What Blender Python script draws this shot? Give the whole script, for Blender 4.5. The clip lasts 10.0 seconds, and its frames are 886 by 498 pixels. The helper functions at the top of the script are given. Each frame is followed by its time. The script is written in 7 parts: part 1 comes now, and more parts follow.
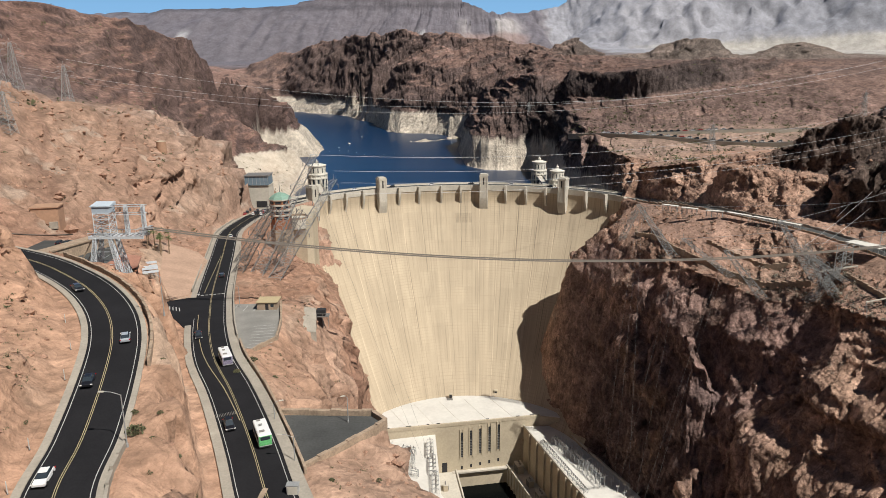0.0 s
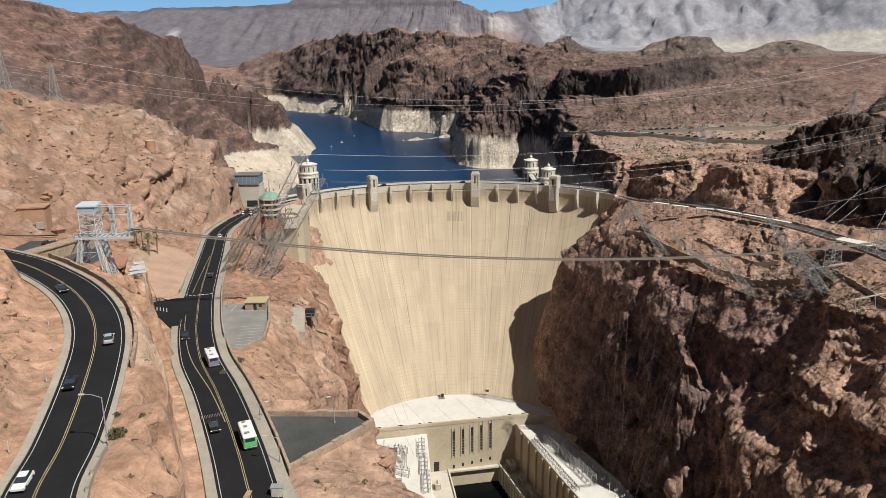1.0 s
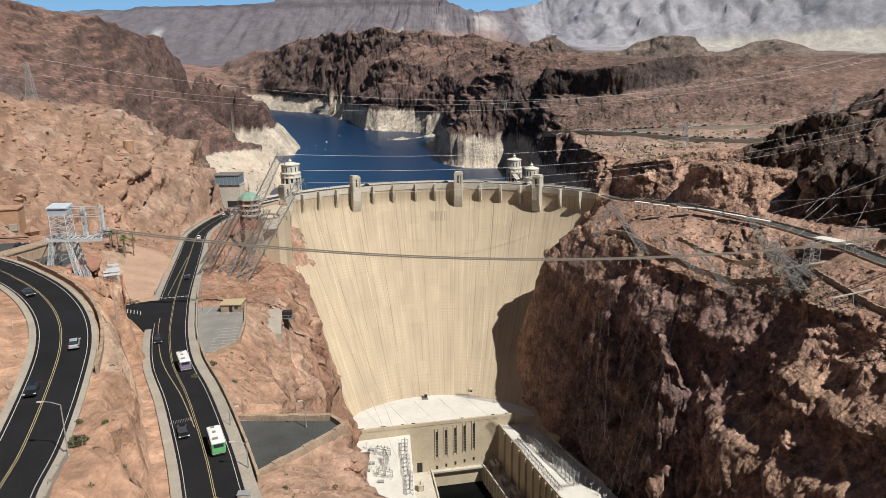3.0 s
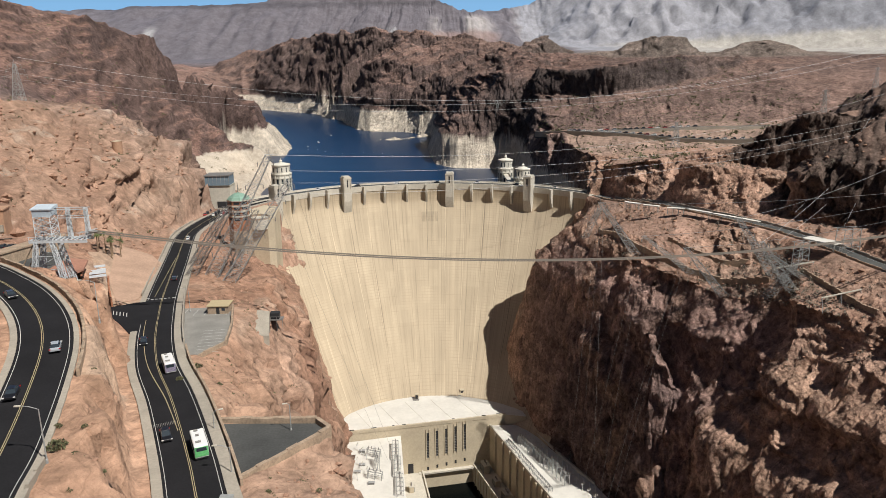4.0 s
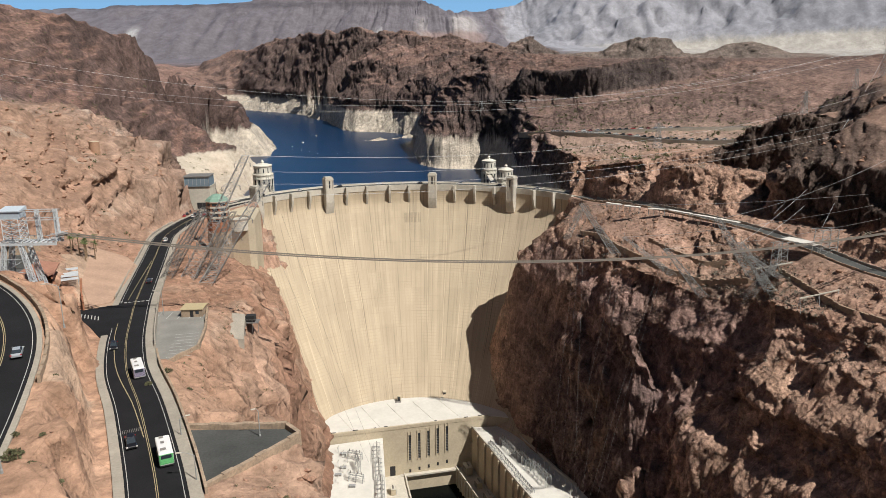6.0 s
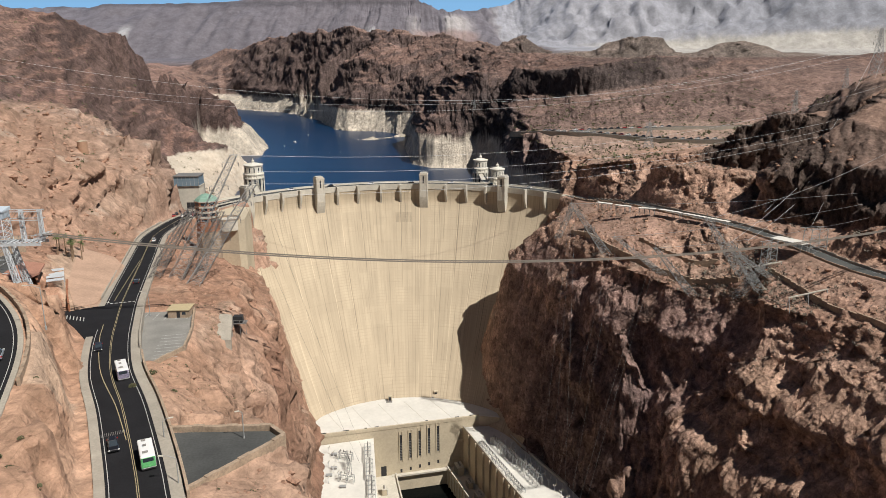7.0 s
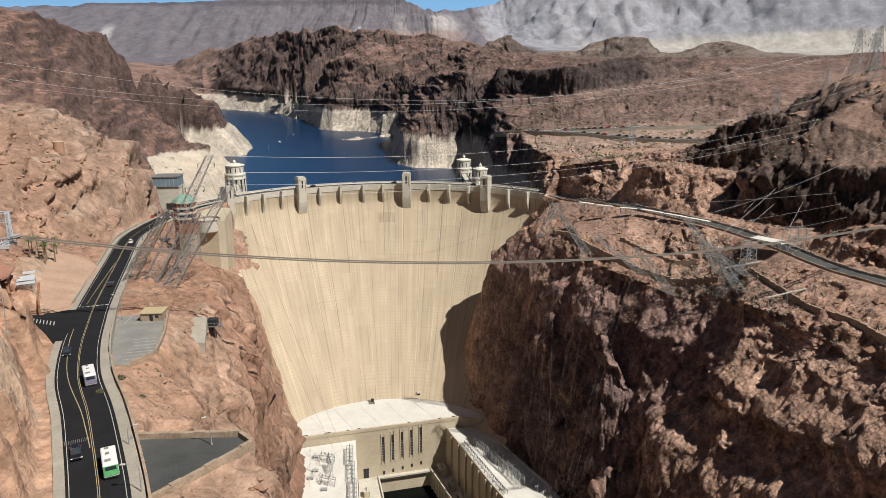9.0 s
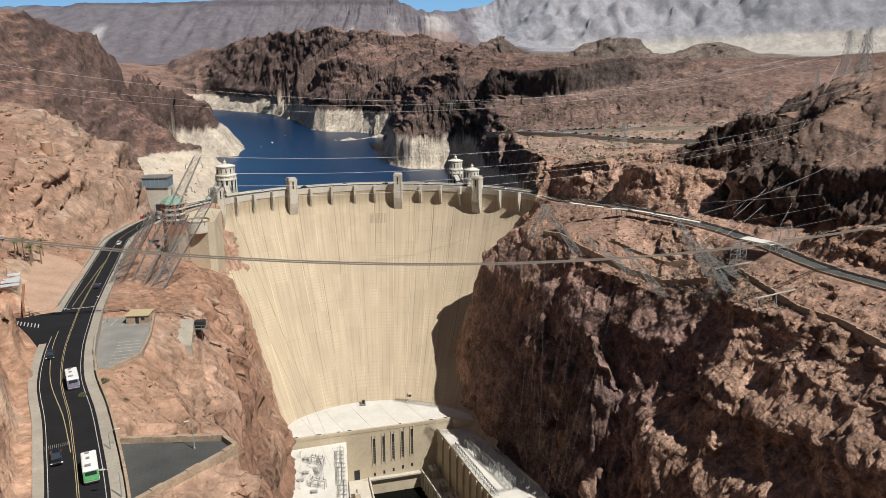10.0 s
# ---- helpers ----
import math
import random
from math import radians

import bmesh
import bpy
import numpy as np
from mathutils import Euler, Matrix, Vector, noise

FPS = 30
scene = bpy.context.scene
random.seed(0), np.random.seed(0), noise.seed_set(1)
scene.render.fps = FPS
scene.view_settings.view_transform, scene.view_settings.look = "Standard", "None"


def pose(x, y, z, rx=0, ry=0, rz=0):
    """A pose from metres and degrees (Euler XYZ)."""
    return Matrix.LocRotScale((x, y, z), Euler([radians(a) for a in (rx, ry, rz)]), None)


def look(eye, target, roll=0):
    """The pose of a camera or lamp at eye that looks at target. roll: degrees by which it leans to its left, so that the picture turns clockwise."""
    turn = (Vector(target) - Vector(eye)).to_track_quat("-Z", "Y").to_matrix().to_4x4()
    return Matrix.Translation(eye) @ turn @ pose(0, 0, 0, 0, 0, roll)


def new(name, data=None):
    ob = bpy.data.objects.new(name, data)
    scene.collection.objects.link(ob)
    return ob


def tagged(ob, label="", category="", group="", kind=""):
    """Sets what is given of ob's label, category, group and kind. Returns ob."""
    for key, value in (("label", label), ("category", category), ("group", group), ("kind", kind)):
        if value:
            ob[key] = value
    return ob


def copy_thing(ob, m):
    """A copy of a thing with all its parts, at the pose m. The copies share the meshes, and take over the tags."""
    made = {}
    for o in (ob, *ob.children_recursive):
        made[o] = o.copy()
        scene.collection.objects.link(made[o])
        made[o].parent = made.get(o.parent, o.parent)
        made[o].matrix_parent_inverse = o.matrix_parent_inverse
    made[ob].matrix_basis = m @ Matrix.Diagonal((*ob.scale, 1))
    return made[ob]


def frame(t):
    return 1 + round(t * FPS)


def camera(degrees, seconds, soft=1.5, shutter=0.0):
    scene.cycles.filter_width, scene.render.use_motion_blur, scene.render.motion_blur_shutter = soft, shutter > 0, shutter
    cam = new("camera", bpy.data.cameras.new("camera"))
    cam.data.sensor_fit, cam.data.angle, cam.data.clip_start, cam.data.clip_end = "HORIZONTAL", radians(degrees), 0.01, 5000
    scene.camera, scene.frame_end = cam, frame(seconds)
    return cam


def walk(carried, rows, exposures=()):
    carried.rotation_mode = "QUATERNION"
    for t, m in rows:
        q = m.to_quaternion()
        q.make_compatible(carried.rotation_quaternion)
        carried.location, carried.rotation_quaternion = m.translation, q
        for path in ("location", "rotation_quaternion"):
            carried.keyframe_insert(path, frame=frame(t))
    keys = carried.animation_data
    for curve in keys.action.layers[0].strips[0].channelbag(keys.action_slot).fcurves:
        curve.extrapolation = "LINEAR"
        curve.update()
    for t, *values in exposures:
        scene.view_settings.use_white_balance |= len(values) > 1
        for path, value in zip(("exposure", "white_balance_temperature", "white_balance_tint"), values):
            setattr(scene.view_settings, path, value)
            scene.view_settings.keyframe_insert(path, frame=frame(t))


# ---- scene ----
cam = camera(63.50, 10.0, soft=0.6)
# seconds, place, yaw, pitch, roll
PATH = [
    (0.0, (0.00, 0.00, 90.62), -0.000, -14.420, -0.524),
    (0.5, (0.75, 0.38, 90.62), -0.283, -14.501, -0.581),
    (1.0, (1.51, 0.76, 90.61), -0.531, -14.548, -0.616),
    (1.5, (2.27, 1.14, 90.61), -0.792, -14.582, -0.629),
    (2.0, (3.04, 1.53, 90.60), -1.049, -14.604, -0.631),
    (2.5, (3.82, 1.92, 90.59), -1.306, -14.611, -0.629),
    (4.0, (6.19, 3.10, 90.58), -2.123, -14.604, -0.560),
    (4.5, (6.99, 3.49, 90.57), -2.402, -14.582, -0.501),
    (5.0, (7.80, 3.89, 90.56), -2.662, -14.575, -0.463),
    (5.5, (8.61, 4.30, 90.56), -2.927, -14.561, -0.419),
    (7.0, (11.10, 5.52, 90.54), -3.719, -14.644, -0.357),
    (7.5, (11.94, 5.93, 90.53), -3.980, -14.660, -0.324),
    (8.0, (12.79, 6.35, 90.53), -4.196, -14.668, -0.320),
    (8.5, (13.64, 6.77, 90.52), -4.483, -14.671, -0.306),
    (9.0, (14.50, 7.19, 90.51), -4.752, -14.671, -0.298),
    (9.5, (15.37, 7.61, 90.51), -4.980, -14.664, -0.315),
    (10.0, (16.25, 8.04, 90.50), -5.269, -14.627, -0.230),
]


def heading(eye, yaw, pitch, roll):
    y, p = radians(yaw), radians(pitch)
    ahead = Vector((-math.sin(y) * math.cos(p), math.cos(y) * math.cos(p), math.sin(p)))
    return look(eye, Vector(eye) + ahead * 100, roll)


walk(cam, [(t, heading(e, a, b, c)) for t, e, a, b, c in PATH])

# ---- light: late-morning sun from behind and to the side, clear sky ----
SUN_ELEV, SUN_AZ = radians(53.5), math.atan2(0.73, -0.68)  # azimuth from +y towards +x
world = bpy.data.worlds.new("sky")
scene.world = world
world.use_nodes = True
wt = world.node_tree
sky = wt.nodes.new("ShaderNodeTexSky")
sky.sky_type, sky.sun_disc = "NISHITA", False
sky.sun_elevation, sky.sun_rotation = SUN_ELEV, SUN_AZ
sky.ozone_density = 1.0
sky.altitude, sky.air_density, sky.dust_density = 450, 1.0, 0.0
wt.links.new(sky.outputs[0], wt.nodes["Background"].inputs[0])
wt.nodes["Background"].inputs[1].default_value = 0.021
sun = new("sun", bpy.data.lights.new("sun", "SUN"))
sun.data.energy, sun.data.angle, sun.data.color = 4.7, radians(0.53), (1.0, 0.95, 0.87)
sun.matrix_world = look((300, -300, 800), Vector((300, -300, 800)) - Vector((math.sin(SUN_AZ) * math.cos(SUN_ELEV), math.cos(SUN_AZ) * math.cos(SUN_ELEV), math.sin(SUN_ELEV))))
scene.view_settings.exposure = 0.33

# ---- materials ----


def mat(name, colour, rough=0.8, metal=0.0, grain=0.0, scale=1.0, wear=0.0, wear_scale=0.1, bump=0.0, coat=0.0):
    """A surface: base colour, fine grain and larger wear in object space, and fine relief."""
    m = bpy.data.materials.new(name)
    m.use_nodes = True
    t, n = m.node_tree, m.node_tree.nodes
    b = n["Principled BSDF"]
    b.inputs["Base Color"].default_value = (*colour, 1)
    b.inputs["Roughness"].default_value, b.inputs["Metallic"].default_value = rough, metal
    b.inputs["Coat Weight"].default_value = coat
    pos = n.new("ShaderNodeNewGeometry").outputs["Position"]
    last = None
    for amount, size in ((grain, scale), (wear, wear_scale)):
        if not amount:
            continue
        no = n.new("ShaderNodeTexNoise")
        no.inputs["Scale"].default_value, no.inputs["Detail"].default_value = size, 6
        t.links.new(pos, no.inputs["Vector"])
        ramp = n.new("ShaderNodeMapRange")
        ramp.inputs[1].default_value, ramp.inputs[2].default_value = 0.3, 0.7
        ramp.inputs[3].default_value, ramp.inputs[4].default_value = 1 - amount, 1 + amount
        t.links.new(no.outputs[0], ramp.inputs[0])
        mul = n.new("ShaderNodeMix")
        mul.data_type, mul.blend_type = "RGBA", "MULTIPLY"
        mul.inputs[0].default_value = 1
        if last:
            t.links.new(last, mul.inputs[6])
        else:
            mul.inputs[6].default_value = (*colour, 1)
        t.links.new(ramp.outputs[0], mul.inputs[7])
        last = mul.outputs[2]
    if last:
        t.links.new(last, b.inputs["Base Color"])
    if bump:
        no = n.new("ShaderNodeTexNoise")
        no.inputs["Scale"].default_value, no.inputs["Detail"].default_value = scale * 1.5, 8
        t.links.new(pos, no.inputs["Vector"])
        bp = n.new("ShaderNodeBump")
        bp.inputs["Strength"].default_value, bp.inputs["Distance"].default_value = 1.0, bump
        t.links.new(no.outputs[0], bp.inputs["Height"])
        t.links.new(bp.outputs[0], b.inputs["Normal"])
    return m


ASPHALT = mat("asphalt", (0.016, 0.016, 0.018), 0.95, grain=0.12, scale=3, wear=0.15, wear_scale=0.15)
OLD_ASPHALT = mat("old_asphalt", (0.055, 0.057, 0.056), 0.95, grain=0.15, scale=2, wear=0.3, wear_scale=0.12)
PARKING = mat("parking_concrete", (0.21, 0.203, 0.188), 0.9, grain=0.1, scale=2, wear=0.15, wear_scale=0.2)
SIDEWALK = mat("sidewalk_concrete", (0.31, 0.28, 0.235), 0.9, grain=0.1, scale=2, wear=0.12, wear_scale=0.2)
WALL_STONE = mat("wall_stone", (0.31, 0.235, 0.17), 0.9, grain=0.2, scale=2, wear=0.2, wear_scale=0.4, bump=0.05)
CONCRETE = mat("concrete", (0.43, 0.37, 0.275), 0.9, grain=0.08, scale=0.8, wear=0.1, wear_scale=0.08)
PALE_CONCRETE = mat("pale_concrete", (0.46, 0.43, 0.37), 0.9, grain=0.08, scale=0.8, wear=0.1, wear_scale=0.1)
ROOF_WHITE = mat("white_roof_coating", (0.57, 0.555, 0.515), 0.85, grain=0.05, scale=0.5, wear=0.08, wear_scale=0.06)
WHITE_LINE = mat("white_road_paint", (0.4, 0.4, 0.385), 0.8, grain=0.15, scale=2)
YELLOW_LINE = mat("yellow_road_paint", (0.36, 0.30, 0.17), 0.8, grain=0.15, scale=2)
STEEL = mat("galvanised_steel", (0.33, 0.34, 0.34), 0.6, 0.3, grain=0.1, scale=3)
DARK_STEEL = mat("weathered_steel", (0.22, 0.21, 0.20), 0.7, 0.4, grain=0.15, scale=2)
CABLE = mat("dull_cable", (0.16, 0.14, 0.12), 0.7, 0.3)
WIRE = mat("bright_wire", (0.55, 0.56, 0.58), 0.5, 0.5)
DARK = mat("dark_recess", (0.02, 0.02, 0.022), 0.8)
GLASS_DARK = mat("dark_window_glass", (0.03, 0.04, 0.05), 0.12, 0.0)
COPPER = mat("green_copper_roof", (0.18, 0.30, 0.24), 0.7, grain=0.15, scale=1.5)
ASPHALT.node_tree.nodes["Principled BSDF"].inputs["Specular IOR Level"].default_value = 0.12
BRICK_RED = mat("terracotta_brick", (0.30, 0.13, 0.07), 0.9, grain=0.2, scale=2)

# ---- the land: break lines of the canyon, filled by triangles and roughened ----


HASH = np.array((374761393, 668265263, 2147483647, 1274126177), np.uint32)
SHIFT = np.array((13, 16), np.uint32)


def scramble(h):
    """A random number from -1 to 1 for each hash."""
    h = (h ^ (h >> SHIFT[0])) * HASH[3]
    return ((h ^ (h >> SHIFT[1])) & np.uint32(0xFFFF)).astype(np.float32) * np.float32(1 / 32767.5) - np.float32(1)


def whole(f):
    return f.astype(np.int32).view(np.uint32)


def value_noise(x, y, z, seed=0):
    if x.ndim == 2 and len(x) > 24:
        return np.concatenate([value_noise(x[i : i + 24], y[i : i + 24], z[i : i + 24], seed) for i in range(0, len(x), 24)])
    fx, fy, fz = np.floor(x), np.floor(y), np.floor(z)
    u, v, w = (x - fx).astype(np.float32), (y - fy).astype(np.float32), (z - fz).astype(np.float32)
    u, v, w = u * u * (3 - 2 * u), v * v * (3 - 2 * v), w * w * (3 - 2 * w)
    salt = np.full(1, (seed * 1274126177) & 0xFFFFFFFF, np.uint32)
    hx, hy, hz = whole(fx) * HASH[0], whole(fy) * HASH[1], whole(fz) * HASH[2] + salt
    planes = []
    for c in (0, 1) if w.any() else (0,):
        low = hz + HASH[2] * np.uint32(1) if c else hz
        a, b = hy + low, hy + HASH[1] + low
        p = scramble(hx + a)
        p += u * (scramble(hx + HASH[0] + a) - p)
        q = scramble(hx + b)
        q += u * (scramble(hx + HASH[0] + b) - q)
        planes.append(p + v * (q - p))
    return planes[0] + w * (planes[1] - planes[0]) if len(planes) > 1 else planes[0]


def fbm(x, y, z, octaves, seed=0, ridged=False, gain=0.5):
    out, amp, total = 0, 1.0, 0.0
    for o in range(octaves):
        n = value_noise(x * 2**o, y * 2**o, z * 2**o, seed + o)
        out, total, amp = out + amp * ((1 - 2 * np.abs(n)) if ridged else n), total + amp, amp * gain
    return out / total


def cells(x, y, z, seed=0):
    """The nearest of jittered points: its own random value, the slant of its facet here, and how near the next cell is."""
    if len(x) > 24:
        got = [cells(x[i : i + 24], y[i : i + 24], z[i : i + 24], seed) for i in range(0, len(x), 24)]
        return [np.concatenate(g) for g in zip(*got)]
    fx, fy, fz = np.floor(x - 0.5), np.floor(y - 0.5), np.floor(z - 0.5)
    u, v, w = (x - fx - 0.5).astype(np.float32), (y - fy - 0.5).astype(np.float32), (z - fz - 0.5).astype(np.float32)
    salts = [np.full(1, ((seed + k) * 1274126177) & 0xFFFFFFFF, np.uint32) for k in (0, 1, 2)]
    best, second = np.full(x.shape, 9.0, np.float32), np.full(x.shape, 9.0, np.float32)
    own, slant = np.zeros(x.shape, np.float32), np.zeros(x.shape, np.float32)
    i, j, k = whole(fx), whole(fy), whole(fz)
    one = np.uint32(1)
    for a in (0, 1):
        for b in (0, 1):
            for c in (0, 1):
                h = (i + one * np.uint32(a)) * HASH[0] + (j + one * np.uint32(b)) * HASH[1] + (k + one * np.uint32(c)) * HASH[2]
                ja, jb, jc = (scramble(h + salt) for salt in salts)
                ox, oy, oz = u - a - 0.4 * ja, v - b - 0.4 * jb, w - c - 0.4 * jc
                d = np.sqrt(ox * ox + oy * oy + oz * oz)
                near = d < best
                second = np.where(near, best, np.minimum(second, d))
                own = np.where(near, ((ja + 2 * jb + 3 * jc) * 1.7 + 9) % 2 - 1, own)
                slant = np.where(near, jb * ox + jc * oy + 1.4 * ja * oz, slant)
                best = np.where(near, d, best)
    return own, slant, second - best


# road centre lines: x, y, z
UPPER_ROAD = [(-20, 20, 24), (-38, 50, 29), (-47, 70, 31), (-54.4, 88, 32.7), (-57.0, 102, 34.1), (-62.0, 121, 36.1), (-67.2, 136.5, 37.6), (-74.0, 149.6, 38.7), (-84.0, 163, 39.4), (-96.5, 176, 39.6), (-112, 189, 39.8), (-135, 202, 40), (-165, 212, 41)]
LOWER_ROAD = [(-8, 60, 20.5), (-22, 88, 20.5), (-30.3, 106.3, 20.5), (-36.0, 120.3, 20.5), (-42.5, 135.2, 20.5), (-49.3, 150.2, 19.8), (-58.8, 169.6, 18.8), (-67.2, 192, 17.5), (-74.0, 214, 16.0), (-80.0, 235, 14.7), (-88.3, 268, 12.7), (-97.5, 305.5, 10.4), (-107, 343, 7.8), (-113.5, 371, 5.4), (-117, 400, 3.0), (-117, 432, 1.3), (-110, 466, 0.4), (-98, 492, 0.2)]
RIGHT_ROAD = [(131, 488, 0.5), (137, 452, 3.5), (145, 412, 9.5), (155, 379, 12), (166, 358, 12), (178, 337, 11.5), (189, 308, 10), (196, 272, 8.5), (204, 245, 9), (216, 214, 9), (232, 170, 9), (250, 100, 9)]
HALF = {"upper": (6.2, 9.0), "lower": (6.0, 9.5), "right": (4.5, 6.5)}

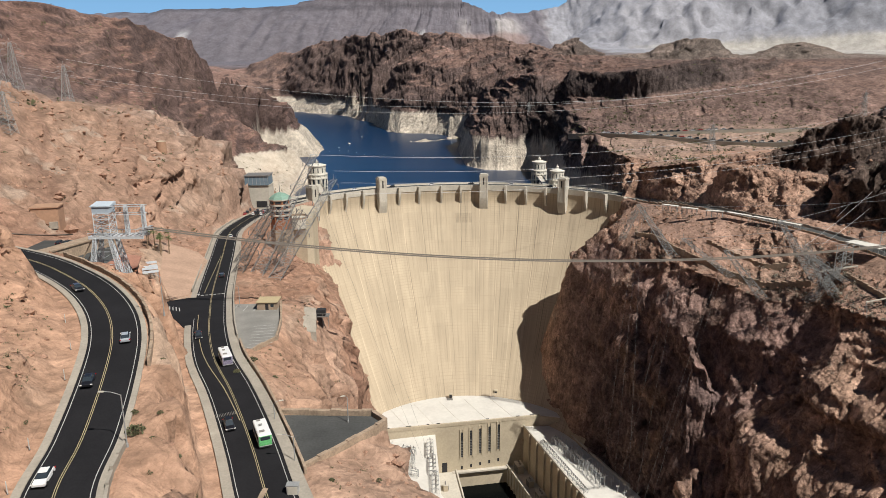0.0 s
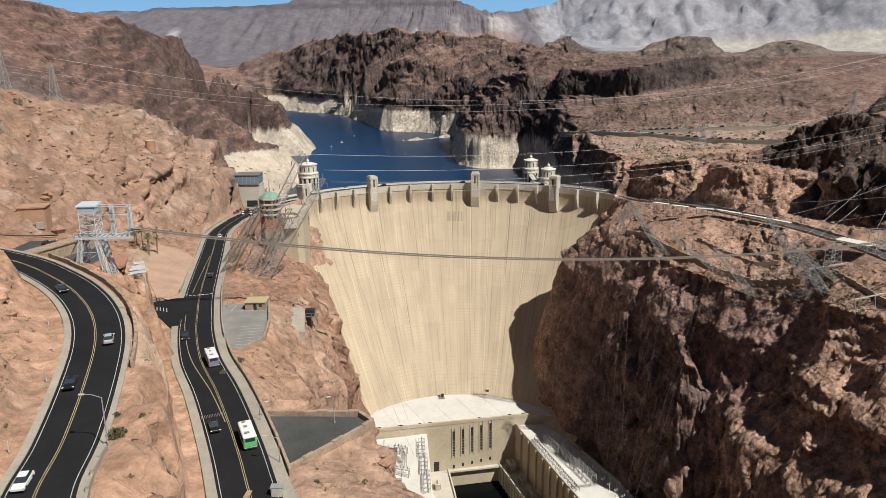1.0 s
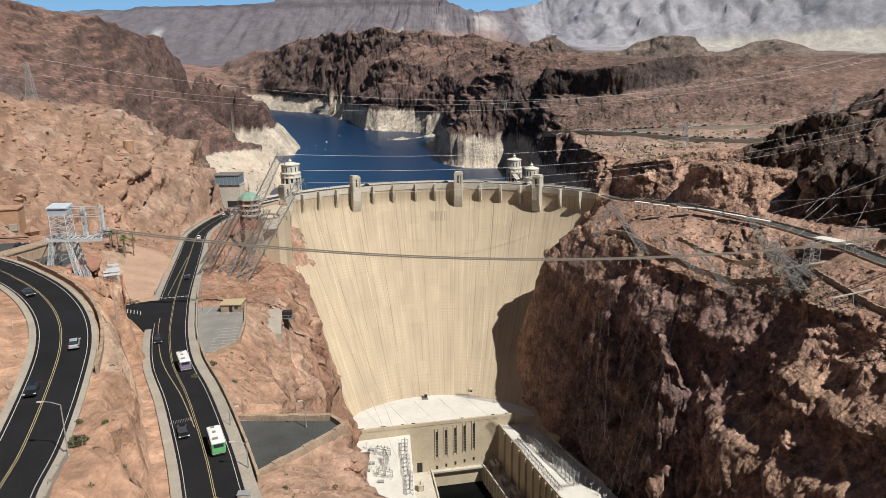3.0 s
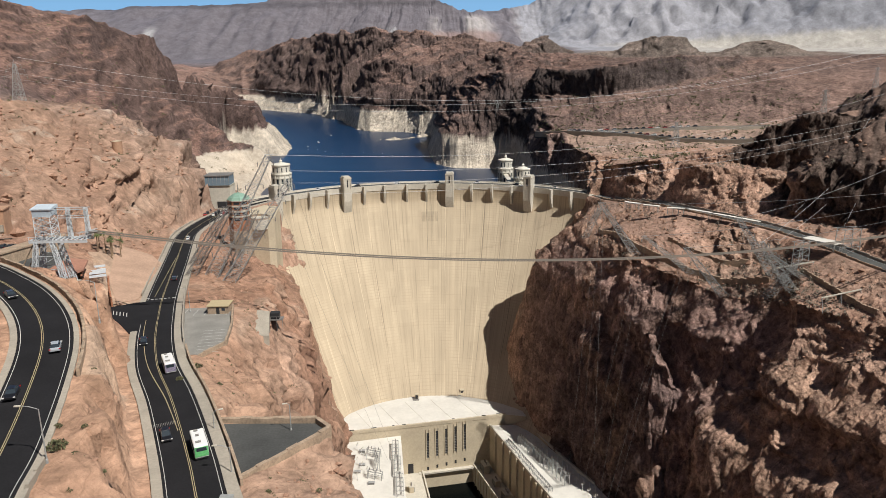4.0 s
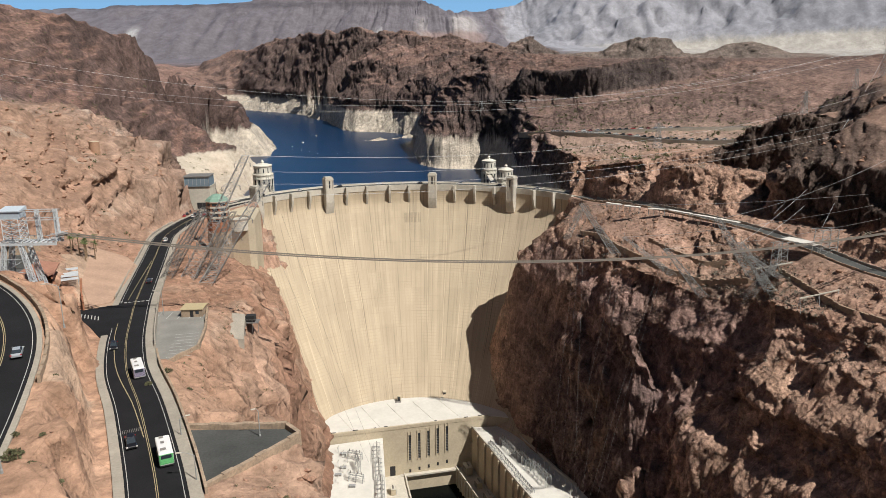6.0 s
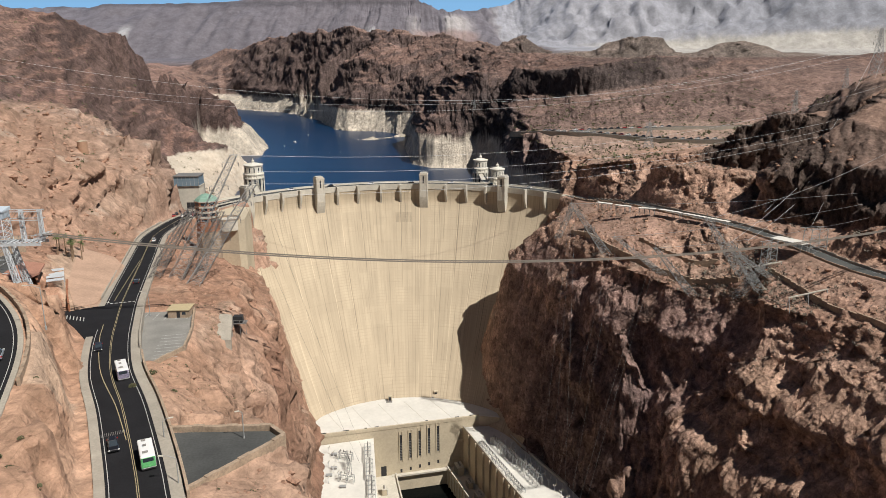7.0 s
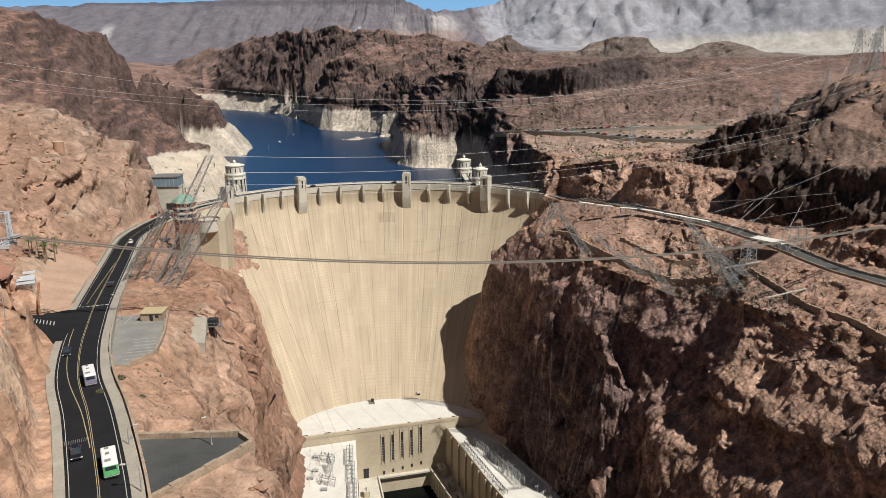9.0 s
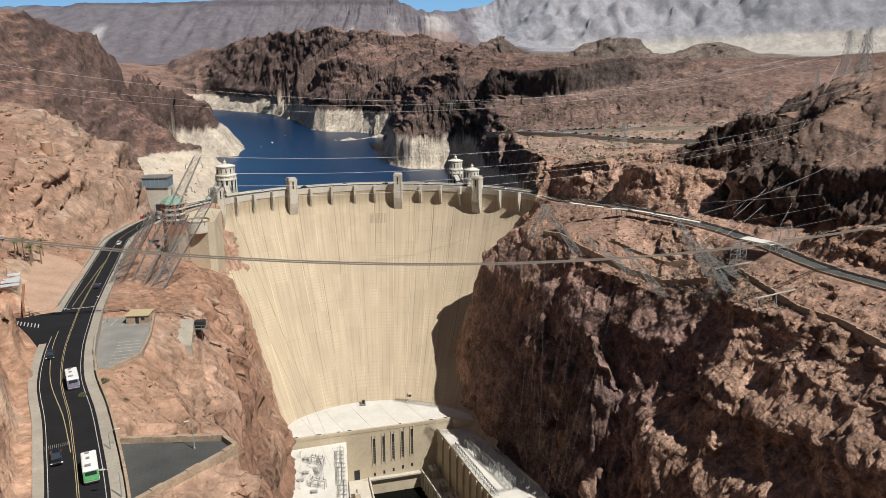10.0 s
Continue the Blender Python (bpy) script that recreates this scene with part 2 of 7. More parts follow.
BREAKS = {
    "ridge_left": [(-470, 600, 165), (-431, 740, 155), (-407, 800, 155), (-371, 850, 147), (-337, 910, 130), (-317, 950, 120), (-314, 1000, 97), (-307, 1050, 78), (-294, 1120, 64), (-280, 1200, 39), (-270, 1260, 22), (-268, 1288, 4)],
    "ridge_left_behind": [(-700, 650, 60), (-620, 800, 50), (-520, 950, 40), (-440, 1150, 20), (-350, 1300, -20)],
    "ridge_front": [(-390, 640, 118), (-360, 720, 110), (-340, 770, 100), (-315, 830, 82), (-300, 880, 66), (-308, 950, 56), (-316, 1050, 40), (-312, 1160, 22), (-285, 1255, 8)],
    "ridge_foot": [(-330, 470, 86), (-301, 500, 75), (-284, 540, 71), (-275, 600, 59), (-274, 680, 48), (-270, 780, 22), (-246, 838, 7), (-206, 880, 1)],
    "red_brow": [(-215, 300, 66), (-201, 330, 64), (-212, 380, 71), (-212, 420, 66), (-207, 470, 61), (-211, 520, 60), (-180, 600, 20)],
    "red_shelf": [(-178, 425, 48), (-166, 436, 46), (-152, 455, 44), (-142, 480, 36), (-136, 500, 14)],
    "red_mid": [(-190, 260, 52), (-180, 290, 49), (-176, 325, 46), (-163, 356, 42), (-150, 392, 37), (-138, 405, 30), (-128, 440, 27), (-125, 455, 20)],
    "red_toe": [(-164, 262, 33), (-158, 285, 28), (-146, 310, 22), (-136, 340, 15), (-130, 372, 8), (-129, 400, 5), (-127, 432, 3), (-130, 462, 1), (-138, 500, 0)],
    "plaza": [(-140, 235, 27), (-128, 262, 25), (-120, 290, 20), (-112, 225, 28), (-104, 214, 28.5), (-108, 250, 20), (-106, 300, 12)],
    "near_rock_top": [(-90.5, 155.5, 43), (-97.3, 161.8, 50), (-104.3, 168.5, 53), (-112, 175.5, 55), (-123, 184, 58), (-150, 176, 64)],
    "near_rock_mid": [(-125, 150, 55), (-106, 158, 54), (-99, 153, 49), (-92, 147, 43)],
    "near_rock_back": [(-150, 205, 43), (-128, 197, 41), (-115, 193, 40)],
    "left_bank": [(-110, 110, 52), (-95, 130, 45), (-86, 126, 42), (-78, 138, 39), (-75, 108, 41), (-69, 92, 39), (-66, 60, 38), (-50, 20, 34)],
    "left_mass": [(-300, 250, 120), (-260, 330, 95), (-260, 180, 120), (-200, 120, 90), (-200, 0, 90), (-320, 420, 100)],
    "between_roads": [(-80, 190, 32), (-71, 172, 35), (-64, 152, 36), (-56, 139, 35.5), (-50, 124, 35.5), (-45, 112, 35.5), (-41, 100, 32), (-34, 75, 29), (-20, 40, 25)],
    "between_low": [(-84, 200, 20), (-73, 178, 23), (-63, 158, 26), (-54, 142, 28), (-47, 126, 28), (-40, 110, 26)],
    "gully": [(-40, 150, 15), (-30, 150, 9), (-22, 152, -4), (-46, 180, 14), (-34, 174, 7), (-25, 176, -12)],
    "left_rim": [(-44, 205, 8), (-42, 231, 6), (-52, 262, 8), (-60, 300, 4), (-69, 345, -3), (-77, 374, -11), (-86, 398, -17), (-96, 428, -25), (-104, 465, -12)],
    "left_wall_high": [(-33, 205, -10), (-34, 240, -18), (-45, 300, -20), (-56, 350, -22), (-66, 404, -30), (-76, 440, -34), (-90, 466, -34)],
    "left_wall_mid": [(-28, 205, -50), (-29, 240, -58), (-38, 300, -60), (-46, 350, -62), (-56, 402, -66), (-65, 440, -72)],
    "left_wall_low": [(-25, 205, -110), (-26, 240, -110), (-33, 300, -110), (-38, 350, -108), (-46, 388, -97), (-43.5, 396, -116), (-51, 422, -98)],
    "left_toe": [(-38, 392, -122), (-36, 370, -124), (-30, 310, -140), (-22, 250, -160), (-10, 170, -165), (5, 120, -165), (15, 60, -165), (15, -100, -165), (15, -500, -165)],
    "near_rim": [(-14, 138, 17), (-9, 132, 12.5), (-6, 124, 13), (-2, 112, 15), (2, 95, 16), (6, 70, 18), (8, 20, 18), (8, -100, 20), (0, -500, 30)],
    "near_drop": [(-6, 142, -25), (0, 133, -28), (3, 124, -30), (7, 112, -32), (10, 95, -35), (13, 60, -40), (14, -100, -40)],
    "right_rim": [(110, 445, -8), (96, 432, -12), (101, 404, -9), (107, 375, -7), (112, 352, -8), (124, 330, -9), (145, 308, -15), (156, 288, -10), (158, 272, -5), (168, 255, -6), (178, 226, -5), (192, 190, 0), (205, 120, 5), (215, 0, 10), (225, -500, 10)],
    "right_wall_high": [(84, 446, -28), (79, 430, -30), (87, 398, -34), (97, 352, -36), (104, 336, -38), (113, 322, -34), (117, 313, -34), (125, 325, -30), (132, 308, -32), (141, 292, -28), (150, 284, -28), (151, 270, -28), (147, 258, -29), (157, 249, -20), (156, 238, -18), (164, 212, -20), (172, 150, -20), (185, 0, -20)],
    "right_wall_mid": [(69, 444, -74), (68.5, 424, -72), (82, 386, -75), (95, 344, -66), (104, 326, -62), (110, 316, -58), (112, 303, -64), (121, 314, -62), (126, 300, -58), (132, 284, -54), (131, 277, -55), (124, 271, -66), (128, 258, -60), (136, 243, -52), (147, 234, -49), (141, 226, -54), (148, 212, -48), (152, 160, -50), (160, 0, -50)],
    "right_wall_low": [(62, 424, -106), (64.5, 412, -108), (79.5, 374, -104), (102, 321, -98), (108, 302, -98), (113, 296, -96), (112, 281, -82), (118, 268, -92), (123, 255, -78), (128, 240, -80), (128, 200, -100), (132, 120, -104), (140, 0, -105)],
    "right_toe": [(61, 418, -123), (70, 396, -123), (79, 366, -123), (101, 316, -124), (116, 270, -145), (112, 220, -160), (112, 120, -165), (112, -100, -165), (112, -500, -165)],
    "bench": [(124, 468, -3), (112, 440, -4), (104, 415, -3), (116, 380, 2), (128, 350, 1), (139, 374, 9), (159, 322, -4), (150, 345, 4), (172, 293, 4), (176, 265, 0), (180, 228, -2)],
    "red_hill_foot": [(141, 446, 7), (150, 416, 12), (160, 388, 14), (172, 366, 14), (184, 345, 14), (194, 318, 13)],
    "red_hill_top": [(132, 470, 20), (136, 440, 24), (148, 420, 29), (160, 403, 33), (172, 391, 34), (186, 380, 34), (200, 372, 33), (214, 372, 30)],
    "red_hill_plateau": [(138, 500, 18), (150, 470, 25), (175, 450, 30), (205, 440, 30), (240, 470, 26), (195, 520, 24), (160, 540, 18)],
    "shade_gully": [(188, 348, 15), (196, 358, 18), (206, 378, 22), (216, 398, 24), (238, 400, 24), (258, 400, 26)],
    "hill_behind_top": [(203, 438, 38), (218, 430, 48), (230, 425, 56), (253, 421, 58), (266, 424, 56), (279, 446, 63), (306, 460, 75), (338, 470, 83), (430, 560, 82)],
    "hill_behind_foot": [(201, 430, 30), (216, 420, 28), (236, 413, 26), (258, 410, 27)],
    "right_hill_top": [(210, 349, 46), (219, 350, 53), (235, 353, 61), (262, 360, 72), (300, 390, 80)],
    "right_hill_foot": [(190, 346, 15), (200, 335, 14), (211, 321, 14), (222, 307, 15), (234, 295, 16)],
    "right_hill_front": [(197, 347, 34), (206, 339, 40), (216, 326, 42), (227, 312, 42), (239, 301, 44), (250, 318, 54)],
    "right_spur": [(198, 297, 13), (207, 290, 19), (218, 283, 23), (208, 270, 11), (214, 262, 10), (225, 268, 26)],
    "right_hill_near": [(222, 235, 14), (240, 250, 34), (270, 280, 70), (320, 330, 95), (300, 180, 90), (340, 60, 100), (380, -200, 100)],
    "car_park": [(150, 690, 24), (183, 600, 22), (200, 655, 27), (240, 600, 23), (281, 560, 25), (310, 640, 31), (380, 640, 31), (350, 560, 36)],
    "lake_rim_right": [(136, 505, 12), (140, 545, 17), (142, 580, 18), (140, 640, 19), (130, 690, 22), (128, 740, 14), (138, 800, 10), (143, 880, 6)],
    "dark_foot": [(74, 1040, 24), (116, 1006, 20), (148, 960, 28), (152, 870, 30), (176, 790, 30), (235, 720, 29), (313, 720, 34), (355, 700, 30), (403, 680, 34), (520, 700, 50)],
    "dark_cliff_foot": [(143, 1012, 46), (173, 955, 46), (236, 858, 50), (290, 860, 58), (360, 880, 66)],
    "dark_rim": [(75, 1240, 47), (104, 1140, 69), (134, 1040, 75), (169, 995, 81), (236, 870, 79), (288, 890, 90), (357, 910, 96), (445, 930, 89), (528, 950, 90), (620, 980, 88), (900, 1000, 110)],
    "dark_behind": [(150, 1160, 62), (200, 1050, 64), (300, 1060, 68), (450, 1100, 76), (650, 1150, 80)],
    "massif": [(-726, 2700, 78), (-577, 2700, 136), (-466, 2600, 153), (-347, 2400, 170), (-234, 2200, 169), (-128, 2100, 180), (-31, 2000, 172), (28, 1900, 164), (97, 1850, 151), (154, 1700, 127), (188, 1500, 106), (196, 1400, 89), (200, 1250, 75)],
    "massif_front": [(-560, 2560, 50), (-420, 2380, 60), (-290, 2180, 80), (-190, 1900, 90), (-120, 1760, 80), (-30, 1680, 90), (40, 1600, 70), (90, 1480, 50), (80, 1300, 30), (75, 1180, 38)],
    "behind_massif": [(-900, 2950, 70), (-500, 3000, 90), (-100, 2500, 95), (150, 2200, 100), (300, 1900, 100), (450, 1500, 92)],
    "peak": [(270, 1850, 118), (300, 1830, 138), (322, 1824, 150), (350, 1830, 134), (390, 1840, 112)],
    "butte": [(560, 2010, 118), (610, 1990, 140), (650, 1980, 151), (700, 1985, 154), (740, 1990, 148), (780, 2010, 122)],
    "butte_small": [(900, 2080, 116), (950, 2060, 138), (1010, 2050, 146), (1060, 2060, 134), (1110, 2080, 112)],
    "butte_foot": [(535, 1960, 98), (600, 1930, 97), (680, 1920, 97), (760, 1935, 98), (815, 1990, 99)],
    "butte_back": [(560, 2080, 104), (700, 2090, 105), (800, 2070, 104), (1000, 2130, 106), (380, 1920, 104), (260, 1920, 106)],
    "peak_foot": [(240, 1800, 104), (322, 1765, 98), (410, 1800, 99), (470, 1880, 100)],
    "butte_small_foot": [(870, 2030, 99), (940, 2000, 98), (1040, 1990, 98), (1140, 2040, 99)],
    "plain": [(500, 2700, 112), (802, 3100, 120), (1306, 3000, 112), (1811, 2800, 106), (-910, 3300, 99), (-1400, 3000, 110), (900, 1500, 92), (1500, 1600, 100), (2400, 2500, 110)],
    "mesa": [(-2600, 4000, 350), (-1825, 4300, 383), (-1550, 4300, 396), (-1225, 4300, 414), (-902, 4300, 433), (-578, 4300, 470), (-192, 4300, 488), (60, 4260, 462), (150, 4220, 432), (249, 4200, 378), (345, 4200, 336), (456, 4200, 277), (583, 4200, 233), (700, 4180, 190)],
    "mesa_step": [(-2500, 3900, 290), (-1780, 4200, 325), (-1190, 4200, 345), (-570, 4200, 372), (-180, 4200, 385), (110, 4200, 370)],
    "mesa_foot": [(-2200, 3600, 130), (-1193, 3750, 112), (-836, 3750, 115), (-400, 3800, 130), (0, 3800, 160), (380, 3900, 165), (600, 4000, 165)],
    "mesa_top": [(-2600, 4900, 400), (-1200, 4900, 420), (-400, 4900, 480), (0, 4900, 400), (250, 4900, 300), (600, 4900, 330)],
    "pale_range": [(300, 4560, 340), (440, 4500, 368), (545, 4470, 384), (680, 4470, 400), (750, 4470, 430), (830, 4450, 480), (1350, 4300, 560), (2300, 3900, 560), (3300, 3300, 540)],
    "pale_spurs": [(760, 4250, 262), (950, 4080, 310), (1250, 4050, 385), (1550, 3900, 320), (1950, 3750, 370), (2500, 3450, 330)],
    "pale_foot": [(750, 3850, 175), (1200, 3650, 152), (1700, 3500, 142), (2200, 3300, 138), (3000, 2800, 135)],
    "lake_bed": [(-10, 560, -90), (-25, 700, -85), (-50, 850, -80), (-85, 1100, -75), (-125, 1350, -75), (-230, 1700, -75), (-380, 2050, -75), (-520, 2280, -70)],
    "lake_bed_left": [(-85, 560, -75), (-95, 650, -72), (-120, 800, -70), (-165, 1050, -68), (-195, 1320, -68), (-300, 1520, -68), (-430, 1800, -68), (-540, 2180, -66)],
    "lake_bed_right": [(75, 560, -72), (75, 700, -70), (85, 850, -68), (75, 935, -66), (20, 985, -66), (8, 1220, -66), (20, 1390, -66), (-60, 1490, -66), (-140, 1560, -66), (-210, 1790, -66), (-310, 2060, -66)],
    "shore_left": [(-104, 520, -51), (-118, 600, -51), (-150, 720, -51), (-166, 800, -51), (-164, 865, -51), (-178, 905, -51), (-215, 935, -51), (-262, 1000, -51), (-285, 1120, -51), (-300, 1230, -51), (-288, 1296, -51), (-257, 1332, -51), (-278, 1372, -51), (-330, 1480, -51), (-460, 1750, -51), (-600, 2200, -51)],
    "ring_left": [(-118, 510, -3), (-150, 560, -6), (-205, 680, -8), (-238, 785, -8), (-230, 850, -8), (-206, 884, -8), (-183, 886, -8), (-196, 916, -8), (-236, 955, -8), (-288, 1015, -8), (-310, 1120, -8), (-324, 1240, -7), (-304, 1312, -7), (-278, 1316, -8), (-298, 1356, -8), (-370, 1460, -8), (-500, 1700, -8), (-660, 2200, -8)],
    "shore_right": [(122, 512, -51), (127, 560, -51), (127, 620, -51), (116, 690, -51), (114, 740, -51), (124, 850, -51), (131, 940, -51), (119, 972, -51), (99, 974, -51), (61, 982, -51), (41, 1020, -51), (36, 1220, -51), (58, 1412, -51), (-14, 1514, -51), (-93, 1548, -51), (-127, 1592, -51), (-180, 1800, -51), (-274, 2078, -51), (-400, 2250, -51), (-540, 2380, -51)],
    "ring_right": [(130, 510, -4), (134, 560, -6), (134, 620, -6), (123, 690, -6), (122, 740, -7), (132, 850, -8), (138, 948, -8), (120, 983, -7), (100, 988, -7), (66, 995, -7), (49, 1024, -7), (46, 1210, -8), (70, 1425, -8), (0, 1545, -8), (-85, 1582, -8), (-116, 1620, -8), (-165, 1810, -8), (-252, 2100, -8), (-390, 2290, -8), (-520, 2420, -8)],
    "river_bed": [(20, 384, -172), (26, 340, -172), (38, 280, -172), (45, 200, -172), (52, 100, -172), (55, -100, -172), (55, -500, -172)],
    "isles": [(-36, 1362, -47), (-28, 1368, -44), (-20, 1372, -47), (6, 1398, -46), (20, 1405, -43), (36, 1412, -46)],
    "dam_seat": [(-36, 398, -125), (-10, 418, -128), (28, 425, -130), (56, 416, -128), (0, 470, -130), (40, 480, -130), (-50, 470, -100), (90, 470, -70), (0, 540, -100), (54, 436, -128), (58, 448, -122), (64, 462, -112)],
    "bounds": [(-4500, -500, 150), (-4500, 2500, 250), (-4500, 4900, 380), (4500, 4900, 560), (4500, 2000, 200), (4500, -500, 150), (-800, -500, 120), (900, -500, 110), (-900, 300, 150), (-1200, 1500, 130), (-1500, 2300, 120), (900, 500, 120)],
}


def dense(line, step):
    out = []
    for a, b in zip(line, line[1:]):
        a, b = np.array(a, float), np.array(b, float)
        n = max(1, int(np.hypot(*(b - a)[:2]) / step))
        out += [a + (b - a) * i / n for i in range(n)]
    return out + [np.array(line[-1], float)]


def smooth_line(line, step=2.0):
    """A Catmull-Rom line through the points, in even small steps."""
    p = [np.array(q, float) for q in line]
    p = [2 * p[0] - p[1], *p, 2 * p[-1] - p[-2]]
    out = []
    for i in range(1, len(p) - 2):
        a, b, c, d = p[i - 1 : i + 3]
        n = max(2, int(np.linalg.norm(c - b) / step))
        for k in range(n):
            t = k / n
            out.append(0.5 * (2 * b + (c - a) * t + (2 * a - 5 * b + 4 * c - d) * t * t + (3 * b - a - 3 * c + d) * t**3))
    return np.array(out + [p[-2]])


def side_line(line, off):
    """The line shifted to its right by off."""
    d = np.gradient(line[:, :2], axis=0)
    d /= np.linalg.norm(d, axis=1)[:, None]
    return np.c_[line[:, 0] + d[:, 1] * off, line[:, 1] - d[:, 0] * off, line[:, 2]]


ROADS = {"upper": smooth_line(UPPER_ROAD), "lower": smooth_line(LOWER_ROAD), "right": smooth_line(RIGHT_ROAD)}
# level places: polygon, height
LEVELS = {
    "overflow_lot": ([(-37.5, 138.5), (-15.5, 137.5), (-12.5, 134), (-26.5, 116.5), (-31, 111)], 19.0),
    "parking": ([(-71, 225), (-54, 226), (-50, 208), (-48.5, 194), (-54.5, 180), (-63, 195)], 14.5),
    "sand_lot": ([(-103, 249.5), (-91, 226.5), (-88, 236), (-93, 262), (-100.5, 292), (-106, 300), (-121, 303)], (16.5, 16.2, 15.0, 13.6, 12.0, 13.0, 17.5)),
    "junction": ([(-76.0, 197), (-72, 203), (-77, 229), (-83, 233.5), (-92, 226.5), (-104, 226), (-103, 219.5), (-90, 217), (-82, 206)], (17.1, 16.7, 15.05, 14.8, 15.3, 15.4, 15.6, 15.8, 16.5)),
    "garage_deck": ([(-150, 262), (-124, 262), (-112, 240), (-103, 213), (-118, 200), (-150, 225)], 28.0),
}

nodes_xyz = []
SPOTS = ("bounds", "plain", "left_mass", "dam_seat", "bench", "plaza", "gully", "right_hill_near", "right_spur", "car_park", "left_bank", "red_hill_plateau", "butte_back")
for name, line in BREAKS.items():
    far = np.mean([q[1] for q in line])
    if name in SPOTS:
        nodes_xyz += [np.array(q, float) for q in line]
        continue
    nodes_xyz += dense(line, 12 if far < 650 else 30 if far < 1500 else 90)
nodes_xyz = np.array(nodes_xyz)


def inside(poly, x, y):
    hit = np.zeros(np.shape(x), bool)
    for (x0, y0), (x1, y1) in zip(poly, poly[1:] + poly[:1]):
        if y0 != y1:
            hit ^= ((y0 > y) != (y1 > y)) & (x < (x1 - x0) * (y - y0) / (y1 - y0) + x0)
    return hit


def poly_far(poly, x, y):
    """The distance to a polygon's edge, negative inside."""
    best = np.full(np.shape(x), 1e9)
    for (x0, y0), (x1, y1) in zip(poly, poly[1:] + poly[:1]):
        l2 = (x1 - x0) ** 2 + (y1 - y0) ** 2
        t = (((x - x0) * (x1 - x0) + (y - y0) * (y1 - y0)) / l2).clip(0, 1)
        best = np.minimum(best, np.hypot(x - x0 - t * (x1 - x0), y - y0 - t * (y1 - y0)))
    return np.where(inside(poly, x, y), -best, best)


def road_far(line, x, y):
    """The distance to a road's centre line, and the road's height there."""
    best, high = np.full(np.shape(x), 1e9), np.zeros(np.shape(x))
    lo, hi = line[:, :2].min(0) - 30, line[:, :2].max(0) + 30
    box_in = (x > lo[0]) & (x < hi[0]) & (y > lo[1]) & (y < hi[1])
    bx, by = x[box_in], y[box_in]
    b, h = np.full(bx.shape, 1e9), np.zeros(bx.shape)
    for q in line[::2]:
        d = np.hypot(bx - q[0], by - q[1])
        near = d < b
        b, h = np.where(near, d, b), np.where(near, q[2], h)
    best[box_in], high[box_in] = b, h
    return best, high


keep = np.ones(len(nodes_xyz), bool)
for name, line in ROADS.items():
    d, _ = road_far(line, nodes_xyz[:, 0], nodes_xyz[:, 1])
    keep &= d > HALF[name][1]
nodes_xyz = list(nodes_xyz[keep])
for name, line in ROADS.items():
    for off in (-HALF[name][1], HALF[name][1]):
        nodes_xyz += list(side_line(line, off)[::4])
PLANES = {}
for key, (poly, high) in LEVELS.items():
    a = np.array([(x, y, 1.0) for x, y in poly])
    PLANES[key] = np.linalg.lstsq(a, np.array(high) if isinstance(high, tuple) else np.full(len(poly), high), rcond=None)[0]
    nodes_xyz += dense([(x, y, PLANES[key] @ (x, y, 1.0)) for x, y in poly + poly[:1]], 6)

from mathutils.geometry import delaunay_2d_cdt

flat, _, tris, origin, _, _ = delaunay_2d_cdt([Vector(q[:2]) for q in nodes_xyz], [], [], 0, 1e-4)
high = [nodes_xyz[o[0]][2] if o else 0 for o in origin]


def lines_out(start, stop, step, growth, far_growth, knee):
    out, s = [start], step
    while abs(out[-1]) < abs(stop):
        s = min(s * (1 + (growth if abs(out[-1]) < knee else far_growth)), 18 if 0 < out[-1] < 2700 else 36)
        out.append(out[-1] + math.copysign(s, stop))
    return out[1:]


mid = list(np.concatenate([np.arange(-135, 70, 0.9), np.arange(70, 170, 0.62), np.arange(170, 225, 0.9)]))
GX = np.array(lines_out(mid[0], -4480, 1.0, 0.009, 0.03, 560)[::-1] + mid + lines_out(mid[-1], 4480, 1.0, 0.009, 0.03, 760))
ys = lines_out(78, -480, 1.0, 0.1, 0.1, 0)[::-1] + list(np.arange(78, 470, 0.79))
while ys[-1] < 4880:
    ys.append(ys[-1] + (min(4.3, 0.0055 * ys[-1] - 1.75) if 1000 < ys[-1] < 2600 else max(0.9, 0.0055 * ys[-1] - 1.75)))
GY = np.array(ys)
base = np.zeros((len(GY), len(GX)))
for tri in tris:
    (ax, ay), (bx, by), (cx, cy) = (flat[i] for i in tri)
    i0, i1 = np.searchsorted(GX, (min(ax, bx, cx), max(ax, bx, cx)))
    j0, j1 = np.searchsorted(GY, (min(ay, by, cy), max(ay, by, cy)))
    det = (by - cy) * (ax - cx) + (cx - bx) * (ay - cy)
    if i0 == i1 or j0 == j1 or abs(det) < 1e-9:
        continue
    px, py = np.meshgrid(GX[i0:i1], GY[j0:j1])
    u = ((by - cy) * (px - cx) + (cx - bx) * (py - cy)) / det
    v = ((cy - ay) * (px - cx) + (ax - cx) * (py - cy)) / det
    ok = (u >= -1e-6) & (v >= -1e-6) & (u + v <= 1 + 1e-6)
    sub = base[j0:j1, i0:i1]
    sub[ok] = (u * high[tri[0]] + v * high[tri[1]] + (1 - u - v) * high[tri[2]])[ok]


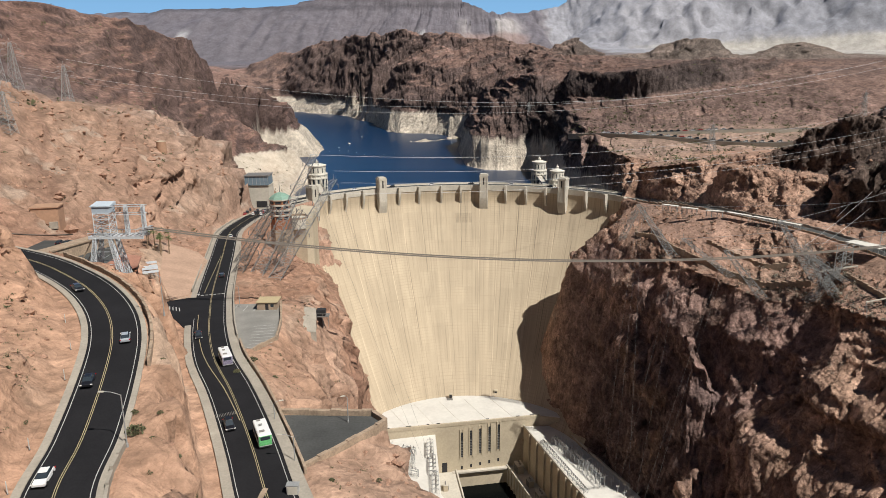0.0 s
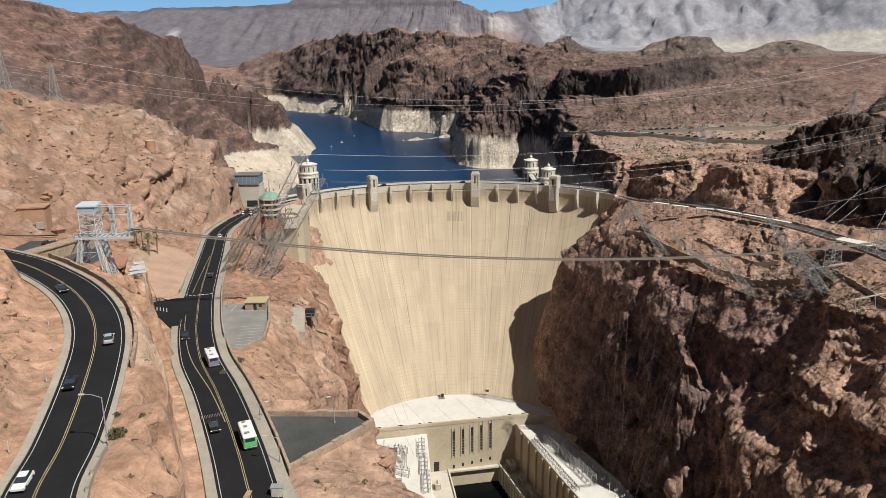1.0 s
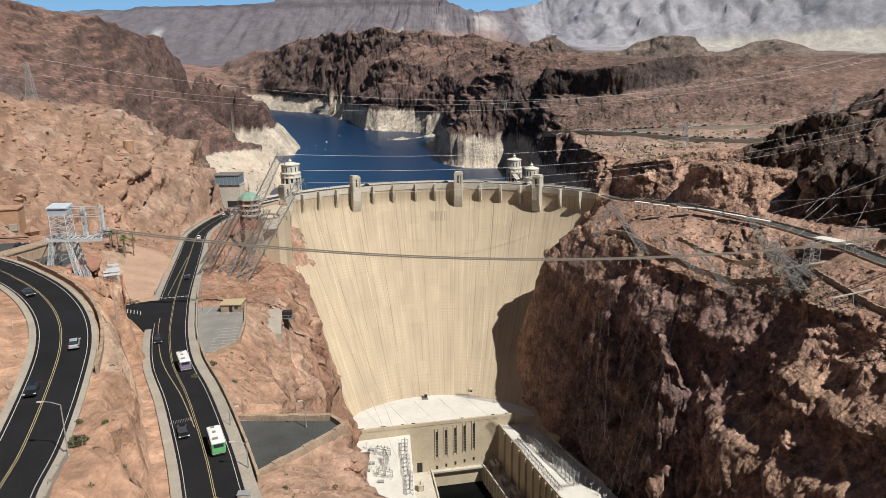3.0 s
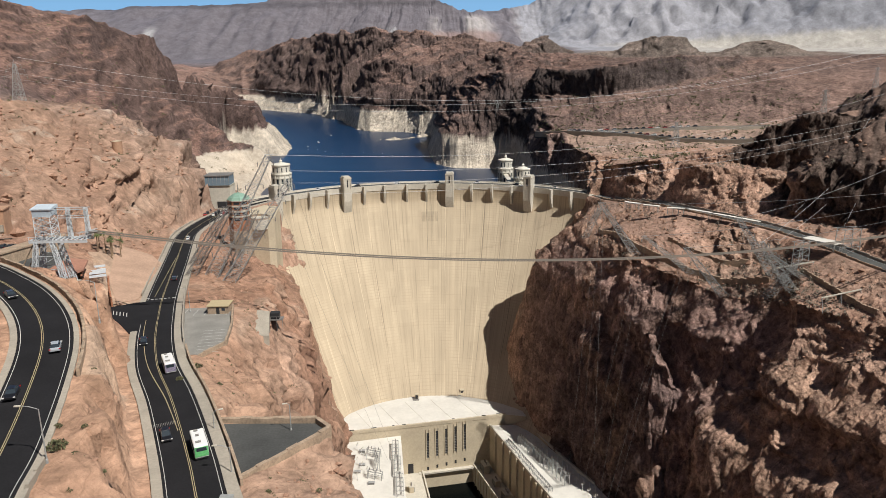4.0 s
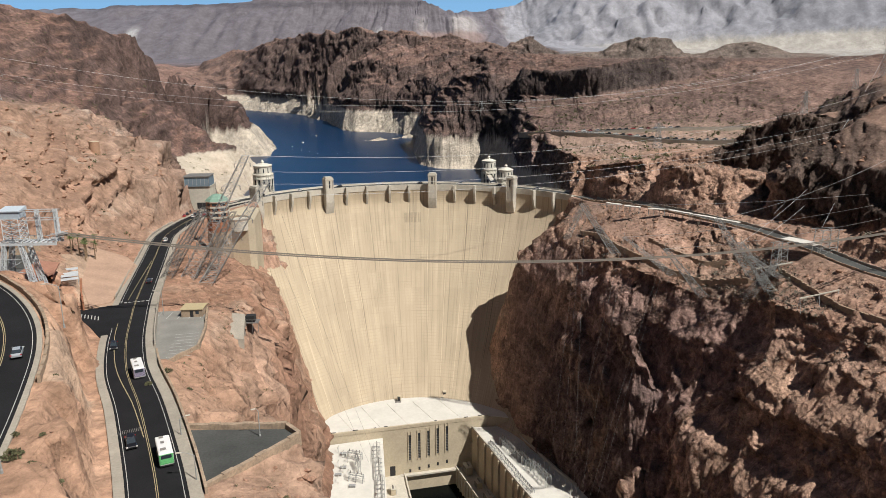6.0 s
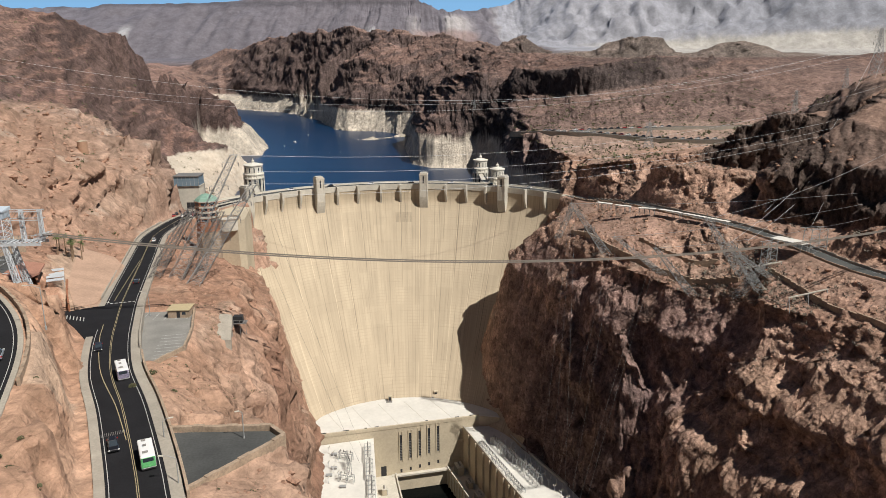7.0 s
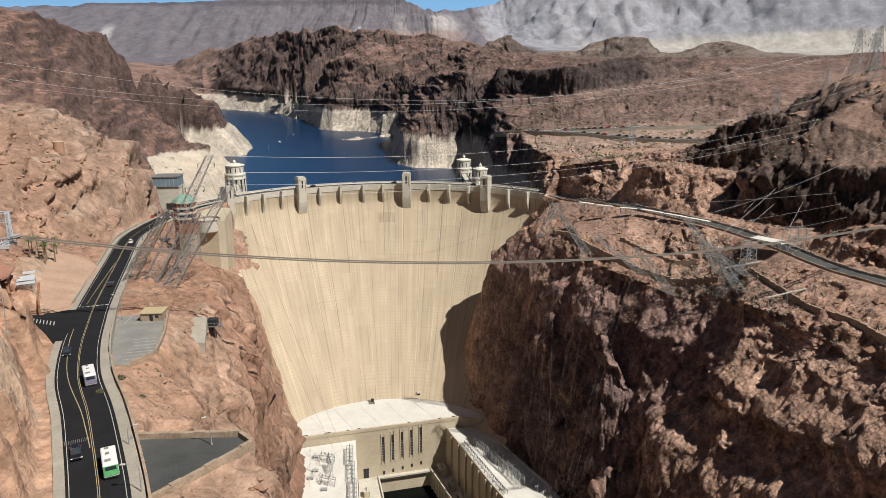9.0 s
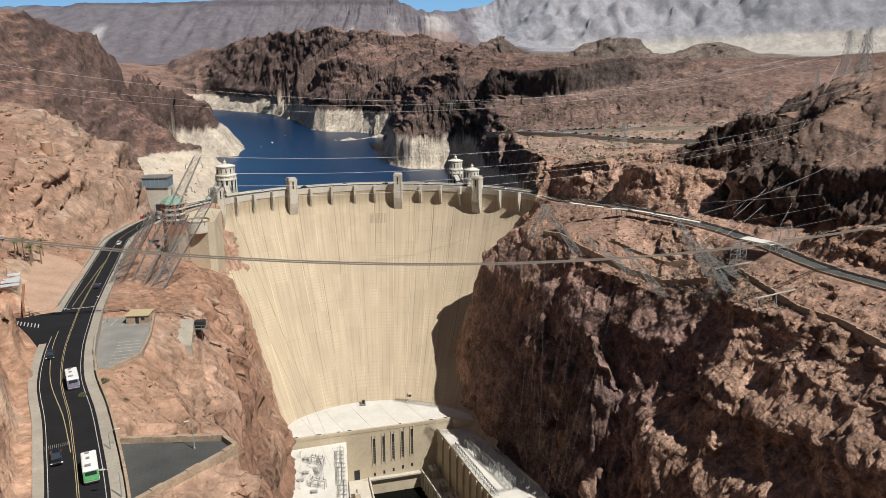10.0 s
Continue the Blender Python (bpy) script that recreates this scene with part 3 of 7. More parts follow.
def sample(x, y):
    i = (np.searchsorted(GX, x) - 1).clip(0, len(GX) - 2)
    j = (np.searchsorted(GY, y) - 1).clip(0, len(GY) - 2)
    u, v = ((x - GX[i]) / (GX[i + 1] - GX[i])).clip(0, 1), ((y - GY[j]) / (GY[j + 1] - GY[j])).clip(0, 1)
    return (1 - v) * ((1 - u) * base[j, i] + u * base[j, i + 1]) + v * ((1 - u) * base[j + 1, i] + u * base[j + 1, i + 1])


def band(v, a, b):
    t = ((v - a) / (b - a)).clip(0, 1)
    return t * t * (3 - 2 * t)


X, Yg = np.meshgrid(GX, GY)
# how rough the ground may be: nil on roads and levels, more on slopes and far off
calm = np.ones(X.shape)
levelled = []
for name, line in ROADS.items():
    d, h = road_far(line, X, Yg)
    calm = np.minimum(calm, ((d - HALF[name][1]) / 6).clip(0, 1))
    levelled.append((d, h, *HALF[name]))
for key, (poly, h) in LEVELS.items():
    d = poly_far(poly, X, Yg)
    h = PLANES[key][0] * X + PLANES[key][1] * Yg + PLANES[key][2]
    calm = np.minimum(calm, ((d - 0.5) / 5).clip(0, 1))
    levelled.append((d, h, 0.3, 1.2))
reach = np.clip(Yg / 500, 0.6, 5.0)
zero = np.zeros(X.shape)
abut = band(X, 28, 36) * band(-X, -140, -120) * band(Yg, 350, 395) * band(-Yg, -490, -470)
face_right = band(X, 80, 92) * band(-X, -180, -165) * band(Yg, 180, 205) * band(-Yg, -470, -450)
abut_left = band(-X, 34, 42) * band(X, -120, -108) * band(Yg, 372, 388) * band(-Yg, -490, -475)
headland = band(-X, 215, 235) * band(Yg, 1180, 1230) * band(-Yg, -1420, -1390) * band(X, -340, -325)
warp = 5.0 * reach * calm * (1 - 0.75 * np.maximum(np.maximum(abut, abut_left), np.maximum(0.8 * face_right, headland)))
wx = warp * fbm(X / (22 * reach), Yg / (22 * reach), zero, 4, 11)
wy = warp * fbm(X / (22 * reach), Yg / (22 * reach), zero + 7, 4, 23)
Zg = sample(X + wx, Yg + wy)
mesa_side = ((Yg - 3600) / 250).clip(0, 1) * ((760 - X) / 200).clip(0, 1)
pale_side = ((Yg - 3300) / 400).clip(0, 1) * ((X - 480) / 250).clip(0, 1)
fall = ((430 - Zg) / 60).clip(0, 1) * ((Zg - 120) / 60).clip(0, 1)
gullies = fbm(X / 130 + 0.5 * fbm(X / 300, Yg / 300, zero, 3, 5), Yg / 900, zero, 4, 15, True, 0.5)
Zg = Zg + mesa_side * fall * 34 * gullies - mesa_side * 8 * (np.sin(Zg / 16) > 0.6) * band(Zg, 360, 390)
bend = 0.45 * fbm(X / 240, Yg / 240, zero, 4, 6)
ridges = fbm(X / 420 + bend, Yg / 420 + bend, zero, 3, 17, True, 0.5)
spurs = fbm(X / 150 + bend, Yg / 170, zero, 5, 18, True, 0.62)
Zg = Zg + pale_side * (60 * (ridges - 0.25) + 66 * (spurs - 0.1) + 26 * fbm(X / 60, Yg / 75, zero, 3, 21, True, 0.6)) * ((Zg - 140) / 90).clip(0, 1) * (0.3 + 0.7 * ((X - 800) / 400).clip(0, 1))
# ledges of the volcanic hills beyond the dam
ledgy = band(Yg, 540, 640) * band(-Yg, -2950, -2800) * calm * band(Zg, 2, 14)
steps = 6.0 * reach**0.7
zt = Zg / steps + 1.6 * fbm(X / (60 * reach), Yg / (60 * reach), zero, 4, 19)
Zg = Zg + ledgy * steps * np.where(Yg > 1200, 0.25, 0.6) * (np.tanh(5 * (zt - np.floor(zt) - 0.5)) * 0.5 - (zt - np.floor(zt) - 0.5)) * band(fbm(X / (45 * reach), Yg / (45 * reach), zero, 3, 20), -0.3, 0.1)
# the volcanic massif across the lake: spurs and ravines
volcanic = band(Yg, 1150, 1350) * band(-Yg, -2950, -2700) * band(Zg, 4, 30) * band(-X, -420, -260)
twist = 0.5 * fbm(X / 160, Yg / 160, zero, 4, 71)
Zg = Zg + volcanic * (17 * (fbm(X / 130 + twist, Yg / 80 + twist, zero, 3, 72, True, 0.5) - 0.2) + 3 * (fbm(X / 46 + 2 * twist, Yg / 34 + twist, zero, 3, 73, True, 0.6) - 0.2))
# buttresses and clefts of the red hillside
red_side = band(-X, 112, 140) * band(Yg, 255, 300) * band(-Yg, -620, -540) * calm * band(Zg, 8, 22)
Zg = Zg + red_side * (7 * (fbm(X / 44 + twist, Yg / 60, zero, 3, 76, True, 0.5) - 0.2) + 2 * np.tanh(4 * value_noise(X / 19 + twist, Yg / 26, zero, 77)))
zt = Zg / 6.5 + 1.2 * fbm(X / 50, Yg / 50, zero, 3, 78)
Zg = Zg + red_side * 6.5 * 0.35 * (np.tanh(6 * (zt - np.floor(zt) - 0.5)) * 0.5 - (zt - np.floor(zt) - 0.5))
slope = np.hypot(np.gradient(Zg, GY, axis=0), np.gradient(Zg, GX, axis=1)).clip(0, 3)
shoreband = np.where((Yg > 505) & (Yg < 2600), 1 - 0.85 * np.exp(-(((Zg + 30) / 26) ** 4)), 1.0)
tall = np.where(Yg > 520, 0.4, 1.0)
lump = fbm(X / (34 * reach), Yg / (34 * reach), Zg / (44 * reach * tall), 6, 31, True, 0.58) - 0.2
bench = band(X, 95, 110) * band(-X, -215, -200) * band(-Yg, -470, -430) * band(Yg, 200, 230) * band(Zg, -14, -6) * band(-slope, -0.8, -0.35)
Zg = Zg + calm * reach * (1.6 + 3.6 * slope.clip(0, 1.0)) * shoreband * (1 - 0.7 * np.maximum(bench, np.maximum(abut, abut_left))) * lump * np.where(Yg > 1500, 0.55, np.where(Yg > 600, 0.95, 0.9))
for d, h, inner, outer in levelled:
    t = ((d - inner) / (outer - inner)).clip(0, 1)
    Zg = np.where(t < 1, (h - 0.25) * (1 - t) + Zg * t, Zg)
# rock relief in space: ledges, ribs and broken blocks, pushed out of the slope
steep = calm * (1 - 0.65 * bench) * (0.22 + np.where(Yg > 490, slope.clip(0, 1.1), slope.clip(0, 1.6))) * shoreband
ramp = reach**0.85
gy, gx = np.gradient(Zg, GY, axis=0), np.gradient(Zg, GX, axis=1)
gl = np.hypot(gx, gy) + 0.05
hx, hy = -gx / gl, -gy / gl
zs = Zg + 3 * ramp * value_noise(X / (25 * ramp), Yg / (25 * ramp), zero, 45)
strata = np.tanh(3 * value_noise(zero, zero + 3, zs / (4.5 * ramp), 47)) * 0.9 + 0.5 * np.tanh(3 * value_noise(zero, zero + 9, zs / (1.7 * ramp), 49))
ribs = fbm(X / (16 * ramp), Yg / (16 * ramp), Zg / (34 * ramp * tall), 3, 41, True, 0.5)
ribs = np.where(Yg < 900, fbm(X / (16 * ramp), Yg / (16 * ramp), Zg / (34 * ramp * tall), 5, 41, True, 0.5), ribs)
rows = int(np.searchsorted(GY, 2850))
near_rows = (X[:rows], Yg[:rows], Zg[:rows], ramp[:rows] * np.where(Yg[:rows] > 520, 0.8, 1.0))


cols = slice(*np.searchsorted(GX, (-620, 1000)))


def cell_field(size, high, seed, rows):
    """Facets of a size in metres over the nearer land; nil far off."""
    x, y, z, r = (a[:rows, cols] for a in near_rows)
    got = cells(x / (size * r) + 0.25 * ribs[:rows, cols], y / (size * r), z / (high * r), seed)
    out = [np.zeros(X.shape), np.zeros(X.shape), np.ones(X.shape)]
    for o, g in zip(out, got):
        o[:rows, cols] = g
    return out


huge, huge_s, huge_e = cell_field(17, 22, 151, rows)
big, big_s, edge = cell_field(7, 8, 51, rows)
small, small_s, rim = cell_field(3.0, 3.0, 57, int(np.searchsorted(GY, 800)))
wallR = ((Zg + 112) / 20).clip(0, 1) * ((X - 70) / 20).clip(0, 1) * ((445 - Yg) / 20).clip(0, 1) * ((-Zg - 2) / 10).clip(0, 1)
giant = fbm(X / 34 + 3, Yg / 34, Zg / 60, 3, 43, True, 0.45)
shelf = np.tanh(5 * value_noise(zero, zero + 5, zs / 15 + 0.3 * value_noise(X / 40, Yg / 40, zero, 46), 48))
far_ribs = np.where(Yg > 3000, 0.6, np.where((Yg > 520) & (np.abs(Zg) > 12), 1.5, 1.0))
# smoother on the dirt benches and the weathered red rock
smooth = 1 - 0.75 * band(X, 95, 110) * band(-Yg, -700, -640) * band(Zg, -14, -6) * band(-slope, -0.8, -0.35)
smooth = np.minimum(smooth, 1 - 0.35 * band(-X, -20, 20) * band(-Yg, -560, -500))
smooth = np.minimum(smooth, 1 - 0.55 * wallR)
smooth = np.minimum(smooth, 1 - 0.45 * band(Yg, 560, 640))
smooth = np.minimum(smooth, 1 - 0.4 * band(X, 120, 130) * band(Zg, 8, 14) * band(Yg, 340, 370) * band(-Yg, -480, -440) * band(-X, -200, -185))
craggy = band(-X, 190, 230) * band(Yg, 470, 560) * band(-Yg, -1400, -1200)
smooth = smooth + craggy * (0.5 - smooth)
far_calm = 1 - 0.5 * craggy - 0.85 * volcanic
flutes = fbm(X / (15 * ramp), Yg / (15 * ramp), Zg / (45 * ramp), 3, 74, True, 0.5) - 0.15
relief = fbm(X / 60 + twist, Yg / 60, Zg / 40, 4, 79, True, 0.6)
cracks = fbm(X / 8, Yg / 8, Zg / 22, 4, 75, True, 0.6) - 0.15
push = steep * ramp * (1 - 0.5 * wallR) * ((3.2 * craggy + 0.4 * volcanic) * flutes + far_calm * (1.5 * far_ribs * (1 - 0.5 * wallR) * ribs + 0.6 * strata + (1.6 * huge + 4.0 * huge_s) * (0.4 + 0.6 * smooth) * (1 - 0.45 * wallR)) + smooth * (0.8 * big + 1.9 * big_s + 0.25 * small + 0.7 * small_s) - smooth * (1.3 * (edge < 0.06) + 0.5 * (rim < 0.06))) + wallR * (1.4 * giant + (1.2 + 2.0 * band(X, 118, 127) * band(-Yg, -292, -280)) * shelf + 0.8 * huge + 1.4 * huge_s + 1.3 * cracks + 0.5 * big + 0.9 * big_s - 2.2)
push = push * (1 - np.maximum((0.7 + 0.24 * band(-X, -84, -74)) * abut, 0.75 * abut_left)) + volcanic * (10 * relief - 3)
jx = steep * ramp * 0.5 * smooth * fbm(X / (5 * ramp), Yg / (5 * ramp), Zg / (5 * ramp), 3, 61)
jz = (1 - 0.6 * bench) * smooth * (calm * ramp * (0.3 + 0.5 * slope.clip(0, 1)) * (0.8 * huge + 2.0 * huge_s + 0.5 * big + 1.0 * big_s + 0.4 * small_s) + steep * ramp * 0.35 * fbm(X / (6 * ramp), Yg / (6 * ramp), Zg / (5 * ramp), 3, 81, True))
PX, PY, PZ = X + hx * push + jx, Yg + hy * push - jx, Zg + jz

# the powerhouse wing stands clear of the cliff
PX = np.where((X > 55) & (Yg > 240) & (Yg < 400) & (PZ < -55), np.maximum(PX, np.interp(PY, (252, 300, 328, 342.5, 367, 392), (116.5, 104.5, 95.5, 89.5, 78, 70.5)) - 8 * band(PZ, -112, -92)), PX)

# the tailrace between the wings lies open
tail = inside([(-5.6, 386), (-2, 322), (8, 300), (20, 262), (92, 252), (70, 318), (56.6, 362), (47.5, 395)], PX, PY)
PZ = np.where(tail, np.minimum(PZ, -166), PZ)

# colours of the rock, by formation, with some shade, sunlight and haze put in
def mixed(a, b, t):
    return a * (1 - t[..., None]) + np.array(b) * t[..., None]


patch = fbm(X / (40 * reach), Yg / (40 * reach), PZ / 40, 5, 91)
fine = fbm(X / (5 * reach), Yg / (5 * reach), PZ / 5, 4, 97)
rgb = np.zeros((*X.shape, 3)) + np.array((0.345, 0.2, 0.138))
rgb = mixed(rgb, (0.41, 0.262, 0.19), band(patch, 0.0, 0.5))
rgb = mixed(rgb, (0.265, 0.145, 0.1), band(-patch, 0.0, 0.5))
rgb = mixed(rgb, (0.46, 0.33, 0.25), band(fbm(X / 16, Yg / 16, PZ / 6, 4, 93), 0.34, 0.5) * 0.55)
rgb = mixed(rgb, (0.42, 0.262, 0.18), band(-Yg, -230, -170) * band(-X, -20, 0) * 0.6)
# darker volcanic rock on the canyon's far walls and beyond
brown = mixed(mixed(np.zeros(rgb.shape) + np.array((0.175, 0.113, 0.096)), (0.25, 0.165, 0.136), band(patch, 0, 0.5)), (0.09, 0.063, 0.058), band(-patch, 0.05, 0.5))
t = np.maximum(band(Yg + 60 * patch, 560, 660), band(PZ + 0.12 * (Yg - 500) + 25 * patch, 62, 78) * (X < 0) * (Yg > 430))
rgb = rgb * (1 - t[..., None]) + brown * t[..., None]
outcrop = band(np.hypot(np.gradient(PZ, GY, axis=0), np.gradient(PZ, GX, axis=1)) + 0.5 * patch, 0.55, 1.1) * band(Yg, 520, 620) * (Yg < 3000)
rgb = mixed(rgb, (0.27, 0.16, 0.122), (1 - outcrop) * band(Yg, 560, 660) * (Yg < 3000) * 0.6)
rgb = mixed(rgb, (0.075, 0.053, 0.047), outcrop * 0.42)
crag = band(fbm(X / 90 + 0.3 * patch, Yg / 40, PZ / 14, 5, 99, True, 0.6) + 0.25 * patch, 0.0, 0.3) * band(Yg, 640, 760) * band(-Yg, -1900, -1500) * band(X, 40, 90) * (1 - band(X - 0.8 * (Yg - 700), 300, 420) * band(-Yg, -900, -850))
PZ = PZ + 0.0012 * Yg * crag * calm * (1 + small)
rgb = mixed(rgb, (0.075, 0.055, 0.05), crag * 0.35)
rgb = mixed(rgb, (0.29, 0.165, 0.13), volcanic * band(-slope, -0.75, -0.3) * band(patch + 0.3, 0.0, 0.5) * 0.7)
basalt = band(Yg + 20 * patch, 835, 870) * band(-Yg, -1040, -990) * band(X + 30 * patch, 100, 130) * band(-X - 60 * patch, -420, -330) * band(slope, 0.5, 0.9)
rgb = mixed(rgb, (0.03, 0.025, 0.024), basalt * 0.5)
tops = band(Yg, 880, 960) * band(-Yg, -1500, -1200) * band(-slope, -0.6, -0.2)
rgb = mixed(rgb, (0.20, 0.115, 0.088), tops * band(patch, -0.2, 0.3))
# dark volcanic right hill, with its shadow also put into the colour
lava_shade = band(X + 8 * patch, 186, 200) * band(PZ + 4 * fine, 15, 19) * band(Yg, 285, 300) * band(-Yg, -520, -480) * np.maximum(band(-Yg - 6 * patch, -372, -362), band(Yg + 6 * patch, 405, 412))
rgb = mixed(rgb, (0.085, 0.06, 0.05), lava_shade * 0.9)
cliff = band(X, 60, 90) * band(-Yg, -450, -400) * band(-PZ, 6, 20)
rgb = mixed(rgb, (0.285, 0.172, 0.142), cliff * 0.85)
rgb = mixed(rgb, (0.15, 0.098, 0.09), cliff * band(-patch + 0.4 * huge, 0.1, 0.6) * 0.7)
# deep shade low on the buttress by the dam, put into the colour
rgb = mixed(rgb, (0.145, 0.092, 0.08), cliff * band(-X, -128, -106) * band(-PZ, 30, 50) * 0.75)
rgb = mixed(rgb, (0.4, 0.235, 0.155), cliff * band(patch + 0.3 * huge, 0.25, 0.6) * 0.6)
# sunlit look of the cliff's near end, put into the colour as brighter orange
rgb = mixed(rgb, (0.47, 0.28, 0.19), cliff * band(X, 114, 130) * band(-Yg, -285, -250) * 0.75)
rgb = mixed(rgb, (0.4, 0.235, 0.165), band(X, 118, 128) * band(-X, -205, -192) * band(Yg, 335, 350) * band(-Yg, -480, -450) * band(PZ, 7, 11) * 0.7)
rgb = mixed(rgb, (0.34, 0.22, 0.165), band(X, 60, 100) * band(Yg, 540, 580) * band(-Yg, -720, -660) * band(-slope, -0.5, -0.25))
rgb = mixed(rgb, (0.31, 0.185, 0.135), band(X, 95, 110) * band(-Yg, -540, -480) * band(Yg, 180, 200) * band(PZ, -12, -4) * band(-slope, -0.7, -0.4) * 0.8)
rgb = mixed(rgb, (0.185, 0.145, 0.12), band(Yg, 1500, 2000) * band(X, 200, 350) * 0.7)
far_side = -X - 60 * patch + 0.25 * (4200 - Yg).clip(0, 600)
# haze put into the colour: mesa grey-purple, pale range blue-grey
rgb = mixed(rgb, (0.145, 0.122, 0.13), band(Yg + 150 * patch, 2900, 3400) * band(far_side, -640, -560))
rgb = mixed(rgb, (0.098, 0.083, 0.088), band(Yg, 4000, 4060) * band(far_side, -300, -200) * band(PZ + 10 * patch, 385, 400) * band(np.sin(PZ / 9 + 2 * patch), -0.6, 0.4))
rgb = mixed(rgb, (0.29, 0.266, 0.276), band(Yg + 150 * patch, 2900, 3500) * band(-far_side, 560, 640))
# ravine shade of the pale range put into the colour
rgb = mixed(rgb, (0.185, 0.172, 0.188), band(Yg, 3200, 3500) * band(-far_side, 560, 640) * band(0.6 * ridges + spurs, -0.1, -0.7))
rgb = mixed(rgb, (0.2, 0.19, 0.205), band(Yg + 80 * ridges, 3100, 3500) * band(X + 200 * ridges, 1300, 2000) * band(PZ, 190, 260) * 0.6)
badland = band(Yg, 3600, 3800) * band(X, 60, 170) * band(-X - 60 * gullies, -520, -420) * band(-PZ + 20 * gullies, -345, -310)
rgb = mixed(rgb, (0.34, 0.29, 0.27), badland * band(gullies, -0.1, 0.4))
rgb = mixed(rgb, (0.25, 0.165, 0.145), badland * band(-PZ + 15 * gullies, -262, -235) * 0.8)
rgb = mixed(rgb, (0.42, 0.38, 0.36), band(Yg, 3600, 3700) * band(-X, -60, -40) * band(-PZ, -300, -250) * band(fbm(X / 160, zero, zero, 3, 8), 0.15, 0.35) * band(gullies, 0.1, 0.5))
rgb = mixed(rgb, (0.4, 0.345, 0.3), band(Yg, 2250, 2500) * band(-PZ - 8 * patch + 0.05 * (X - 1200).clip(0, 1200), -190, -165) * band(X + 100 * patch, 900, 1150))
# crevice shade along the block edges, put into the colour
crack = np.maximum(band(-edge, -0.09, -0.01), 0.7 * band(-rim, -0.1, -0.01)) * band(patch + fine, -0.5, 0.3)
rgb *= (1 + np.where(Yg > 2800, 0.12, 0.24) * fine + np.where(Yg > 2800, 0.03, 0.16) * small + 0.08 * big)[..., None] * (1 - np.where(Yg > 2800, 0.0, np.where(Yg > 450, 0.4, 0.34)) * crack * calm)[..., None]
rgb *= mixed(np.zeros(rgb.shape) + np.array((0.93, 1.02, 1.09)), (0.93, 0.95, 0.95), band(-X, 0, 60) * band(-Yg, -480, -400))
rgb *= mixed(np.ones(rgb.shape), (0.95, 1.04, 1.1), band(-X, 105, 130) * band(Yg, 240, 290) * band(-Yg, -640, -520))
rgb *= mixed(np.ones(rgb.shape), (0.94, 0.87, 0.84), craggy)
sand = inside([(-108, 248), (-92, 226), (-84, 232), (-98, 292), (-121, 303), (-118, 270)], X, Yg) | inside([(-56, 126), (-66, 152), (-59, 152), (-52, 126)], X, Yg)
rgb[sand] = np.array((0.40, 0.285, 0.21)) * (1 + 0.12 * fine[sand])[..., None]
ring = band(-PZ + 1.2 * fine, 7.2, 8.2) * (Yg > 500) * (Yg < 2600)
rgb = mixed(rgb, (0.52, 0.46, 0.385), ring * band(fine + patch * 0.6 + 0.9, 0.0, 0.25))
rgb = mixed(rgb, (0.36, 0.29, 0.23), ring * band(patch - 0.4 * fine, -0.1, 0.3) * band(-Yg, -1000, -900) * 0.85)
rgb = mixed(rgb, (0.43, 0.37, 0.3), ring * band(-Yg, -1000, -850) * 0.6)
rgb = mixed(rgb, (0.44, 0.39, 0.33), ring * 0.5 * band(value_noise(zero, zero + 2, (PZ + 0.6 * fine) / 2.2, 85), 0.1, 0.6))

ny, nx = X.shape
verts = np.stack([PX, PY, PZ], -1).reshape(-1, 3)
quad = np.arange((ny - 1) * nx).reshape(ny - 1, nx)[:, :-1]
faces = np.stack([quad, quad + 1, quad + nx + 1, quad + nx], -1).reshape(-1, 4)
land = bpy.data.meshes.new("ground")
land.vertices.add(len(verts))
land.vertices.foreach_set("co", verts.ravel())
land.loops.add(faces.size)
land.loops.foreach_set("vertex_index", faces.ravel().astype(np.int32))
land.polygons.add(len(faces))
land.polygons.foreach_set("loop_start", np.arange(0, faces.size, 4, dtype=np.int32))
land.update()
land.validate()
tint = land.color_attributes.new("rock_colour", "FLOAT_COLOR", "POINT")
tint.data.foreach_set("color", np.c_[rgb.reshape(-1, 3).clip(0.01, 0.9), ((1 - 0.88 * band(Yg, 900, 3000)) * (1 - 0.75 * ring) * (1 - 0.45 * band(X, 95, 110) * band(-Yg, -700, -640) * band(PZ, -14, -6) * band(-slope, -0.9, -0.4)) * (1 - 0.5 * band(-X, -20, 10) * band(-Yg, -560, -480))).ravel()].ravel())


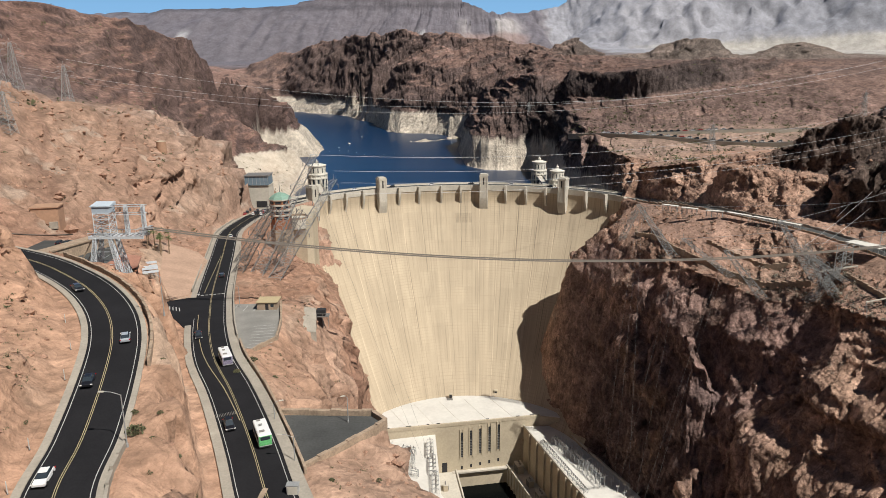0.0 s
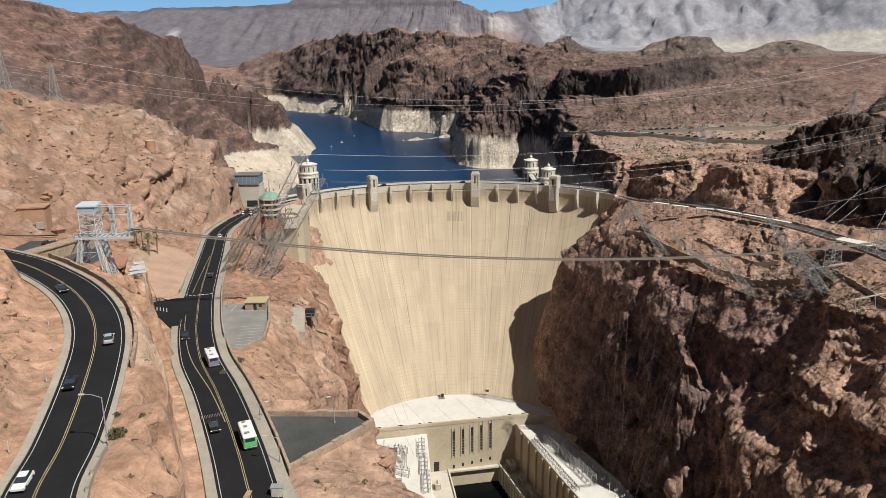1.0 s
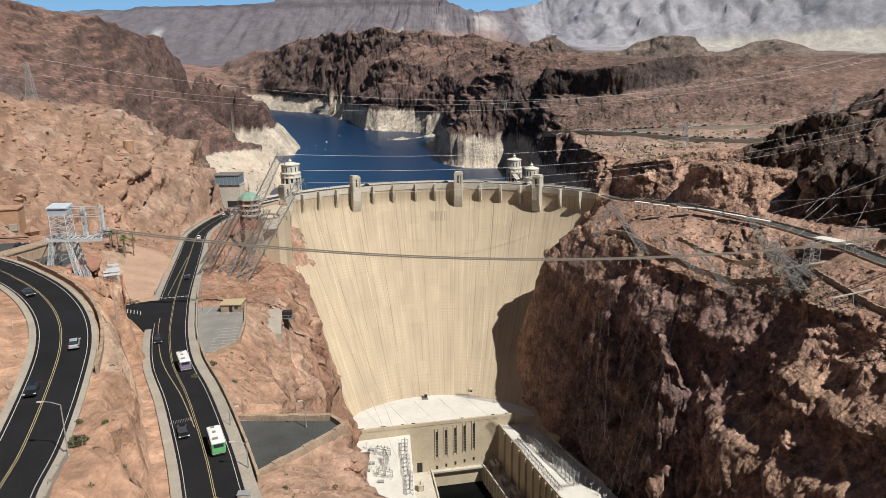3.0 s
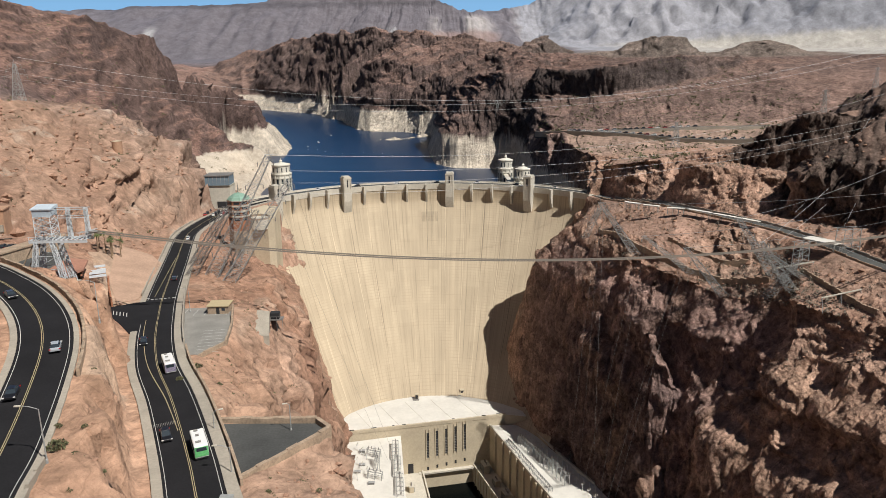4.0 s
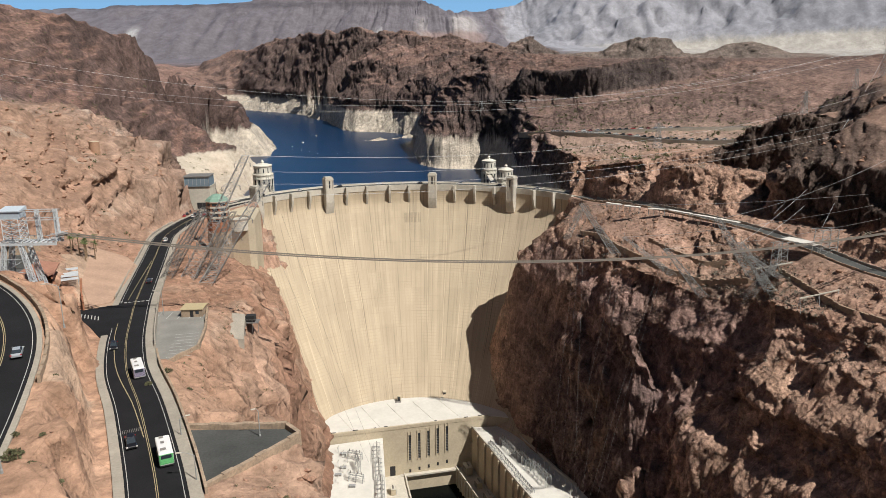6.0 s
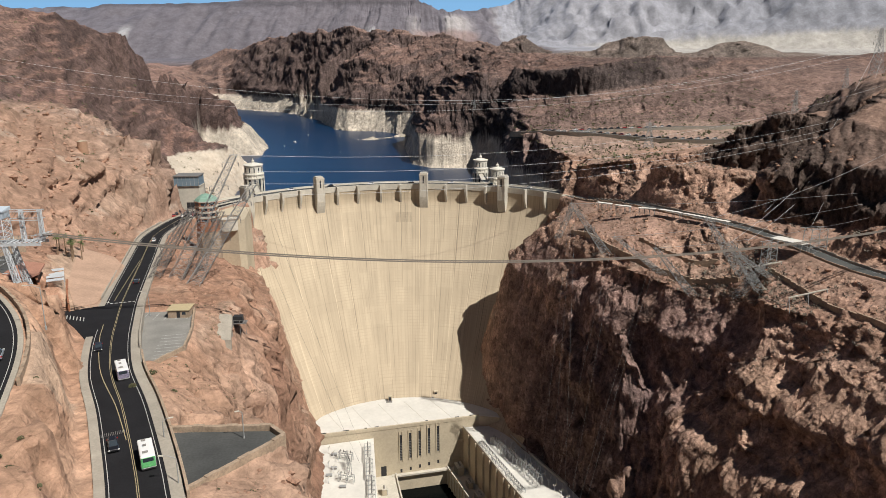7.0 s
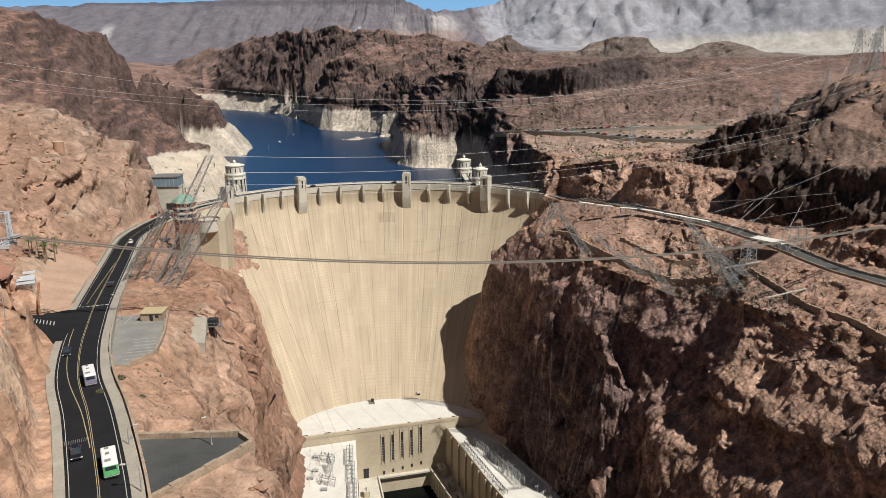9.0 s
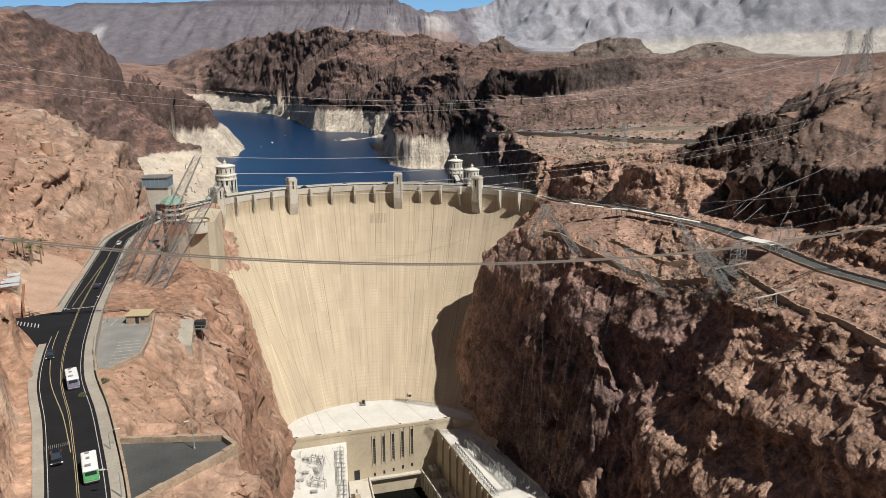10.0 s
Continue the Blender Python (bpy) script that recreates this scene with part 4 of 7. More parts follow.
def rock_material():
    m = bpy.data.materials.new("canyon_rock")
    m.use_nodes = True
    t, n = m.node_tree, m.node_tree.nodes
    b = n["Principled BSDF"]
    b.inputs["Roughness"].default_value = 0.95
    b.inputs["Specular IOR Level"].default_value = 0.15
    col = n.new("ShaderNodeVertexColor")
    col.layer_name = "rock_colour"
    pos = n.new("ShaderNodeNewGeometry").outputs["Position"]
    last = col.outputs[0]
    heights = []

    def darken(value, lo, hi, a, c, everywhere=False):
        nonlocal last
        r = n.new("ShaderNodeMapRange")
        r.inputs[1].default_value, r.inputs[2].default_value, r.inputs[3].default_value, r.inputs[4].default_value = lo, hi, a, c
        t.links.new(value, r.inputs[0])
        mul = n.new("ShaderNodeMix")
        mul.data_type, mul.blend_type = "RGBA", "MULTIPLY"
        mul.inputs[0].default_value = 1
        if not everywhere:
            t.links.new(col.outputs[1], mul.inputs[0])
        t.links.new(last, mul.inputs[6])
        t.links.new(r.outputs[0], mul.inputs[7])
        last = mul.outputs[2]

    bend = None
    for scale, amount in ((1.6, 0.22), (0.35, 0.28), (0.08, 0.28), (0.018, 0.2)):
        no = n.new("ShaderNodeTexNoise")
        no.inputs["Scale"].default_value, no.inputs["Detail"].default_value = scale, 6
        no.inputs["Roughness"].default_value = 0.65
        t.links.new(pos, no.inputs["Vector"])
        darken(no.outputs[0], 0.32, 0.68, 1 - amount, 1 + amount, scale < 0.05)
        heights.append(no.outputs[0])
        bend = no.outputs[1]
    for scale, amount in ((0.28, 0.2), (1.0, 0.14), (3.2, 0.08)):
        sh = n.new("ShaderNodeVectorMath")
        sh.operation = "MULTIPLY_ADD"
        sh.inputs[1].default_value = (0.5 / scale,) * 3
        t.links.new(bend, sh.inputs[0])
        t.links.new(pos, sh.inputs[2])
        vo = n.new("ShaderNodeTexVoronoi")
        vo.inputs["Scale"].default_value = scale
        t.links.new(sh.outputs[0], vo.inputs["Vector"])
        sp = n.new("ShaderNodeSeparateColor")
        t.links.new(vo.outputs["Color"], sp.inputs[0])
        darken(sp.outputs[0], 0.0, 1.0, 1 - amount, 1 + amount)
    # thin crack lines, their inner shade darkened into the colour
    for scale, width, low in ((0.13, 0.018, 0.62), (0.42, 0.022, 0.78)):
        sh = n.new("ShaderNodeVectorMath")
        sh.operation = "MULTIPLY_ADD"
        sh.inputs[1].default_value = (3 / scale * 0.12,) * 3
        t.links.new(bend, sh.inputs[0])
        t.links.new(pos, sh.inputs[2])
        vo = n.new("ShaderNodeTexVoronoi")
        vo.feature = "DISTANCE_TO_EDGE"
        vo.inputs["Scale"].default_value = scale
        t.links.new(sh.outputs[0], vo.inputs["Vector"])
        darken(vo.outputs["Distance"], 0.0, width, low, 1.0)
    xyz = n.new("ShaderNodeSeparateXYZ")
    t.links.new(pos, xyz.inputs[0])

    def along_y(a, c, lo, hi):
        r = n.new("ShaderNodeMapRange")
        r.inputs[1].default_value, r.inputs[2].default_value, r.inputs[3].default_value, r.inputs[4].default_value = a, c, lo, hi
        t.links.new(xyz.outputs[1], r.inputs[0])
        return r.outputs[0]

    far = n.new("ShaderNodeMath")
    far.operation = "MULTIPLY"
    t.links.new(along_y(650, 1300, 0, 1), far.inputs[0])
    t.links.new(along_y(2900, 3400, 1, 0.35), far.inputs[1])
    far_heights = []
    for scale, amount in ((0.045, 0.25), (0.17, 0.3)):
        no = n.new("ShaderNodeTexNoise")
        no.inputs["Scale"].default_value, no.inputs["Detail"].default_value = scale, 8
        no.inputs["Roughness"].default_value = 0.7
        t.links.new(pos, no.inputs["Vector"])
        r = n.new("ShaderNodeMapRange")
        r.inputs[1].default_value, r.inputs[2].default_value, r.inputs[3].default_value, r.inputs[4].default_value = 0.35, 0.65, 1 - amount, 1 + amount
        t.links.new(no.outputs[0], r.inputs[0])
        mul = n.new("ShaderNodeMix")
        mul.data_type, mul.blend_type = "RGBA", "MULTIPLY"
        t.links.new(far.outputs[0], mul.inputs[0])
        t.links.new(last, mul.inputs[6])
        t.links.new(r.outputs[0], mul.inputs[7])
        last = mul.outputs[2]
        far_heights.append(no.outputs[0])
    t.links.new(last, b.inputs["Base Color"])
    nrm = None
    ranges = n.new("ShaderNodeTexNoise")
    ranges.noise_type = "RIDGED_MULTIFRACTAL"
    ranges.inputs["Scale"].default_value, ranges.inputs["Detail"].default_value = 0.006, 8
    t.links.new(pos, ranges.inputs["Vector"])
    bp = n.new("ShaderNodeBump")
    bp.inputs["Distance"].default_value = 15
    t.links.new(along_y(3300, 3700, 0, 1), bp.inputs["Strength"])
    t.links.new(ranges.outputs[0], bp.inputs["Height"])
    nrm = bp.outputs[0]
    for h, dist in zip(far_heights, (9.0, 3.0)):
        bp = n.new("ShaderNodeBump")
        bp.inputs["Distance"].default_value = dist
        t.links.new(far.outputs[0], bp.inputs["Strength"])
        t.links.new(h, bp.inputs["Height"])
        if nrm:
            t.links.new(nrm, bp.inputs["Normal"])
        nrm = bp.outputs[0]
    for scale, dist in ((0.5, 1.0), (1.7, 0.35)):
        vo = n.new("ShaderNodeTexVoronoi")
        vo.inputs["Scale"].default_value = scale
        t.links.new(sh.outputs[0], vo.inputs["Vector"])
        heights.append(vo.outputs["Distance"])
    for h, dist in zip(heights, (0.25, 1.0, 1.8, 0.0, 0.6, 0.15)):
        if not dist:
            continue
        bp = n.new("ShaderNodeBump")
        bp.inputs["Distance"].default_value = dist
        t.links.new(col.outputs[1], bp.inputs["Strength"])
        t.links.new(h, bp.inputs["Height"])
        if nrm:
            t.links.new(nrm, bp.inputs["Normal"])
        nrm = bp.outputs[0]
    t.links.new(nrm, b.inputs["Normal"])
    return m


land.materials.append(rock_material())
ground = tagged(new("ground", land), "rugged red and brown desert canyon rock", "ground", kind="structure")


def ground_at(x, y):
    """The land's height near a place."""
    i, j = int(np.searchsorted(GX, x)), int(np.searchsorted(GY, y))
    return float(Zg[j, i])

# ---- building helpers ----


def part(name, bm, material, parent=None, label=""):
    """Links a bmesh as one mesh object, under a thing or a part if given."""
    me = bpy.data.meshes.new(name)
    bm.to_mesh(me)
    bm.free()
    for m in material if isinstance(material, (list, tuple)) else (material,):
        me.materials.append(m)
    ob = new(name, me)
    if parent:
        ob.parent = parent
    if label:
        ob["label"] = label
    return ob


def wpart(name, bm, material, parent, label=""):
    """A part whose mesh is given in world coordinates."""
    ob = part(name, bm, material, parent, label)
    up, m = parent, Matrix()
    while up:
        m = up.matrix_parent_inverse @ up.matrix_basis if up.parent is None else up.matrix_basis
        ob.matrix_parent_inverse = m.inverted() if up.parent is None else Matrix()
        if up.parent is not None:
            ob.matrix_parent_inverse = Matrix()
        break
    return ob


def thing(name, place, label, category, group="", turn=0.0, kind=""):
    e = new(name)
    e.matrix_basis = pose(*place, 0, 0, turn)
    e.empty_display_size = 0.5
    return tagged(e, label, category, group, kind)


def box(bm, x0, y0, z0, x1, y1, z1, m=None):
    vs = [bm.verts.new((x, y, z)) for x, y, z in ((x0, y0, z0), (x1, y0, z0), (x1, y1, z0), (x0, y1, z0), (x0, y0, z1), (x1, y0, z1), (x1, y1, z1), (x0, y1, z1))]
    if m is not None:
        for v in vs:
            v.co = m @ v.co
    for f in ((3, 2, 1, 0), (4, 5, 6, 7), (0, 1, 5, 4), (1, 2, 6, 5), (2, 3, 7, 6), (3, 0, 4, 7)):
        bm.faces.new([vs[i] for i in f])
    return bm


def boxed(x0, y0, z0, x1, y1, z1, bevel=0.0):
    bm = box(bmesh.new(), x0, y0, z0, x1, y1, z1)
    if bevel:
        bmesh.ops.bevel(bm, geom=bm.edges[:], offset=bevel, segments=1, affect="EDGES")
    return bm


def prism(bm, poly, z0, z1):
    """An upright solid on a polygon of (x, y); z0 and z1 may be lists of heights."""
    n = len(poly)
    a = z0 if isinstance(z0, (list, tuple)) else [z0] * n
    b = z1 if isinstance(z1, (list, tuple)) else [z1] * n
    lo = [bm.verts.new((*q, z)) for q, z in zip(poly, a)]
    hi = [bm.verts.new((*q, z)) for q, z in zip(poly, b)]
    for i in range(n):
        j = (i + 1) % n
        bm.faces.new((lo[i], lo[j], hi[j], hi[i]))
    bm.faces.new(hi)
    bm.faces.new(lo[::-1])
    bmesh.ops.recalc_face_normals(bm, faces=bm.faces[:])
    return bm


def ribbon(bm, left, right, thick=0.0):
    """A strip between two lines of points; thick gives it sides that go down."""
    a, b = [bm.verts.new(q) for q in left], [bm.verts.new(q) for q in right]
    for i in range(len(a) - 1):
        bm.faces.new((a[i], b[i], b[i + 1], a[i + 1]))
    if thick:
        for line in (a, b):
            low = [bm.verts.new(v.co - Vector((0, 0, thick))) for v in line]
            for i in range(len(low) - 1):
                bm.faces.new((line[i], line[i + 1], low[i + 1], low[i]))
    bmesh.ops.recalc_face_normals(bm, faces=bm.faces[:])
    return bm


def beam(bm, a, b, r, sides=4):
    """A bar from a to b."""
    a, b = Vector(a), Vector(b)
    q = (b - a).to_track_quat("Z", "Y")
    ring = [q @ Vector((r * math.cos(2 * math.pi * (i + 0.5) / sides), r * math.sin(2 * math.pi * (i + 0.5) / sides), 0)) for i in range(sides)]
    lo, hi = [bm.verts.new(a + v) for v in ring], [bm.verts.new(b + v) for v in ring]
    for i in range(sides):
        j = (i + 1) % sides
        bm.faces.new((lo[i], lo[j], hi[j], hi[i]))
    bm.faces.new(hi)
    bm.faces.new(lo[::-1])
    return bm


def lathe(bm, profile, sides, centre=(0, 0), turn=0.0):
    rings = []
    for r, z in profile:
        rings.append([bm.verts.new((centre[0] + r * math.cos(turn + 2 * math.pi * i / sides), centre[1] + r * math.sin(turn + 2 * math.pi * i / sides), z)) for i in range(sides)])
    for lo, hi in zip(rings, rings[1:]):
        for i in range(sides):
            j = (i + 1) % sides
            bm.faces.new((lo[i], lo[j], hi[j], hi[i]))
    bm.faces.new(rings[-1])
    bm.faces.new(rings[0][::-1])
    return bm


# ---- lake and river ----


def water_material(name, colour, rough, scale, bump):
    m = mat(name, colour, rough)
    t, n = m.node_tree, m.node_tree.nodes
    b = n["Principled BSDF"]
    b.inputs["IOR"].default_value = 1.33
    b.inputs["Specular IOR Level"].default_value = 0.3
    no = n.new("ShaderNodeTexNoise")
    no.inputs["Scale"].default_value, no.inputs["Detail"].default_value = scale, 6
    t.links.new(n.new("ShaderNodeNewGeometry").outputs["Position"], no.inputs["Vector"])
    bp = n.new("ShaderNodeBump")
    bp.inputs["Strength"].default_value, bp.inputs["Distance"].default_value = 1.0, bump
    t.links.new(no.outputs[0], bp.inputs["Height"])
    t.links.new(bp.outputs[0], b.inputs["Normal"])
    return m


LAKE = water_material("deep_blue_lake_water", (0.003, 0.022, 0.062), 0.3, 0.25, 0.12)
RIVER = water_material("dark_river_water", (0.003, 0.004, 0.004), 0.25, 0.4, 0.1)
RIVER.node_tree.nodes["Principled BSDF"].inputs["Specular IOR Level"].default_value = 0.1
bm = bmesh.new()
ribbon(bm, [(-1500, 535, -49), (-1500, 2800, -49)], [(400, 535, -49), (400, 2800, -49)])
tagged(part("water", bm, LAKE), "deep blue rippled reservoir lake", "lake", kind="structure")
bm = bmesh.new()
ribbon(bm, [(-60, -450, -158), (-60, 395, -158)], [(140, -450, -158), (140, 395, -158)])
tagged(part("water", bm, RIVER), "dark river in the canyon below the dam", "river", kind="structure")

# clear sky beyond the farthest range
m = bpy.data.materials.new("clear_sky")
m.use_nodes = True
t, n = m.node_tree, m.node_tree.nodes
n.remove(n["Principled BSDF"])
em = n.new("ShaderNodeEmission")
xyz = n.new("ShaderNodeSeparateXYZ")
t.links.new(n.new("ShaderNodeNewGeometry").outputs["Position"], xyz.inputs[0])
rng_z = n.new("ShaderNodeMapRange")
rng_z.inputs[1].default_value, rng_z.inputs[2].default_value = 300, 1300
t.links.new(xyz.outputs[2], rng_z.inputs[0])
tone = n.new("ShaderNodeMix")
tone.data_type = "RGBA"
tone.inputs[6].default_value, tone.inputs[7].default_value = (0.21, 0.41, 0.64, 1), (0.08, 0.23, 0.53, 1)
t.links.new(rng_z.outputs[0], tone.inputs[0])
t.links.new(tone.outputs[2], em.inputs[0])
t.links.new(em.outputs[0], n["Material Output"].inputs[0])
low = [(4940 * math.sin(a), 4940 * math.cos(a), 100) for a in np.linspace(-0.85, 0.85, 40)]
bm = ribbon(bmesh.new(), low, [(x, y, 1500) for x, y, _ in low])
tagged(part("backdrop", bm, m), "clear blue desert sky beyond the mountains", "sky", kind="structure")

# ---- the dam ----
CX = 14.5


def face_at(s):
    """Centre y and radius of the downstream face at depth s (0 crest, 1 powerhouse roof)."""
    g = max(0.0, (s - 0.1) / 0.9) ** 1.22
    return 406.5 - 56.5 * g, 139.0 - 67.0 * g


def on_face(deg, z, out=0.0):
    s = max(0.0, -z / 115)
    cy, r = face_at(s)
    a = radians(deg)
    return Vector((CX + (r - out) * math.sin(a), cy + (r - out) * math.cos(a), z))


def reach_of(deg, z):
    """How far the face lies from the crest's centre, along a direction."""
    cy, r = face_at(max(0.0, -z / 115))
    a, d = radians(deg), cy - 406.5
    return d * math.cos(a) + math.sqrt(r * r - (d * math.sin(a)) ** 2)


def dam_concrete():
    """Sun-bleached concrete with pour lifts, block joints and run-off streaks that follow the face."""
    m = mat("dam_concrete", (0.41, 0.338, 0.243), 0.9)
    t, n = m.node_tree, m.node_tree.nodes
    b = n["Principled BSDF"]
    uv = n.new("ShaderNodeUVMap")
    last = None

    def times(value, lo, hi, a, c):
        nonlocal last
        r = n.new("ShaderNodeMapRange")
        r.inputs[1].default_value, r.inputs[2].default_value, r.inputs[3].default_value, r.inputs[4].default_value = lo, hi, a, c
        t.links.new(value, r.inputs[0])
        mul = n.new("ShaderNodeMix")
        mul.data_type, mul.blend_type = "RGBA", "MULTIPLY"
        mul.inputs[0].default_value = 1
        if last:
            t.links.new(last, mul.inputs[6])
        else:
            mul.inputs[6].default_value = (0.41, 0.338, 0.243, 1)
        t.links.new(r.outputs[0], mul.inputs[7])
        last = mul.outputs[2]

    def noise_uv(sx, sy, detail=5):
        mp = n.new("ShaderNodeMapping")
        mp.inputs["Scale"].default_value = (sx, sy, 1)
        t.links.new(uv.outputs[0], mp.inputs[0])
        no = n.new("ShaderNodeTexNoise")
        no.inputs["Scale"].default_value, no.inputs["Detail"].default_value = 1.0, detail
        t.links.new(mp.outputs[0], no.inputs["Vector"])
        return no.outputs[0]

    sep = n.new("ShaderNodeSeparateXYZ")
    t.links.new(uv.outputs[0], sep.inputs[0])

    def maths(op, a, c):
        k = n.new("ShaderNodeMath")
        k.operation = op
        for q, v in zip(k.inputs, (a, c)):
            if isinstance(v, (int, float)):
                q.default_value = v
            else:
                t.links.new(v, q)
        return k.outputs[0]

    def stepped(value, lo, hi):
        r = n.new("ShaderNodeMapRange")
        r.inputs[1].default_value, r.inputs[2].default_value = lo, hi
        t.links.new(value, r.inputs[0])
        return r.outputs[0]

    # upright block joints that show in broken lengths, dark or leached pale
    sway = maths("MULTIPLY", noise_uv(0.06, 0.05, 3), 1.6)
    for width, shift, gate, dark in ((15.2, 0.0, (0.07, 0.014), 0.58), (15.2, 0.6, (0.09, 0.018), 1.25), (7.6, 3.8, (0.12, 0.02), 0.76), (5.07, 1.3, (0.2, 0.03), 0.84)):
        near = maths("PINGPONG", maths("ADD", maths("ADD", sep.outputs[0], sway), shift + 50 * width), width / 2)
        line = maths("SUBTRACT", 1.0, stepped(near, 0.12, 0.5))
        show = maths("MULTIPLY", line, stepped(noise_uv(*gate, 4), 0.47, 0.57))
        times(show, 0.0, 1.0, 1.0, dark)
    # pour lifts
    for high, gate, low in ((1.52, (0.05, 0.05), 0.9), (7.6, (0.04, 0.3), 0.9)):
        near = maths("PINGPONG", maths("ADD", sep.outputs[1], 200 * high), high / 2)
        line = maths("SUBTRACT", 1.0, stepped(near, 0.05, 0.26))
        show = maths("MULTIPLY", line, stepped(noise_uv(*gate, 4), 0.44, 0.62))
        times(show, 0.0, 1.0, 1.0, low)
    br = n.new("ShaderNodeTexBrick")
    br.inputs["Scale"].default_value = 1.0
    br.inputs["Color1"].default_value, br.inputs["Color2"].default_value, br.inputs["Mortar"].default_value = (1, 1, 1, 1), (0.0, 0.0, 0.0, 1), (0.5, 0.5, 0.5, 1)
    br.inputs["Brick Width"].default_value, br.inputs["Row Height"].default_value = 7.6, 9.12
    br.inputs["Mortar Size"].default_value = 0.0
    br.offset = 0.0
    t.links.new(uv.outputs[0], br.inputs["Vector"])
    times(br.outputs[0], 0.0, 1.0, 0.95, 1.03)
    # run-off streaks, stains and bleaching
    upper = stepped(sep.outputs[1], -75, -25)
    times(maths("MULTIPLY", stepped(noise_uv(0.7, 0.02, 5), 0.56, 0.7), maths("ADD", maths("MULTIPLY", upper, 0.5), 0.5)), 0.0, 1.0, 1.0, 0.8)
    times(noise_uv(0.35, 0.02), 0.35, 0.7, 1.05, 0.9)
    times(stepped(noise_uv(1.6, 0.06), 0.6, 0.75), 0.0, 1.0, 1.0, 0.84)
    times(noise_uv(0.05, 0.05), 0.3, 0.7, 0.92, 1.08)
    times(noise_uv(2.5, 2.5, 6), 0.3, 0.7, 0.94, 1.06)
    # one lift stained by rust
    inside_u, inside_v = maths("COMPARE", sep.outputs[0], 1.7), maths("COMPARE", sep.outputs[1], -22.8)
    inside_u.node.inputs[2].default_value, inside_v.node.inputs[2].default_value = 6.4, 3.2
    times(maths("MULTIPLY", maths("MULTIPLY", inside_u, inside_v), stepped(noise_uv(1.3, 0.05, 4), 0.4, 0.62)), 0.0, 1.0, 1.0, 0.66)
    t.links.new(last, b.inputs["Base Color"])
    return m


DAM = dam_concrete()
dam = thing("dam", (0, 0, 0), "tall curved pale concrete arch dam streaked by water", "dam", kind="")
A0, A1 = -66.0, 72.0
levels = [0, -6, -11, -14, -18, -23, -29, -36, -44, -53, -63, -74, -86, -100, -115, -130]
me_bm = bmesh.new()
uvl = me_bm.loops.layers.uv.new()
cols = np.linspace(A0, A1, 93)
grid = [[me_bm.verts.new(on_face(a, z)) for a in cols] for z in levels]
for k in range(len(levels) - 1):
    for i in range(len(cols) - 1):
        f = me_bm.faces.new((grid[k + 1][i], grid[k + 1][i + 1], grid[k][i + 1], grid[k][i]))
        f.smooth = True
        for lp, (kk, ii) in zip(f.loops, ((k + 1, i), (k + 1, i + 1), (k, i + 1), (k, i))):
            lp[uvl].uv = (cols[ii] * 2.42, levels[kk])
part("downstream_face", me_bm, DAM, dam)
arc = [radians(a) for a in np.linspace(A0, A1, 93)]


def ring_line(r, z):
    return [(CX + r * math.sin(a), 406.5 + r * math.cos(a), z) for a in arc]


bm = ribbon(bmesh.new(), ring_line(139.3, 0.0), ring_line(152.2, 0.0))
part("crest_road", bm, OLD_ASPHALT, dam, "grey asphalt crest road")
for nm, ra, rb, top in (("downstream_parapet", 138.7, 139.3, 1.1), ("upstream_parapet", 152.2, 152.8, 1.1), ("sidewalk", 139.3, 141.2, 0.2), ("sidewalk", 150.4, 152.2, 0.2)):
    bm = bmesh.new()
    ribbon(bm, ring_line(ra, top), ring_line(rb, top), top + 3)
    part(nm, bm, PALE_CONCRETE, dam)
bm = ribbon(bmesh.new(), ring_line(152.8, 0.0), ring_line(154, -150.0))
part("upstream_face", bm, CONCRETE, dam)


def wedge(deg, width, depth, low, top):
    """A counterfort under the parapet: a fin that tapers into the face below."""
    bm = bmesh.new()
    m = Matrix.Translation((CX, 406.5, 0)) @ Matrix.Rotation(-radians(deg), 4, "Z")
    w = width / 2
    yb, out = 140.5, 139 - depth
    zs = [top + (low - top) * k / 8 for k in range(9)]
    front = [(min(out + depth * 0.85 * max(0.0, (k - 3) / 5) ** 1.3, reach_of(deg, z) - 0.02 if k == 8 else 999), z) for k, z in enumerate(zs)]
    front = [*front, (yb, low), (yb, top)]
    a = [bm.verts.new(m @ Vector((-w, y, z))) for y, z in front]
    b = [bm.verts.new(m @ Vector((w, y, z))) for y, z in front]
    for i in range(len(front)):
        j = (i + 1) % len(front)
        bm.faces.new((a[i], a[j], b[j], b[i]))
    bm.faces.new(a[::-1])
    bm.faces.new(b)
    bmesh.ops.recalc_face_normals(bm, faces=bm.faces[:])
    return bm


for deg in (-43.9, -38.2, -32.2, -20.1, -13.6, -6.4, -0.2, 14.2, 20.7, 27.1, 40.5, 47.4, 54.3):
    part("counterfort", wedge(deg, 1.5, 3.6, -13.0, 1.1), PALE_CONCRETE, dam)


